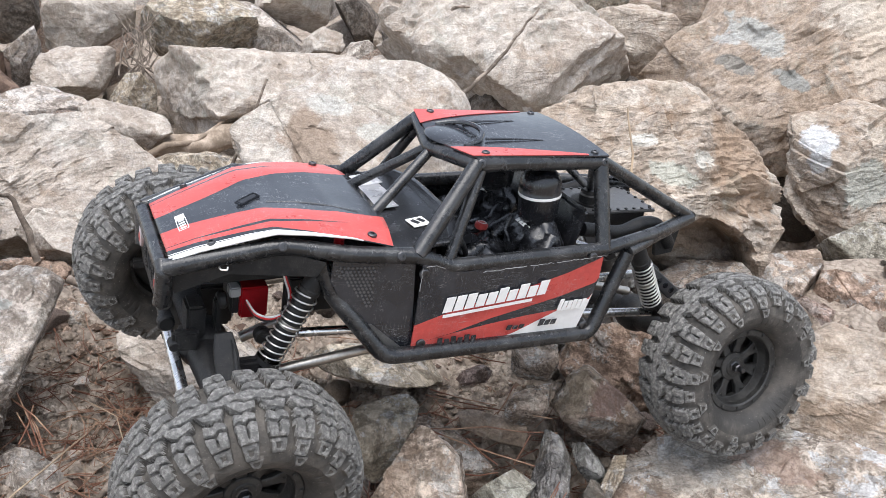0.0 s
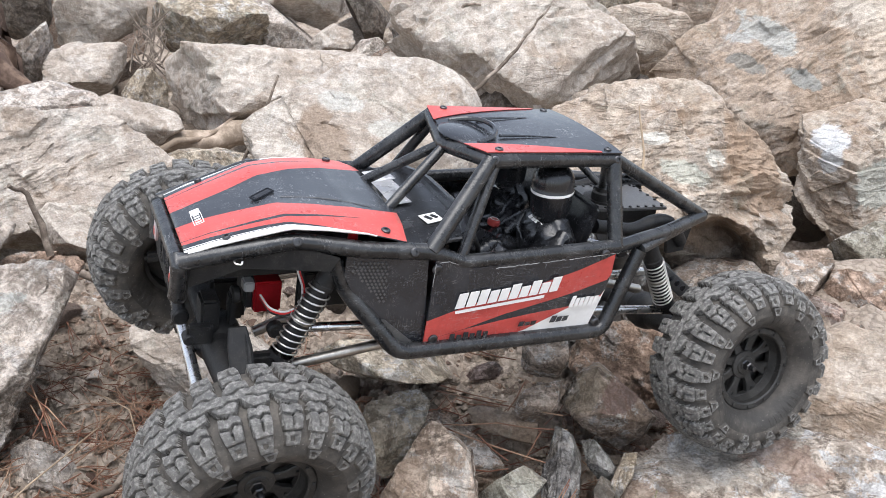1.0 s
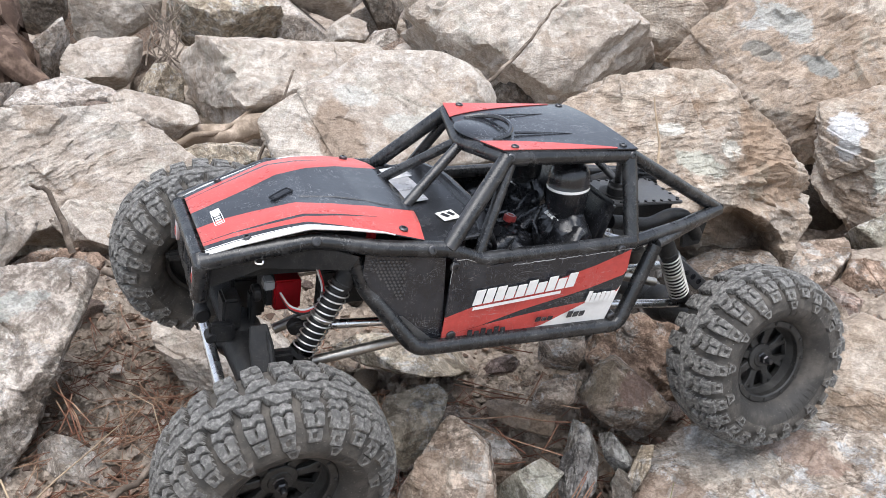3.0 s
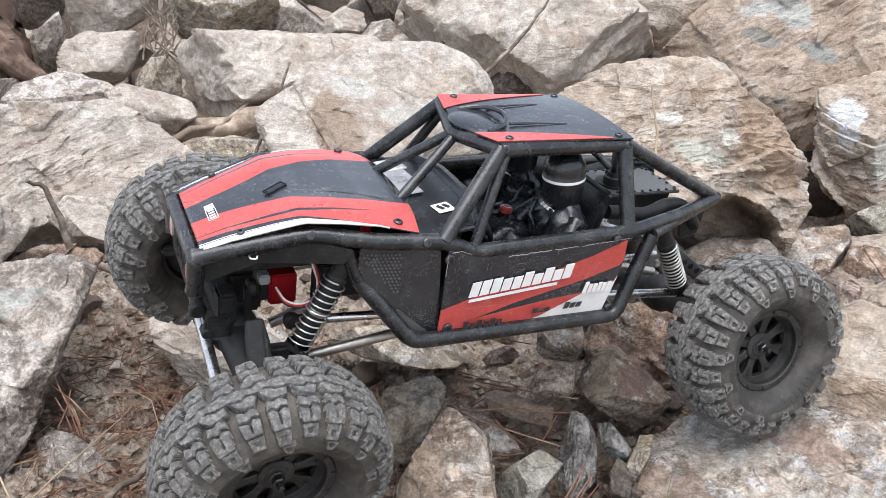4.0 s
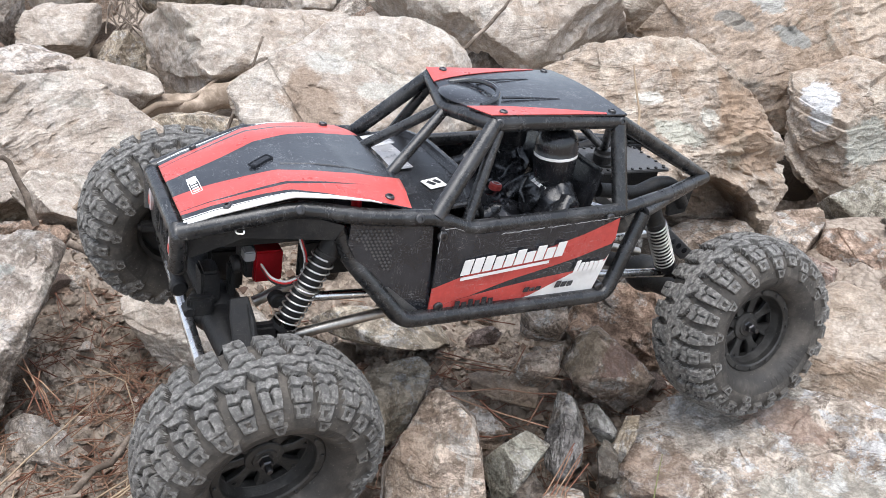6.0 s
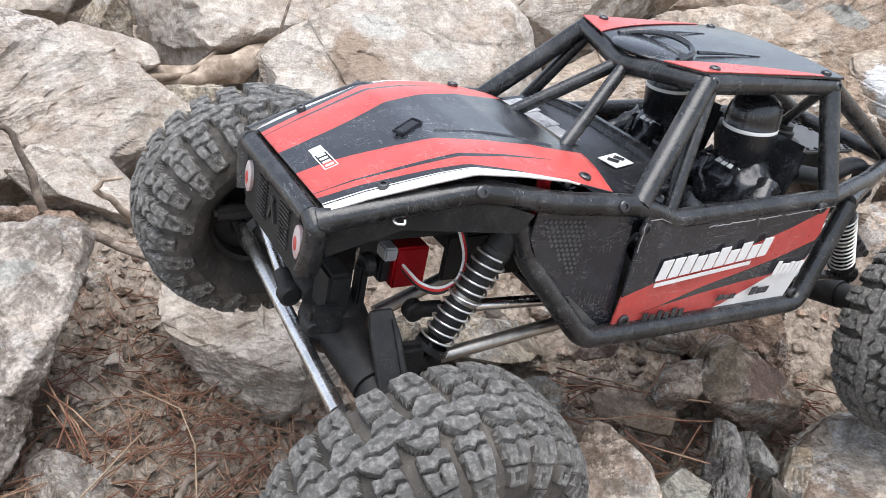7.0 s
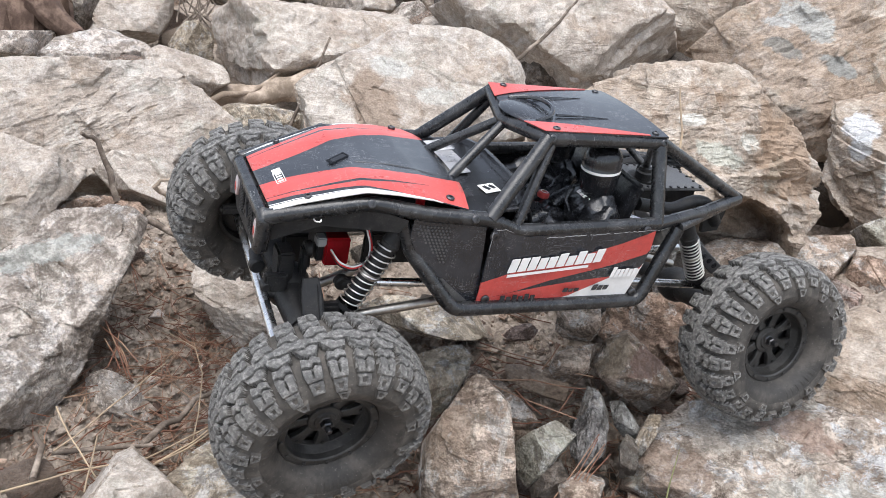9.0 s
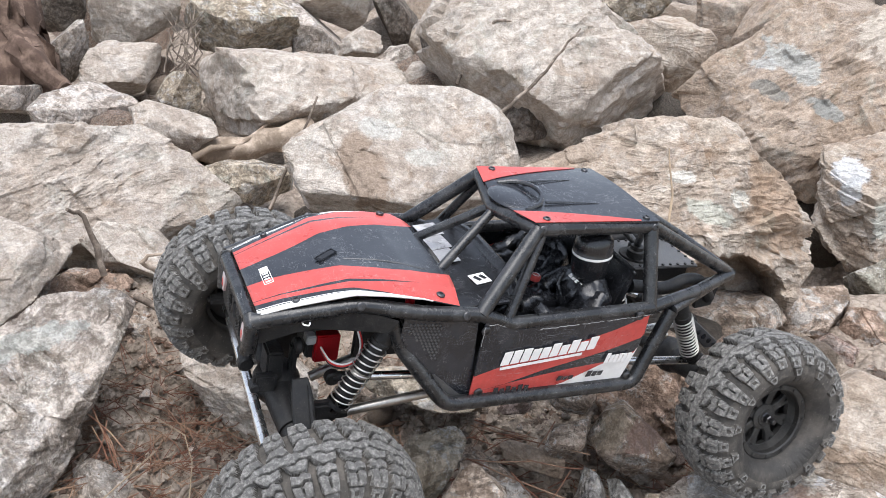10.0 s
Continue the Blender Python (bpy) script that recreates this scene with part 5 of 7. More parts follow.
# tail box with filler caps, rubber pipes and lower frame
part("fuel_cell", box((0.052, 0.034, 0.013), (-0.157, 0, 0.0478), 0.0015), NYLON, crawler)
lid = part("fuel_cell_lid", box((0.061, 0.041, 0.0022), (-0.157, 0, 0.0552), 0.0006), LID_GREY, crawler, "dark plate with rivets")
for i in range(9):
    for s in (1, -1):
        part("rivet", drum(0.0011, 0.0012, (-0.130 - 0.0067 * i, 0.0185 * s, 0.0566), n=8), NYLON, lid)
for i in range(5):
    part("rivet", drum(0.0011, 0.0012, (-0.1855, -0.016 + 0.008 * i, 0.0566), n=8), NYLON, lid)
part("filler_ring", lathe([(0.0115, 0), (0.0115, 0.0016), (0.0085, 0.0026), (0.00001, 0.0026)], 24, pose(-0.1420, 0.004, 0.0563)), NYLON, lid)
part("filler_cap", lathe([(0.0062, 0), (0.0062, 0.005), (0.0048, 0.006), (0.0046, 0.0085), (0.00001, 0.0088)], 16, pose(-0.1385, 0.008, 0.0582)), NYLON, lid)
part("filler_cap", lathe([(0.0042, 0), (0.0042, 0.004), (0.003, 0.0052), (0.00001, 0.0052)], 16, pose(-0.1450, -0.003, 0.0582)), NYLON, lid)
for s in (1, -1):
    part("exhaust_pipe", tube([(-0.116, 0.037 * s, 0.0525), (-0.149, 0.036 * s, 0.0475), (-0.166, 0.034 * s, 0.0535), (-0.179, 0.033 * s, 0.0520), (-0.190, 0.031 * s, 0.043), (-0.198, 0.030 * s, 0.034)], 0.0046, 0.010), NYLON, crawler)
    part("shock_tower", plate([(-0.010, 0), (0.012, 0), (0.006, -0.024), (-0.008, -0.022)], 0.003, Matrix(((1, 0, 0, -0.194), (0, 0, s, 0.031 * s), (0, 1, 0, 0.050), (0, 0, 0, 1)))), NYLON, crawler, smooth=False)
    part("tail_tube", tube([(-0.138, 0.059 * s, 0.046), (-0.205, 0.032 * s, 0.052)], 0.0035), CAGE, crawler)


# perforated trailing arm plates behind the rear dampers
for s in (1, -1):
    dz = 0 if s > 0 else -0.008
    arm = part("trailing_arm", plate([(-0.174, 0.025 + dz), (-0.183, 0.022 + dz), (-0.214, 0.000 + dz), (-0.212, -0.005 + dz), (-0.204, -0.005 + dz), (-0.184, 0.010 + dz)], 0.003,
               Matrix(((1, 0, 0, 0), (0, 0, s, 0.039 * s), (0, 1, 0, 0), (0, 0, 0, 1))), 0.0006), LID_GREY, crawler, smooth=False)
    # Dark discs on the plate stand in for the shade inside its holes.
    for k in range(4):
        part("arm_hole", drum(0.0022, 0.0004, (-0.188 - 0.0064 * k, 0.0422 * s, 0.0125 - 0.0042 * k + dz), (90, 0, 0), 14), VINYL, arm)


# suspension
def shock(top, bottom, turns, side, body_share=0.84, rs=0.0068):
    """Coil-over damper: cap, body, coil, shaft and end."""
    m = along(top, bottom)
    L = (Vector(bottom) - Vector(top)).length
    ob = part("shock", join(lathe([(0.00001, -0.004), (0.0035, -0.004), (0.0055, 0.0), (0.0058, 0.012), (0.0062, 0.0125), (0.0062, 0.0145), (0.0058, 0.015), *[(0.0058 - 0.0004 * (k % 2), 0.016 + (L * body_share - 0.017) * k / 16) for k in range(17)], (0.0044, L * body_share + 0.001), (0.0018, L * body_share + 0.001)], 20, m)), NYLON, crawler, "coil-over shock absorber")
    part("shaft", lathe([(0.0015, L * body_share), (0.0015, L - 0.004)], 10, m), STEEL, ob)
    part("shock_end", join(lathe([(0.0072, L - 0.007), (0.0074, L - 0.004), (0.004, L - 0.003), (0.0035, L + 0.002), (0.00001, L + 0.003)], 18, m), drum(0.0034, 0.007, Vector(bottom), (90, 0, 0))), NYLON, ob)
    part("collar", lathe([(0.0056, L * 0.52), (0.0060, L * 0.52), (0.0060, L * 0.57), (0.0056, L * 0.57)], 18, m), DULL_STEEL, ob)
    pts = []
    a0, a1 = 0.015, L - 0.006
    for i in range(turns * 14 + 1):
        a = 2 * math.pi * i / 14
        pts.append(m @ Vector((rs * math.cos(a), rs * math.sin(a), a0 + (a1 - a0) * i / (turns * 14))))
    part("spring", tube(pts, 0.00052, 0, 7), SPRING_STEEL, ob, "bright steel coil spring")
    screw(Vector(top) + Vector((0, 0.004 * side, 0)), (0, side, 0), ob, 0.003)


def link(a, b, r, name="suspension_link", mat=DULL_STEEL):
    d = (Vector(b) - Vector(a)).normalized()
    ob = part(name, tube([Vector(a) + d * 0.008, Vector(b) - d * 0.008], r), mat, crawler)
    for p, q in ((a, d), (b, -d)):
        part("rod_end", join(tube([Vector(p), Vector(p) + q * 0.012], 0.0036), drum(0.0048, 0.0065, p, (90, 0, 0), 18, 0.001)), NYLON, ob)
    return ob


for s in (1, -1):
    dz = 0.0 if s > 0 else 0.014
    shock((0.0575, 0.0485 * s, 0.0430), (0.0845, 0.0460 * s, -0.0175 + dz), 11, s)
    shock((-0.158, 0.044 * s, 0.041), (-0.188, 0.0430 * s, -0.008 - (0 if s > 0 else 0.016)), 12, s, 0.8)
    link((0.080, 0.024 * s, -0.010 + dz * 0.6), (-0.002, 0.040 * s, -0.004), 0.0028, mat=STEEL)
    link((0.086, 0.040 * s, -0.026 + dz), (-0.008, 0.046 * s, -0.008), 0.0031)
    link((-0.200, 0.042 * s, -0.013 - (0 if s > 0 else 0.018)), (-0.105, 0.040 * s, -0.006), 0.003, mat=STEEL)
    link((-0.196, 0.024 * s, 0.010 - (0 if s > 0 else 0.010)), (-0.118, 0.044 * s, 0.020), 0.0028, mat=STEEL)

AXLE_F = Vector((-0.0401, 0.9867, -0.1578)).normalized()
AXLE_R = Vector((0.0368, 0.9769, 0.2107)).normalized()
HUB_F, HUB_R = Vector((0.108, 0.1012, -0.0465)), Vector((-0.2206, 0.0908, -0.0275))
TRACK = 0.198
for hub, ax, name, off in ((HUB_F, AXLE_F, "front_axle", 0.008), (HUB_R, AXLE_R, "rear_axle", -0.010)):
    mid = hub - ax * TRACK / 2
    a, b = hub - ax * 0.022, hub - ax * (TRACK - 0.022)
    mid = Vector((0.1112, 0.0130, -0.0170)) if off > 0 else mid + Vector((0.004, 0, 0.005))
    ob = part(name, tube([a, mid + ax * 0.040, mid, mid - ax * 0.040, b], 0.0078, 0.01), NYLON, crawler)
    pumpkin = lathe([(0.00001, -0.019), (0.012, -0.017), (0.018, -0.009), (0.0195, 0), (0.018, 0.009), (0.012, 0.017), (0.00001, 0.019)], 24)
    pumpkin.transform(Matrix.Diagonal((0.74, 0.74, 0.8, 1)))
    pumpkin.transform(along(mid, mid + ax) @ Matrix.Translation((0, 0, 0)))
    part("differential", pumpkin, NYLON, ob)
    for e, k in ((a, 1), (b, -1)):
        part("knuckle", join(drum(0.0125, 0.022, e, (90, 0, 0), 20, 0.003), box((0.012, 0.010, 0.034), e, 0.003), box((0.026, 0.008, 0.006), e + Vector((0.012, -0.004 * k, 0.012)), 0.002)), NYLON, ob)
    part("portal_cover", tube([mid + ax * 0.004, mid + ax * 0.040], 0.0112, 0, 20, 0.78), NYLON, ob)
# flat plate that runs down the near end of the front axle, and the servo bracket
mid_f = Vector((0.1112, 0.0130, -0.0170))
truss = along((0.1062, 0.0395, 0.0035), (0.1055, 0.0690, -0.0310))
part("axle_truss", join(plate([(-0.0045, 0.0), (0.0050, 0.0), (0.0070, 0.012), (0.0066, 0.044), (-0.0066, 0.044), (-0.0060, 0.010)], 0.0030, pose(0, 0, 0, 90), 0.0007), plate([(0.0036, 0.004), (0.0058, 0.012), (0.0054, 0.043), (0.0030, 0.043)], 0.0055, pose(0, -0.001, 0, 90), 0.0006), drum(0.0034, 0.0044, (0, -0.0005, 0.036), (90, 0, 0), 16, 0.0006)), NYLON, crawler, "scuffed black truss plate").matrix_basis = truss
part("servo_bracket", join(box((0.010, 0.016, 0.020), mid_f + Vector((0.006, 0.006, 0.020)), 0.0015), box((0.014, 0.006, 0.012), mid_f + Vector((0.012, 0.016, 0.012)), 0.0015), drum(0.0030, 0.008, mid_f + Vector((0.018, 0.016, 0.010)), (90, 0, 0), 14, 0.0006)), NYLON, crawler)
for s in (1, -1):
    base = mid_f + AXLE_F * 0.034 * s
    part("link_mount", join(box((0.020, 0.007, 0.018), base + Vector((-0.014, 0, 0.004)), 0.002), box((0.020, 0.007, 0.016), base + Vector((-0.016, 0.004 * s, -0.010)), 0.002)), NYLON, crawler)
link((0.1275, 0.0720, -0.0270), (0.1262, -0.0830, -0.0125), 0.0034, "steering_rod", STEEL)
link((0.1300, 0.0070, -0.0060), (0.1270, -0.0480, 0.0080), 0.0026, "drag_link", STEEL)

# steering servo in a red case, its horn and lead
servo = part("servo", box((0.0155, 0.020, 0.019), (0.0835, 0.010, 0.0085), 0.001), RED_METAL, crawler, "red anodised servo case")
part("servo_lid", box((0.006, 0.021, 0.0185), (0.0925, 0.006, 0.0095), 0.001), NYLON, servo)
part("servo_lug", box((0.006, 0.008, 0.006), (0.0945, 0.018, 0.0165), 0.0008), PANEL_GREY, servo)
part("servo_horn", join(drum(0.0052, 0.005, (0.100, 0.013, 0.008), (0, 90, 0), 18, 0.001), box((0.004, 0.007, 0.020), (0.102, 0.013, -0.001), 0.001)), NYLON, servo)
for k, mat in enumerate((WHITE_WIRE, RED_WIRE, NYLON)):
    o = 0.0011 * k
    part("lead", tube([(0.088, 0.021, 0.011 - o), (0.086, 0.033 + o * 0.3, 0.009 - o), (0.078, 0.035 + o * 0.3, 0.0065 - o), (0.0695 - o, 0.035 + o * 0.3, 0.010), (0.068 - o, 0.034, 0.020), (0.072 - o, 0.032, 0.031), (0.070, 0.022, 0.036)], 0.0006, 0.006, 7), mat, servo)
for ob in (servo, *servo.children):
    ob.data.transform(Matrix.Translation((0.0025, 0.0050, 0.0035)))
# gearbox, motor and skid inside the frame
part("skid_plate", plate([(0.012, -0.030), (0.012, 0.030), (-0.118, 0.030), (-0.118, -0.030)], 0.004, pose(0, 0, -0.010), 0.001), NYLON, crawler, smooth=False)
part("gearbox", join(box((0.040, 0.040, 0.030), (0.040, -0.004, 0.022), 0.003), drum(0.016, 0.036, (0.060, -0.012, 0.034), (0, 90, 0), 24, 0.002)), NYLON, crawler)
part("frame_rail", join(box((0.085, 0.006, 0.008), (0.070, 0.026, 0.032), 0.001), box((0.085, 0.006, 0.008), (0.070, -0.026, 0.032), 0.001)), NYLON, crawler)
part("drive_shaft", tube([(0.088, 0.006, -0.022), (0.020, 0.0, 0.002)], 0.0032), DULL_STEEL, crawler)
part("drive_shaft", tube([(-0.205, -0.004, -0.022), (-0.118, 0.0, 0.0)], 0.0032), DULL_STEEL, crawler)


# ---- wheels ----
def outline_gap(x, y, poly):
    """Signed distance from points to a closed outline, negative inside."""
    best, inside = np.full(x.shape, 1e9), np.zeros(x.shape, bool)
    for (ax, ay), (bx, by) in zip(poly, poly[1:] + poly[:1]):
        ex, ey = bx - ax, by - ay
        t = np.clip(((x - ax) * ex + (y - ay) * ey) / (ex * ex + ey * ey), 0, 1)
        best = np.minimum(best, np.hypot(x - ax - t * ex, y - ay - t * ey))
        if ey:
            inside ^= ((ay > y) != (by > y)) & (x < ex * (y - ay) / ey + ax)
    return np.where(inside, -best, best)


def line_gap(x, y, line):
    best = np.full(x.shape, 1e9)
    for (ax, ay), (bx, by) in zip(line, line[1:]):
        ex, ey = bx - ax, by - ay
        t = np.clip(((x - ax) * ex + (y - ay) * ey) / (ex * ex + ey * ey), 0, 1)
        best = np.minimum(best, np.hypot(x - ax - t * ex, y - ay - t * ey))
    return best


PITCHES, PITCH = 26, 13.9          # lugs round the tyre, and their spacing in millimetres
# height, outline, slits, hollow; outlines in pitches and millimetres from the crown
LUGS = [[(4.7, [(0.02, 0.8), (0.34, -2.3), (0.74, -0.7), (0.82, 3.8), (0.55, 8.0), (0.08, 6.8)], [[(-0.05, 2.6), (0.32, 3.3), (0.50, 1.7), (0.86, 1.2)]], None),
         (4.4, [(0.16, 10.2), (0.36, 8.8), (0.52, 10.2), (0.74, 9.0), (0.80, 14.0), (0.76, 21.0), (0.22, 21.0), (0.16, 14.5)], [[(0.10, 13.6), (0.34, 12.6), (0.48, 14.4), (0.64, 13.0), (0.86, 13.6)], [(0.47, 16.4), (0.47, 19.2)]], None),
         (2.7, [(0.20, 22.2), (0.76, 22.2), (0.72, 28.0), (0.24, 28.0)], [], [(0.37, 24.0), (0.61, 24.0), (0.58, 26.8), (0.40, 26.8)]),
         (2.0, [(0.04, 29.0), (0.64, 29.0), (0.46, 33.4), (0.14, 33.4)], [], [(0.20, 30.2), (0.48, 30.2), (0.38, 32.2), (0.24, 32.2)])],
        [(4.7, [(-0.02, 1.8), (0.28, -1.4), (0.70, -2.0), (0.84, 2.4), (0.64, 6.8), (0.18, 8.4)], [[(-0.06, 3.6), (0.28, 2.6), (0.46, 4.2), (0.88, 3.0)]], None),
         (4.4, [(0.10, 11.4), (0.30, 10.0), (0.46, 11.4), (0.70, 9.8), (0.76, 15.0), (0.72, 20.0), (0.18, 20.0), (0.12, 15.0)], [[(0.04, 14.6), (0.30, 13.6), (0.44, 15.2), (0.80, 14.0)], [(0.45, 16.8), (0.45, 18.8)]], None),
         (2.7, [(0.16, 21.2), (0.72, 21.2), (0.70, 26.4), (0.20, 26.4)], [], [(0.33, 22.8), (0.57, 22.8), (0.55, 25.2), (0.35, 25.2)])]]


def tread_height(u, v):
    """How far the tread stands over the carcass, in millimetres, over a stretch of two pitches."""
    h = np.zeros(u.shape)
    for side in (1, -1):
        for k in (0, 1):
            for tall, outline, slits, hollow in LUGS[k]:
                for turn in (-2, 0, 2):
                    x = (u - k - turn - (0.5 if side < 0 else 0)) * PITCH
                    y = v * side
                    flat = [(a * PITCH, b) for a, b in outline]
                    d = outline_gap(x, y, flat) - (0.75 if tall > 4 else 0.4)
                    if d.min() > 2:
                        continue
                    rise = np.clip(0.5 - d / 0.70, 0, 1)
                    lug = tall * rise * rise * (3 - 2 * rise)
                    for slit in slits:
                        lug -= 3.2 * np.clip(1.25 - line_gap(x, y, [(a * PITCH, b) for a, b in slit]) / 0.52, 0, 1) * (d < 0.3)
                    if hollow:
                        pit = np.clip(0.5 - outline_gap(x, y, [(a * PITCH, b) for a, b in hollow]) / 0.8, 0, 1)
                        lug -= 0.45 * tall * pit
                    h = np.maximum(h, lug)
    return h


def make_tyre(cols, step):
    """One moulded skin: a round carcass with lugs, slits and hollow biters raised from it."""
    half = [(57.0, 0.0), (56.8, 6.2), (56.0, 12.0), (54.4, 17.0), (51.6, 21.0), (47.8, 23.5), (43.7, 24.5), (39.6, 24.3), (35.8, 22.9), (32.2, 20.0), (29.9, 16.8), (28.6, 12.6)]
    pts = np.array([(r, -z) for r, z in half[:0:-1]] + half)
    fine = []
    for i in range(len(pts) - 1):         # a smooth line through the section
        a, b, c, d = (pts[min(max(i + k, 0), len(pts) - 1)] for k in (-1, 0, 1, 2))
        for t in np.linspace(0, 1, 12, endpoint=False):
            fine.append(0.5 * (2 * b + (c - a) * t + (2 * a - 5 * b + 4 * c - d) * t ** 2 + (3 * b - a - 3 * c + d) * t ** 3))
    fine = np.array(fine + [pts[-1]])
    run = np.concatenate([[0], np.cumsum(np.hypot(*np.diff(fine, axis=0).T))])
    run -= run[-1] / 2
    end = run[-1]
    inner = np.linspace(-34.2, 34.2, round(68.4 / step) + 1)
    v = np.concatenate([np.linspace(-end, -35.0, 7), inner, np.linspace(35.0, end, 7)])
    r, z = np.interp(v, run, fine[:, 0]), np.interp(v, run, fine[:, 1])
    dr, dz = np.gradient(r, v), np.gradient(z, v)
    size = np.hypot(dr, dz)
    nr, nz = dz / size, -dr / size
    u = np.arange(2 * cols) / cols
    U, V = np.meshgrid(u, v, indexing="ij")
    h = np.tile(tread_height(U, V), (PITCHES // 2, 1))
    n, m = h.shape
    rng = np.random.default_rng(11)
    wear = rng.uniform(0.92, 1.03, (PITCHES, 2))
    h *= np.repeat(wear, cols, axis=0)[:, (v > 0).astype(int)]
    a = 2 * np.pi * np.arange(n) / n
    # moulded lettering on the sidewalls, as plain raised blocks
    word = np.zeros((n, m))
    for start in (0.3, 2.4, 4.5):
        for k in range(6):
            near = (a > start + 0.13 * k) & (a < start + 0.13 * k + 0.085)
            word[np.ix_(near, (np.abs(v) > 35.5) & (np.abs(v) < 39.5))] = 0.5
    h = (h + word) * 0.001
    R, Z = r * 0.001 + h * nr, z * 0.001 + h * nz
    co = np.stack([R * np.cos(a)[:, None], R * np.sin(a)[:, None], Z], axis=2).reshape(-1, 3)
    i, j = np.meshgrid(np.arange(n), np.arange(m - 1), indexing="ij")
    k = (i + 1) % n
    quads = np.stack([i * m + j, k * m + j, k * m + j + 1, i * m + j + 1], axis=2).reshape(-1, 4)
    me = bpy.data.meshes.new("tyre")
    me.from_pydata(co.tolist(), [], quads.tolist())
    mean = (h[i, j] + h[k, j + 1]) / 2
    wall = np.abs(v[j]) > 33.5
    # Tops take the paler rubber; walls and slits stay darker, as shade.
    me.polygons.foreach_set("material_index", np.where(wall, 1, np.where(mean > 0.0017, 2, 0)).ravel().astype(np.int32))
    me.polygons.foreach_set("use_smooth", [True] * len(quads))
    me.set_sharp_from_angle(angle=radians(42))
    for mat in (RUBBER, WALL_RUBBER, LUG_RUBBER):
        me.materials.append(mat)
    return me


def spoke_face():
    """The wheel's face: hub and outer ring, and its eight flared spokes."""
    spokes = []
    bits = [lathe([(0.0221, 0.0010), (0.0221, 0.0045), (0.0240, 0.0055), (0.0264, 0.0055), (0.0264, 0.0000)], 48),
            lathe([(0.00001, 0.0066), (0.0060, 0.0066), (0.0066, 0.0058), (0.0094, 0.0054), (0.0098, 0.0048), (0.0098, 0.0000)], 32)]
    for k in range(8):
        a = 2 * math.pi * k / 8
        arms = [plate([(0.0085, -0.0030), (0.0150, -0.0026), (0.0230, -0.0050), (0.0230, 0.0050), (0.0150, 0.0026), (0.0085, 0.0030)], 0.0036, pose(0, 0, 0.0042, 0, 0, 45 * k), 0.0005),
                drum(0.0009, 0.0012, (0.0211 * math.cos(a), 0.0211 * math.sin(a), 0.0046), n=8)]
        spokes.append(join(*arms))
    bits.append(lathe([(0.00001, -0.004), (0.0264, -0.004)], 40))
    bits.append(lathe([(0.0264, 0.0055), (0.0287, 0.0125), (0.0287, -0.0130), (0.0264, -0.0120), (0.0264, -0.004)], 48))
    return join(*bits), spokes


def make_wheel(m, cols, step):
    face, spokes = spoke_face()
    rim = part("wheel", face, RIM_BLACK, crawler, "black spoked wheel with a knobbly tyre")
    rim.matrix_basis = m
    tyre = tagged(new("tyre", make_tyre(cols, step)), "dusty black tyre with chunky lugs")
    tyre.parent = rim
    for sp in spokes:
        part("spoke", sp, RIM_BLACK, rim)
    part("bead_ring", lathe([(0.0240, 0.0095), (0.0242, 0.0131), (0.0251, 0.0139), (0.0280, 0.0141), (0.0292, 0.0132), (0.0292, 0.0105)], 56), RIM_BLACK, rim)
    for k in range(12):
        a = 2 * math.pi * k / 12
        part("ring_bolt", drum(0.0011, 0.0016, (0.0267 * math.cos(a), 0.0267 * math.sin(a), 0.0143), n=8, bevel=0.0003), RIM_BLACK, rim)
    part("barrel", lathe([(0.0241, 0.0098), (0.0224, 0.0045)], 48), RIM_BLACK, rim)
    part("hub_nut", join(lathe([(0.0042, 0.005), (0.0042, 0.0070), (0.0034, 0.0074), (0.0034, 0.0105), (0.0027, 0.0112), (0.0021, 0.0112)], 6), lathe([(0.0019, 0.007), (0.0019, 0.0140), (0.0015, 0.0148), (0.00001, 0.0148)], 14)), SCREW, rim, "dark steel hub nut")
    return rim


def axle_pose(at, axis, spin=0.0):
    return Matrix.Translation(at) @ Vector(axis).to_track_quat("Z", "Y").to_matrix().to_4x4() @ pose(0, 0, 0, 0, 0, spin)


near = make_wheel(axle_pose(HUB_F, AXLE_F, 7), 36, 0.38)
copy_thing(near, axle_pose(HUB_R, AXLE_R, 31))
away = make_wheel(axle_pose(HUB_F - AXLE_F * TRACK + Vector((-0.006, 0, 0)), -AXLE_F, 52), 18, 0.75)
copy_thing(away, axle_pose(HUB_R - AXLE_R * TRACK, -AXLE_R, 12))


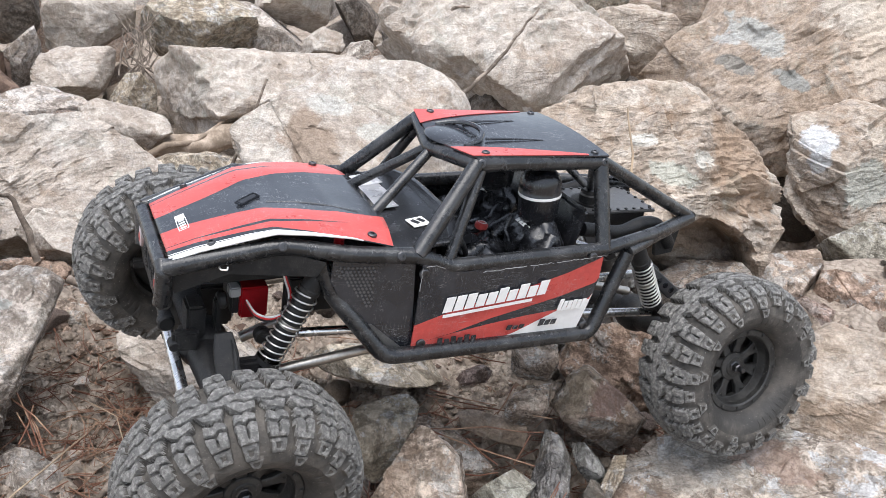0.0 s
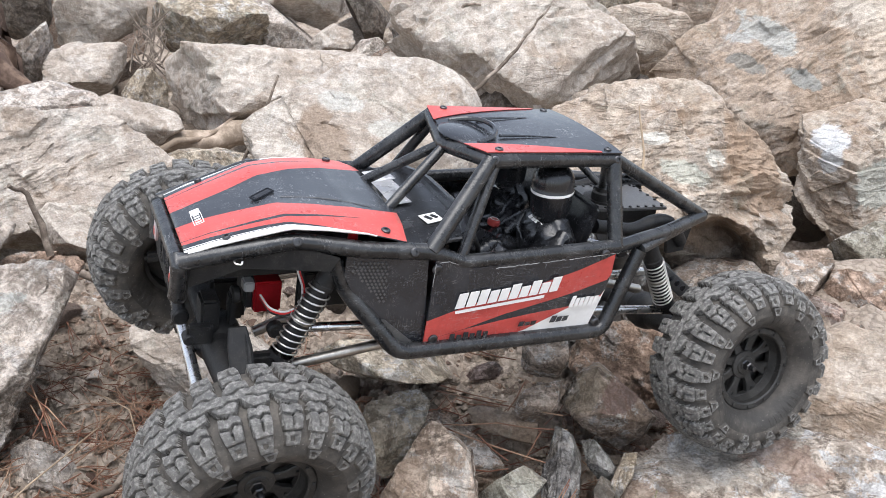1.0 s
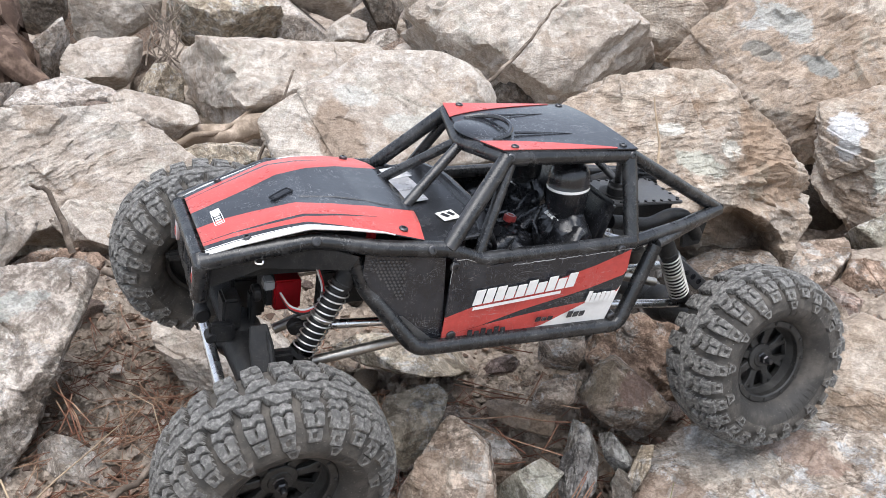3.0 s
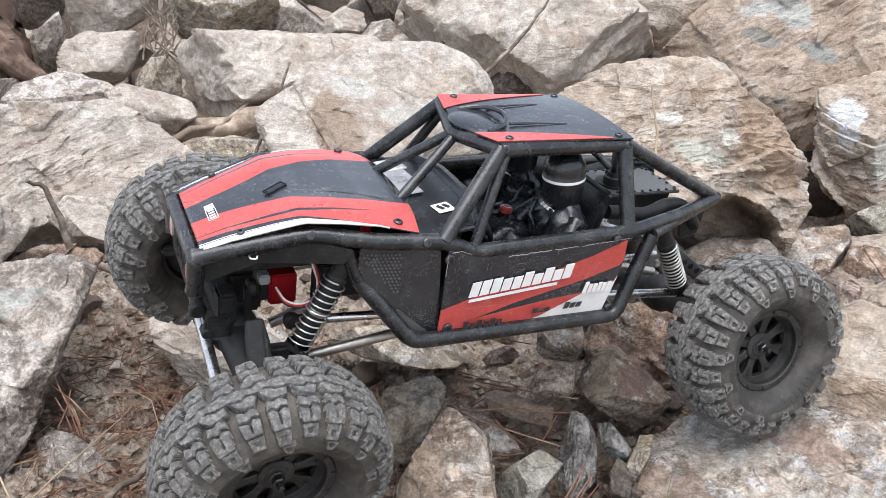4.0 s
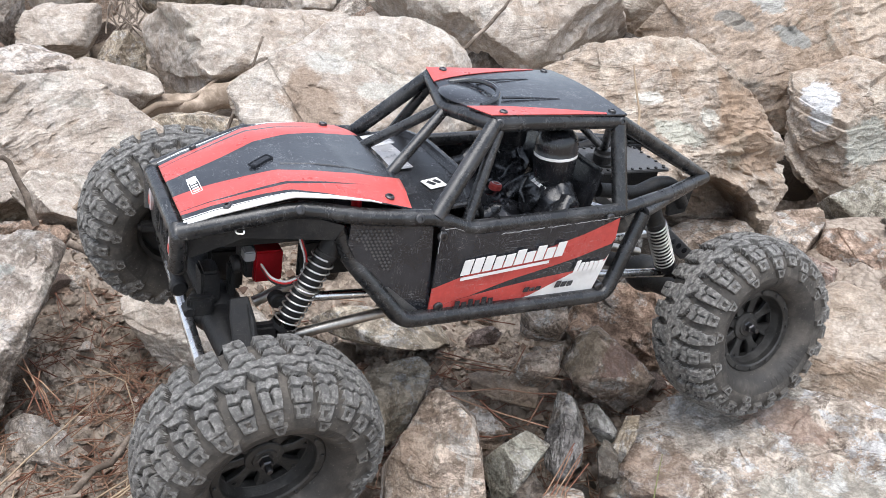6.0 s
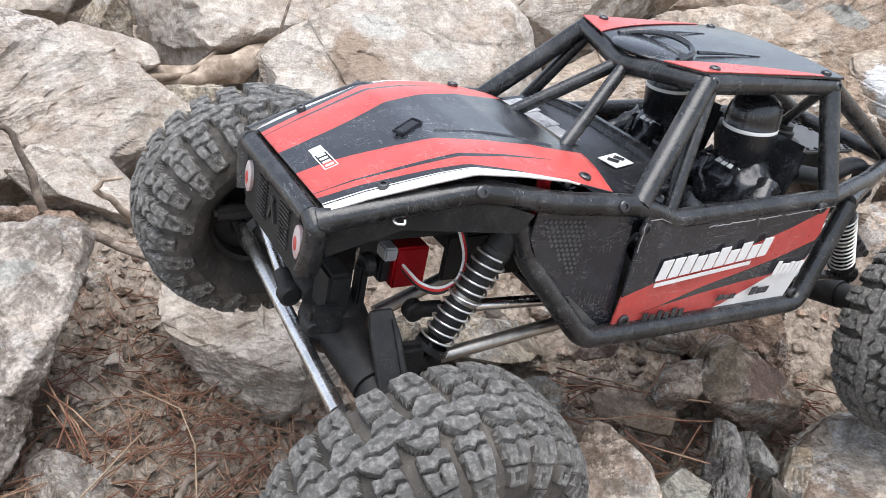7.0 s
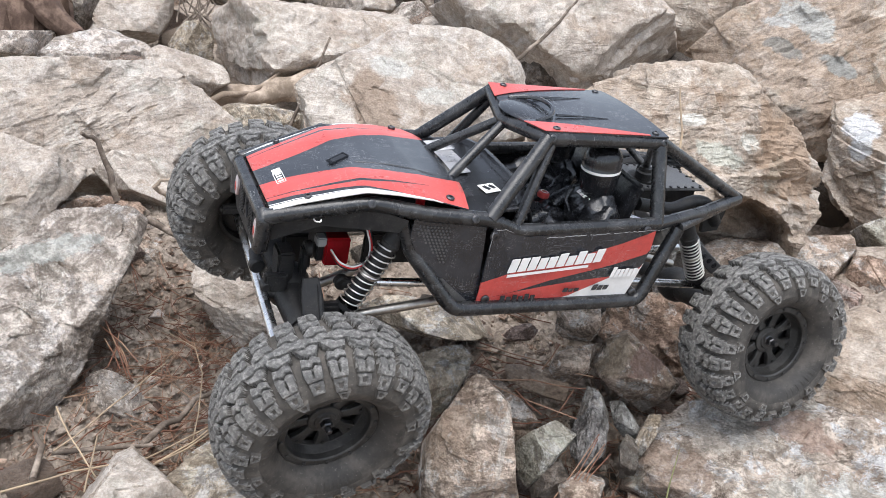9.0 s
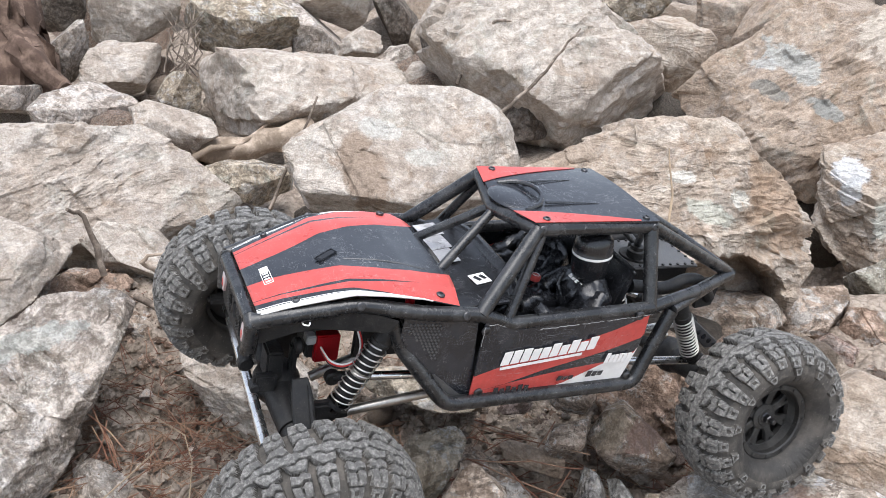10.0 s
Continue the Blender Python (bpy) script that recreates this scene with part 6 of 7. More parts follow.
# ---- two crew dolls, each one plain mesh ----
def crew(seed):
    helmet = lathe([(0.00001, -0.0185), (0.0085, -0.0185), (0.0104, -0.0172), (0.0116, -0.0140), (0.0122, -0.0080), (0.0126, -0.0020), (0.0128, -0.0006), (0.0128, 0.0012), (0.0126, 0.0014), (0.0126, 0.0055), (0.0120, 0.0092), (0.0104, 0.0126), (0.0078, 0.0148), (0.004, 0.0160), (0.00001, 0.0163)], 32)
    for f in helmet.faces:
        z = sum(v.co.z for v in f.verts) / len(f.verts)
        f.material_index = 1 if -0.0007 < z < 0.0013 else 0
    helmet.transform(Matrix.Diagonal((1.06, 0.98, 1, 1)))
    helmet.transform(Matrix.Translation((0, 0, 0.0712)) @ pose(0, 0, 0, 0, 6, 0))
    bits = []
    torso = bmesh.new()
    bmesh.ops.create_uvsphere(torso, u_segments=40, v_segments=28, radius=1)
    torso.transform(Matrix.Translation((-0.003, 0, 0.035)) @ Matrix.Diagonal((0.0160, 0.0235, 0.0225, 1)))
    bits.append(torso)
    for s in (1, -1):
        bits.append(tube([(-0.004, 0.017 * s, 0.048), (0.008, 0.024 * s, 0.036), (0.024, 0.020 * s, 0.031), (0.040, 0.010 * s, 0.038)], 0.0068, 0.010, 14, 0.62))
        bits.append(tube([(0.0, 0.010 * s, 0.024), (0.028, 0.011 * s, 0.030), (0.046, 0.010 * s, 0.020), (0.060, 0.010 * s, 0.010)], 0.0085, 0.012, 14, 0.7))
        bits.append(tube([(0.0105, 0.009 * s, 0.053), (0.0150, 0.007 * s, 0.042), (0.0125, 0.002 * s, 0.032)], 0.0016, 0.006, 8))
    body = join(*bits)
    bmesh.ops.subdivide_edges(body, edges=[e for e in body.edges if e.calc_length() > 0.004], cuts=3, use_grid_fill=True)
    for v in body.verts:            # folds of the soft suit
        v.co += Vector((noise.noise(v.co * 130 + Vector((seed, 0, 0))), noise.noise(v.co * 130 + Vector((0, seed, 9))), noise.noise(v.co * 150))) * 0.0024 + v.normal * 0.0012 * noise.noise(Vector((v.co.x * 330, v.co.y * 330, v.co.z * 160 + seed)))
    chest = blocks(4, 0.015, 0.0030, 0.1, 0.75, seed)
    chest.transform(Matrix.Translation((0.0105, -0.0045, 0.0515)) @ pose(0, 0, 0, 35, 0, 90))
    return finish("crew_doll", merged(body, helmet, chest), [VINYL, PANEL_WHITE], None, "", True, 70)


def merged(body, helmet, chest):
    for f in chest.faces:
        f.material_index = 1
    out = bmesh.new()
    for bm in (body, helmet, chest):
        me = bpy.data.meshes.new("tmp")
        bm.to_mesh(me)
        bm.free()
        out.from_mesh(me)
        bpy.data.meshes.remove(me)
    return out


for y, turn, seed in ((0.028, 0, 3), (-0.028, 0, 8)):
    doll = crew(seed)
    doll.matrix_world = CAR @ pose(-0.085, y, 0.003, 0, 0, turn)
    tagged(doll, "glossy black seated crew doll with a banded helmet", "doll", "crew of the crawler")


# ---- loose stones, needles and twigs ----
def small_stone(seed, material, fineness=3):
    rng = random.Random(seed)
    n = rng.randint(4, 6)
    edges = [(360 * i / n + rng.uniform(-18, 18), rng.uniform(0.7, 1.1)) for i in range(n)]
    return rock_mesh("stone", material, edges, rng.uniform(0.55, 0.9), [], seed + 500, fineness, 0.9)


PEBBLE_MATS = [STONE_SOILED, STONE_GREY, STONE_BROWN, STONE_SOILED, STONE_DARK, STONE_RED]
PEBBLES = [small_stone(900 + i, PEBBLE_MATS[i % 6]) for i in range(18)]
rng = random.Random(41)
for i in range(230):
    # stones fill the hollows round the car and thin out up the bank
    x, y = rng.uniform(-0.62, 0.55), rng.uniform(-0.16, 0.62)
    size = rng.choice((0.004, 0.006, 0.008, 0.010, 0.013, 0.018))
    ob = new("stone", PEBBLES[rng.randrange(18)])
    ob.matrix_world = Matrix.Translation((x, y, ground_height(x, y) + size * 0.25)) @ pose(0, 0, 0, rng.uniform(-30, 30), rng.uniform(-30, 30), rng.uniform(0, 360)) @ Matrix.Diagonal((size * rng.uniform(0.8, 1.4), size, size * rng.uniform(0.6, 0.9), 1))
    tagged(ob, "small loose broken stone on the soil", "stone", "loose stones on the soil")
for i in range(80):
    x, y = rng.uniform(-0.09, 0.12), rng.uniform(-0.07, 0.20)
    size = rng.choice((0.003, 0.004, 0.005, 0.007, 0.009))
    ob = new("stone", PEBBLES[rng.randrange(18)])
    ob.matrix_world = Matrix.Translation((x, y, ground_height(x, y) + size * 0.3)) @ pose(0, 0, 0, rng.uniform(-40, 40), rng.uniform(-40, 40), rng.uniform(0, 360)) @ Matrix.Diagonal((size * rng.uniform(0.9, 1.6), size, size * rng.uniform(0.5, 0.9), 1))
    tagged(ob, "small broken stone in the gap between rocks", "stone", "loose stones on the soil")
FILL = [small_stone(700 + i, PEBBLE_MATS[i % 5], 4) for i in range(10)]
rng = random.Random(77)
for i in range(190):
    x, y = (rng.uniform(-1.9, 2.1), rng.uniform(0.55, 3.6)) if i < 100 else (rng.uniform(-0.8, 0.8), rng.uniform(0.3, 1.6))
    size = rng.uniform(0.05, 0.11) * (1 + 0.25 * y) if i < 100 else rng.uniform(0.015, 0.045)
    ob = new("rock", FILL[rng.randrange(10)])
    ob.matrix_world = Matrix.Translation((x, y, ground_height(x, y) + size * rng.uniform(-0.45, -0.05) + (0.10 * max(0, y - 2.2)))) @ pose(0, 0, 0, rng.uniform(-40, 40), rng.uniform(-40, 40), rng.uniform(0, 360)) @ Matrix.Diagonal((size * rng.uniform(0.9, 1.4), size, size * 0.8, 1))
    tagged(ob, "weathered rock wedged among larger boulders", "rock", "rocks filling the bank")

NEEDLE = plain("dry_needle", (0.25, 0.105, 0.065), 0.7, 0, 0.4, 30, 0, 0.3, (0.34, 0.225, 0.15))
STRAW = plain("dry_straw", (0.37, 0.28, 0.19), 0.65, 0, 0.25, 40, 0, 0.3)
BARK = plain("grey_bark", (0.19, 0.15, 0.12), 0.9, 0, 0.4, 60, 0.8, 0.2, (0.34, 0.28, 0.23))
WOOD = plain("weathered_wood", (0.36, 0.28, 0.21), 0.85, 0, 0.35, 40, 0.6, 0.2, (0.48, 0.39, 0.31))
RED_WOOD = plain("rotten_wood", (0.15, 0.10, 0.078), 0.9, 0, 0.4, 30, 0.9, 0.15, (0.22, 0.155, 0.12))


def needle_litter():
    """Fallen pine needles, too many to count."""
    rng = random.Random(5)
    out = []
    for i in range(1400):
        if i < 900:
            x, y = rng.gauss(-0.27, 0.09), rng.gauss(0.05, 0.10)
        else:
            x, y = rng.uniform(-0.12, 0.16), rng.uniform(-0.08, 0.16)
        z = ground_height(x, y) + rng.uniform(0.002, 0.012)
        a, L = rng.uniform(0, math.pi), rng.uniform(0.018, 0.06)
        d = Vector((math.cos(a), math.sin(a), rng.uniform(-0.12, 0.2))) * L / 2
        c = Vector((x, y, z))
        side = Vector((-d.y, d.x, 0)).normalized() * rng.uniform(-0.004, 0.004)
        out.append(tube([c - d, c + side, c + d], rng.uniform(0.00025, 0.0005), 0, 4, None, False))
    verts, faces = [], []
    for b in out:
        b.verts.index_update()
        k = len(verts)
        verts += [v.co[:] for v in b.verts]
        faces += [[k + v.index for v in f.verts] for f in b.faces]
        b.free()
    me = bpy.data.meshes.new("pine_needles")
    me.from_pydata(verts, [], faces)
    me.materials.append(NEEDLE)
    return tagged(new("pine_needles", me), "scattered rust-brown dry pine needles", "needles", kind="stuff")


def crumb_litter():
    """Crumbs of soil, bark and grit, too many to count."""
    rng = random.Random(15)
    verts, faces, slots = [], [], []
    for i in range(16000):
        if i < 9000:
            x, y = rng.gauss(-0.28, 0.10), rng.gauss(0.06, 0.12)
        else:
            x, y = (rng.uniform(-0.12, 0.14), rng.uniform(-0.09, 0.20)) if i % 2 else (rng.uniform(-0.25, 0.35), rng.uniform(-0.12, 0.45))
        r = 0.0009 + 0.0065 * rng.random() ** 5
        z = ground_height(x, y) + r * 0.3
        k = len(verts)
        e = [rng.uniform(0.5, 1.3) * r for _ in range(6)]
        a = rng.uniform(0, 6.28)
        long = rng.uniform(0.8, 1.3)
        for n, (dx, dy, dz) in enumerate(((1, 0, 0.1), (0, 1, -0.1), (-1, 0, 0.15), (0, -1, 0), (0.1, 0, 0.9), (0, 0.1, -0.9))):
            px, py = dx * e[n] * long, dy * e[n]
            verts.append((x + px * math.cos(a) - py * math.sin(a), y + px * math.sin(a) + py * math.cos(a), z + dz * e[n]))
        for f in ((0, 1, 4), (1, 2, 4), (2, 3, 4), (3, 0, 4), (1, 0, 5), (2, 1, 5), (3, 2, 5), (0, 3, 5)):
            faces.append([k + q for q in f])
            slots.append((0, 0, 2, 0, 2, 0, 0, 1, 0, 0, 2)[i % 11])
    me = bpy.data.meshes.new("soil_crumbs")
    me.from_pydata(verts, [], faces)
    for m in (SOIL, RED_WOOD, STONE_SOILED):
        me.materials.append(m)
    me.polygons.foreach_set("material_index", slots)
    return tagged(new("soil_crumbs", me), "crumbs of soil, bark and grit", "litter", kind="stuff")


crumb_litter()
GRASS = plain("green_blade", (0.16, 0.17, 0.06), 0.6, 0, 0.3, 30)
needle_litter()


def twig(name, label, material, r, line, taper, category):
    rng = random.Random(len(line) * 7 + int(r * 1e5))
    pts = [Vector(line[0])]
    for a, b in zip(line, line[1:]):
        a, b = Vector(a), Vector(b)
        k = max(2, int((b - a).length / max(0.012, r * 4)))
        for i in range(1, k + 1):
            wob = Vector((rng.uniform(-1, 1), rng.uniform(-1, 1), rng.uniform(-1, 1))) * (r * 0.45 if i < k else 0)
            pts.append(a.lerp(b, i / k) + wob)
    bm = tube(pts, r, 0, 12 if r < 0.02 else 72, taper)
    for v in bm.verts:
        v.co += Vector((noise.noise(v.co * 60), noise.noise(v.co * 60 + Vector((9, 0, 0))), noise.noise(v.co * 60 + Vector((0, 9, 0))))) * r * 0.35
        if r > 0.02:      # rotten fibres run up the wood
            v.co += v.normal * r * (0.30 * abs(noise.noise(Vector((v.co.x * 90, v.co.y * 90, v.co.z * 12)))) + 0.18 * noise.fractal(v.co * 45, 0.8, 2.0, 4))
    return tagged(finish(name, bm, material, None, "", True, 75), label, category)


twig("driftwood", "weathered grey driftwood log with broken end", WOOD, 0.022, [(-0.505, 0.777, 0.008), (-0.464, 0.801, 0.006), (-0.416, 0.826, 0.006), (-0.366, 0.851, 0.015), (-0.330, 0.893, 0.024)], 0.8, "log")
twig("driftwood", "split root of weathered driftwood", WOOD, 0.0055, [(-0.495, 0.757, 0.002), (-0.456, 0.765, 0.022), (-0.425, 0.795, 0.019), (-0.382, 0.886, 0.041)], 0.4, "log")
twig("tree_stump", "rotten reddish brown tree stump", RED_WOOD, 0.075, [(-0.889, 1.015, 0.025), (-0.907, 1.046, 0.105), (-0.928, 1.094, 0.188), (-0.938, 1.117, 0.244)], 0.75, "stump")
twig("tree_stump", "rotten reddish brown root of a stump", RED_WOOD, 0.028, [(-0.853, 0.985, 0.117), (-0.798, 0.962, 0.084), (-0.760, 0.952, 0.059)], 0.4, "stump")
twig("twig", "dark bare twig growing between boulders", BARK, 0.0048, [(-0.063, 1.037, 0.248), (-0.066, 0.988, 0.175), (-0.070, 0.975, 0.153), (-0.088, 0.934, 0.099)], 0.7, "twig")
twig("twig", "dark forked twig between boulders", BARK, 0.0035, [(-0.070, 0.975, 0.153), (-0.052, 0.969, 0.178), (-0.027, 0.971, 0.199), (-0.001, 0.970, 0.200)], 0.5, "twig")
twig("twig", "short dark twig between boulders", BARK, 0.004, [(-0.068, 0.975, 0.156), (-0.057, 0.960, 0.125), (-0.039, 0.946, 0.108)], 0.6, "twig")
twig("twig", "thin dark twig leaning on a boulder", BARK, 0.0032, [(-0.026, 0.728, 0.099), (-0.006, 0.741, 0.112), (0.027, 0.765, 0.140), (0.060, 0.799, 0.174), (0.095, 0.831, 0.211)], 0.45, "twig")
twig("twig", "pale dry stalk beside the boulder", BARK, 0.0022, [(-0.297, 0.456, 0.042), (-0.276, 0.502, 0.100), (-0.262, 0.524, 0.132), (-0.253, 0.543, 0.158)], 0.6, "twig")
twig("twig", "dry brown twig with a broken tip", BARK, 0.0032, [(-0.401, 0.235, 0.053), (-0.407, 0.242, 0.079), (-0.416, 0.246, 0.100), (-0.422, 0.247, 0.110), (-0.426, 0.235, 0.118)], 0.55, "twig")
twig("twig", "pale curled dry twig", WOOD, 0.0028, [(-0.340, 0.235, 0.048), (-0.350, 0.227, 0.066), (-0.357, 0.217, 0.077), (-0.352, 0.221, 0.082), (-0.340, 0.226, 0.082)], 0.4, "twig")
twig("twig", "grey stick lying under the wheel", BARK, 0.0035, [(-0.357, 0.196, 0.054), (-0.336, 0.190, 0.046), (-0.312, 0.184, 0.039)], 0.7, "twig")
twig("stalk", "long straw coloured dry stalk", STRAW, 0.0007, [(-0.335, -0.047, -0.011), (-0.325, -0.038, -0.006), (-0.307, 0.004, 0.000), (-0.289, 0.042, 0.006)], 0.6, "stalk")
twig("stalk", "long straw coloured dry stalk", STRAW, 0.00078, [(-0.345, -0.099, -0.003), (-0.310, -0.071, -0.006), (-0.275, -0.041, -0.016), (-0.242, -0.005, -0.013)], 0.6, "stalk")
twig("stalk", "bent straw coloured dry stalk", STRAW, 0.0005, [(-0.252, -0.021, -0.020), (-0.255, 0.005, -0.011), (-0.260, 0.033, 0.004), (-0.271, 0.053, 0.013), (-0.296, 0.069, 0.014)], 0.6, "stalk")
twig("stalk", "long straw coloured dry stalk", STRAW, 0.0007, [(-0.342, -0.023, 0.007), (-0.327, -0.038, -0.006), (-0.301, -0.062, -0.017)], 0.6, "stalk")
twig("stalk", "pale dry stick on the soil", BARK, 0.0019, [(-0.340, -0.041, -0.017), (-0.310, -0.032, -0.018), (-0.278, -0.024, -0.019)], 0.7, "stalk")
twig("pine_needle", "rust brown dry pine needle", NEEDLE, 0.00055, [(-0.344, 0.066, 0.024), (-0.328, 0.047, 0.011), (-0.316, 0.031, -0.002)], 0.8, "needle")
twig("pine_needle", "rust brown dry pine needle", NEEDLE, 0.00055, [(-0.342, 0.064, 0.019), (-0.325, 0.046, 0.008), (-0.313, 0.031, -0.004)], 0.8, "needle")
twig("pine_needle", "rust brown dry pine needle", NEEDLE, 0.00055, [(-0.337, 0.061, 0.011), (-0.324, 0.047, 0.008), (-0.316, 0.035, 0.004)], 0.8, "needle")
twig("pine_needle", "rust brown dry pine needle", NEEDLE, 0.00055, [(-0.343, 0.059, 0.012), (-0.330, 0.044, 0.008), (-0.321, 0.032, 0.003)], 0.8, "needle")
twig("pine_needle", "rust brown dry pine needle", NEEDLE, 0.00055, [(-0.347, 0.063, 0.021), (-0.326, 0.050, 0.015), (-0.310, 0.039, 0.006)], 0.8, "needle")
twig("pine_needle", "rust brown dry pine needle", NEEDLE, 0.00055, [(-0.334, 0.065, 0.014), (-0.329, 0.046, 0.011), (-0.329, 0.030, 0.006)], 0.8, "needle")
twig("pine_needle", "rust brown dry pine needle", NEEDLE, 0.00055, [(-0.059, 0.091, 0.007), (-0.013, 0.081, 0.002), (0.032, 0.070, 0.000)], 0.8, "needle")
twig("pine_needle", "rust brown dry pine needle", NEEDLE, 0.00055, [(-0.056, 0.097, 0.008), (-0.031, 0.090, 0.004), (-0.007, 0.083, 0.003)], 0.8, "needle")
twig("pine_needle", "rust brown dry pine needle", NEEDLE, 0.00055, [(-0.063, 0.049, 0.006), (-0.039, 0.045, 0.008), (-0.016, 0.042, 0.012)], 0.8, "needle")
twig("pine_needle", "rust brown dry pine needle", NEEDLE, 0.00055, [(-0.017, 0.056, 0.003), (0.008, 0.049, 0.003), (0.032, 0.043, 0.006)], 0.8, "needle")
twig("pine_needle", "rust brown dry pine needle", NEEDLE, 0.00055, [(-0.062, 0.045, 0.010), (-0.023, 0.033, 0.001), (0.015, 0.021, -0.005)], 0.8, "needle")
twig("pine_needle", "rust brown dry pine needle", NEEDLE, 0.00055, [(-0.030, 0.036, 0.007), (-0.020, 0.027, 0.001), (-0.010, 0.020, -0.003)], 0.8, "needle")
twig("pine_needle", "rust brown dry pine needle", NEEDLE, 0.00055, [(0.002, 0.032, -0.011), (0.007, 0.034, -0.002), (0.013, 0.037, 0.009)], 0.8, "needle")
twig("pine_needle", "rust brown dry pine needle", NEEDLE, 0.00055, [(-0.007, 0.076, -0.000), (-0.001, 0.078, 0.009), (0.005, 0.081, 0.021)], 0.8, "needle")
twig("pine_needle", "rust brown dry pine needle", NEEDLE, 0.00055, [(-0.037, 0.023, -0.012), (-0.023, 0.019, -0.011), (-0.010, 0.017, -0.007)], 0.8, "needle")
twig("pine_needle", "rust brown dry pine needle", NEEDLE, 0.00055, [(-0.028, 0.135, 0.017), (-0.013, 0.129, 0.015), (0.002, 0.124, 0.015)], 0.8, "needle")
twig("pine_needle", "rust brown dry pine needle", NEEDLE, 0.00055, [(-0.042, 0.145, 0.013), (-0.030, 0.140, 0.011), (-0.018, 0.135, 0.011)], 0.8, "needle")
twig("pine_needle", "rust brown dry pine needle", NEEDLE, 0.0005, [(-0.009, -0.043, -0.035), (0.010, -0.024, -0.016), (0.028, -0.002, 0.000)], 0.7, "needle")
twig("pine_needle", "rust brown dry pine needle", NEEDLE, 0.0005, [(-0.003, -0.043, -0.034), (0.013, -0.025, -0.017), (0.027, -0.004, -0.003)], 0.7, "needle")
twig("pine_needle", "rust brown dry pine needle", NEEDLE, 0.0005, [(0.002, -0.043, -0.034), (0.015, -0.026, -0.017), (0.032, -0.006, -0.005)], 0.7, "needle")
twig("pine_needle", "rust brown dry pine needle", NEEDLE, 0.0005, [(0.007, -0.044, -0.033), (0.018, -0.026, -0.018), (0.031, -0.008, -0.008)], 0.7, "needle")
twig("pine_needle", "rust brown dry pine needle", NEEDLE, 0.0005, [(0.012, -0.044, -0.032), (0.020, -0.027, -0.018), (0.036, -0.011, -0.009)], 0.7, "needle")
twig("stalk", "thin tan grass stem by the boulder", STRAW, 0.0013, [(0.126, 0.296, 0.100), (0.131, 0.316, 0.128), (0.130, 0.334, 0.148), (0.130, 0.349, 0.165)], 0.6, "stalk")
twig("stalk", "thin green grass blade", GRASS, 0.0006, [(0.062, -0.064, -0.001), (0.067, -0.051, 0.009), (0.074, -0.034, 0.016)], 0.3, "stalk")
twig("dry_root", "tangled grey brown dry root", BARK, 0.0017, [(-0.632, 1.076, 0.071), (-0.627, 1.096, 0.115), (-0.622, 1.121, 0.121), (-0.599, 1.143, 0.147)], 0.4, "root")
twig("dry_root", "tangled grey brown dry root", BARK, 0.0017, [(-0.608, 1.083, 0.067), (-0.627, 1.096, 0.114), (-0.631, 1.118, 0.121), (-0.598, 1.143, 0.145)], 0.4, "root")
twig("dry_root", "tangled grey brown dry root", BARK, 0.0017, [(-0.605, 1.084, 0.068), (-0.584, 1.107, 0.094), (-0.578, 1.136, 0.122), (-0.625, 1.135, 0.154)], 0.4, "root")
twig("dry_root", "tangled grey brown dry root", BARK, 0.0017, [(-0.592, 1.088, 0.063), (-0.596, 1.107, 0.114), (-0.579, 1.135, 0.122), (-0.599, 1.146, 0.166)], 0.4, "root")
twig("dry_root", "tangled grey brown dry root", BARK, 0.0017, [(-0.579, 1.096, 0.084), (-0.569, 1.113, 0.101), (-0.595, 1.131, 0.131), (-0.597, 1.147, 0.172)], 0.4, "root")
twig("dry_root", "tangled grey brown dry root", BARK, 0.0017, [(-0.589, 1.088, 0.059), (-0.630, 1.092, 0.098), (-0.625, 1.122, 0.133), (-0.618, 1.139, 0.164)], 0.4, "root")
twig("dry_root", "tangled grey brown dry root", BARK, 0.0017, [(-0.597, 1.088, 0.070), (-0.597, 1.104, 0.098), (-0.598, 1.132, 0.138), (-0.572, 1.154, 0.165)], 0.4, "root")
twig("dry_root", "tangled grey brown dry root", BARK, 0.0017, [(-0.574, 1.093, 0.060), (-0.620, 1.098, 0.110), (-0.592, 1.133, 0.130), (-0.624, 1.138, 0.165)], 0.4, "root")
twig("dry_root", "tangled grey brown dry root", BARK, 0.0017, [(-0.614, 1.080, 0.060), (-0.605, 1.100, 0.090), (-0.597, 1.130, 0.127), (-0.589, 1.151, 0.177)], 0.4, "root")
twig("dry_root", "tangled grey brown dry root", BARK, 0.0017, [(-0.580, 1.095, 0.081), (-0.614, 1.096, 0.088), (-0.609, 1.126, 0.124), (-0.630, 1.136, 0.171)], 0.4, "root")
twig("dry_root", "tangled grey brown dry root", BARK, 0.0017, [(-0.622, 1.079, 0.070), (-0.581, 1.111, 0.106), (-0.632, 1.122, 0.148), (-0.634, 1.132, 0.147)], 0.4, "root")
twig("dry_root", "tangled grey brown dry root", BARK, 0.0017, [(-0.616, 1.079, 0.061), (-0.583, 1.109, 0.104), (-0.625, 1.124, 0.148), (-0.643, 1.132, 0.172)], 0.4, "root")
twig("dry_root", "tangled grey brown dry root", BARK, 0.0017, [(-0.613, 1.080, 0.060), (-0.595, 1.107, 0.109), (-0.575, 1.140, 0.145), (-0.600, 1.143, 0.147)], 0.4, "root")
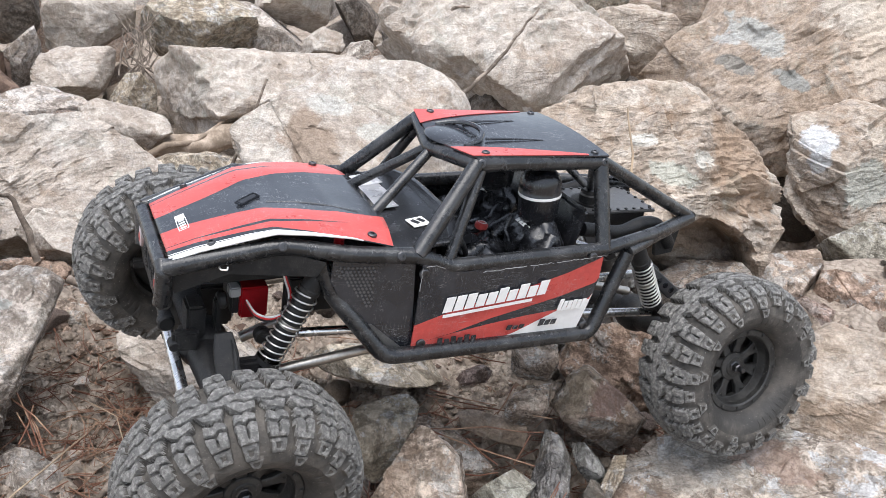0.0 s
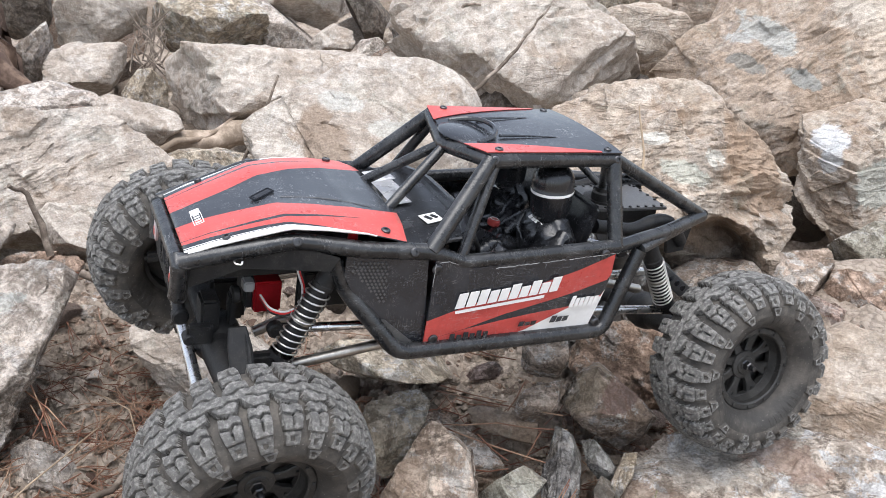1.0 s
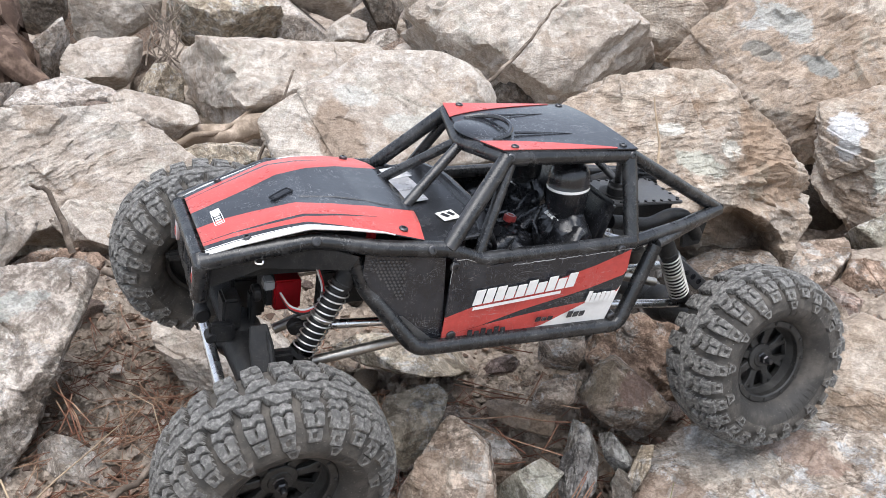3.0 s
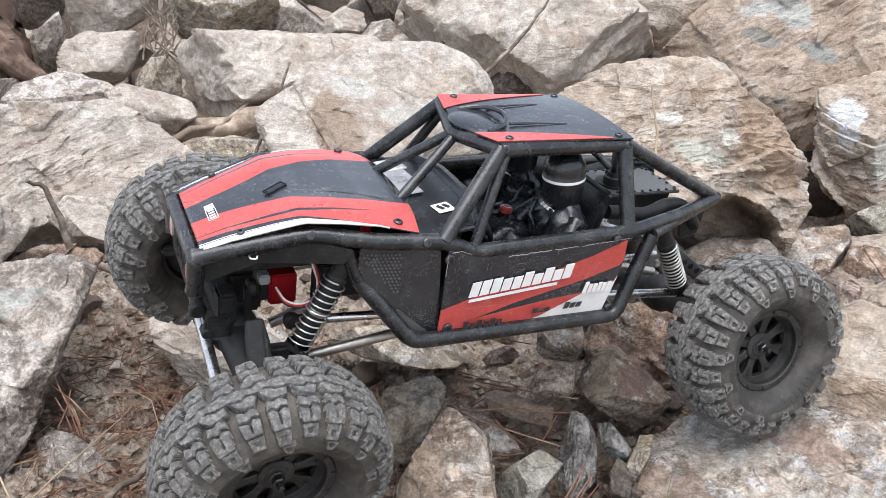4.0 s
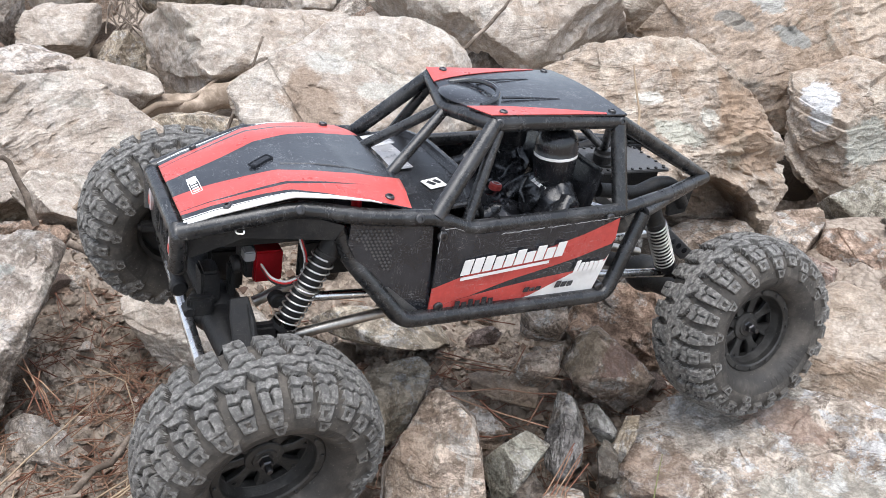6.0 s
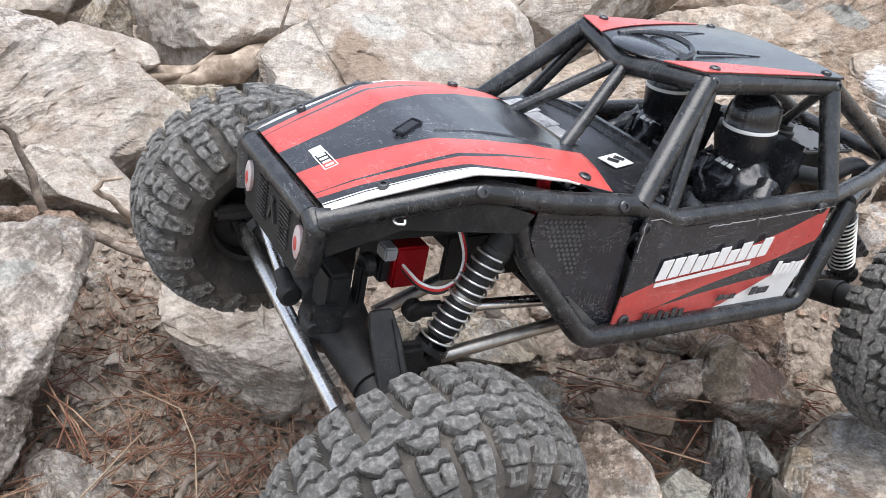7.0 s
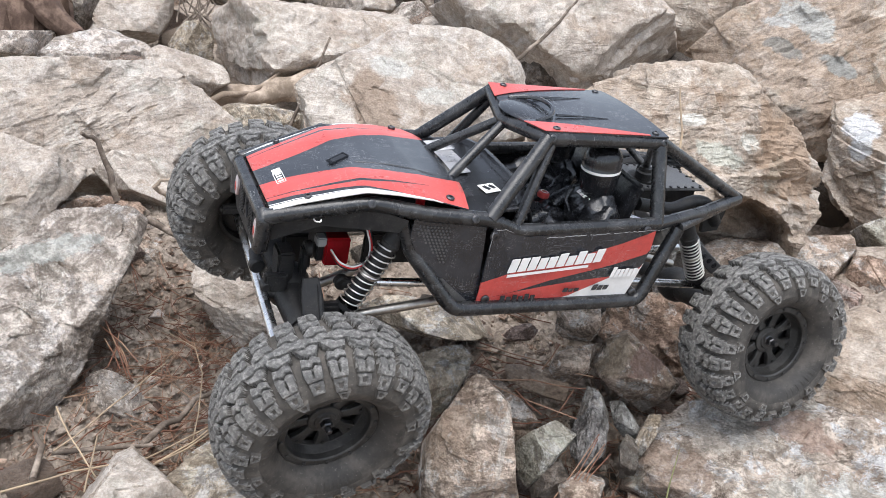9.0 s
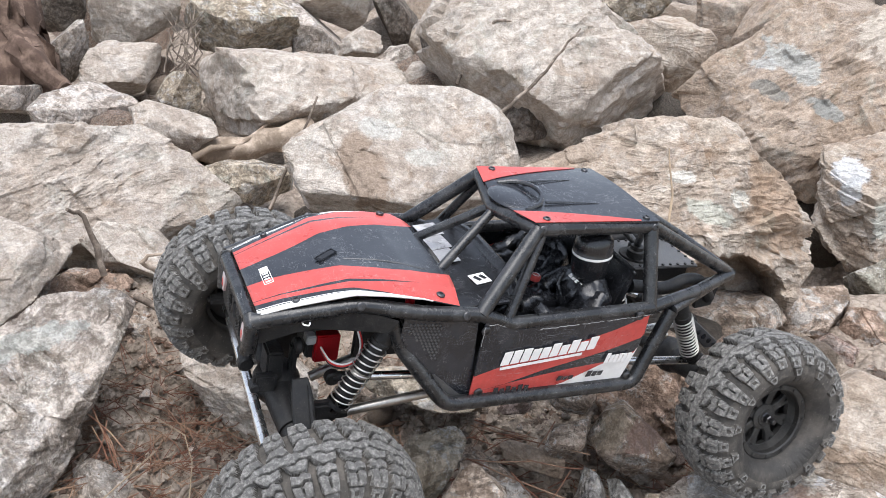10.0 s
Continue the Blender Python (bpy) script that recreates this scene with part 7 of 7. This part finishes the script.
twig("dry_root", "tangled grey brown dry root", BARK, 0.0017, [(-0.574, 1.095, 0.072), (-0.617, 1.098, 0.105), (-0.632, 1.120, 0.137), (-0.630, 1.132, 0.142)], 0.4, "root")
twig("dry_root", "tangled grey brown dry root", BARK, 0.0017, [(-0.587, 1.089, 0.059), (-0.600, 1.105, 0.109), (-0.608, 1.129, 0.142), (-0.570, 1.156, 0.172)], 0.4, "root")
twig("dry_root", "tangled grey brown dry root", BARK, 0.0017, [(-0.591, 1.090, 0.075), (-0.595, 1.106, 0.105), (-0.605, 1.128, 0.129), (-0.607, 1.141, 0.148)], 0.4, "root")
twig("dry_root", "tangled grey brown dry root", BARK, 0.0017, [(-0.623, 1.078, 0.065), (-0.584, 1.106, 0.089), (-0.586, 1.136, 0.139), (-0.599, 1.143, 0.146)], 0.4, "root")
twig("dry_root", "tangled grey brown dry root", BARK, 0.0017, [(-0.575, 1.095, 0.073), (-0.589, 1.106, 0.096), (-0.613, 1.124, 0.121), (-0.571, 1.156, 0.175)], 0.4, "root")
twig("dry_root", "crooked grey brown root lying on the soil", BARK, 0.0026, [(-0.287, -0.023, -0.021), (-0.278, -0.003, -0.017), (-0.270, 0.006, -0.019), (-0.264, 0.026, -0.013), (-0.252, 0.041, -0.015)], 0.6, "root")
twig("twig", "grey brown stick beside the slab", BARK, 0.0024, [(-0.334, -0.076, -0.011), (-0.339, -0.051, -0.004), (-0.347, -0.044, 0.001)], 0.6, "twig")
twig("stalk", "straw coloured dry stalk", STRAW, 0.0008, [(-0.276, -0.051, -0.019), (-0.254, -0.027, -0.018), (-0.237, -0.004, -0.014)], 0.6, "stalk")
twig("stalk", "straw coloured dry stalk", STRAW, 0.0008, [(-0.273, -0.044, -0.021), (-0.252, -0.019, -0.018), (-0.238, 0.002, -0.014)], 0.6, "stalk")
twig("stalk", "short upright dry stalk", STRAW, 0.0007, [(-0.300, -0.080, -0.014), (-0.301, -0.065, -0.004), (-0.304, -0.046, 0.004)], 0.6, "stalk")
rock("rock", "soil-stained rock wedged beneath the flat slab", STONE_SOILED, (-0.440, 0.262, 0.016), (25, -22), 0.05, 67, 6,
     [(-160, 0.040), (-95, 0.030), (-40, 0.034), (20, 0.045), (80, 0.026), (120, 0.028)],
     [(85, 45, 0.7), (-60, 40, 0.85)], rough=1.3)
rock("rock", "small brown rock wedged beneath the flat slab", STONE_PIT, (-0.385, 0.225, 0.006), (22, -24), 0.03, 68, 6,
     [(-150, 0.022), (-85, 0.018), (-20, 0.026), (60, 0.016), (125, 0.019)],
     [(80, 50, 0.7)], rough=1.2)
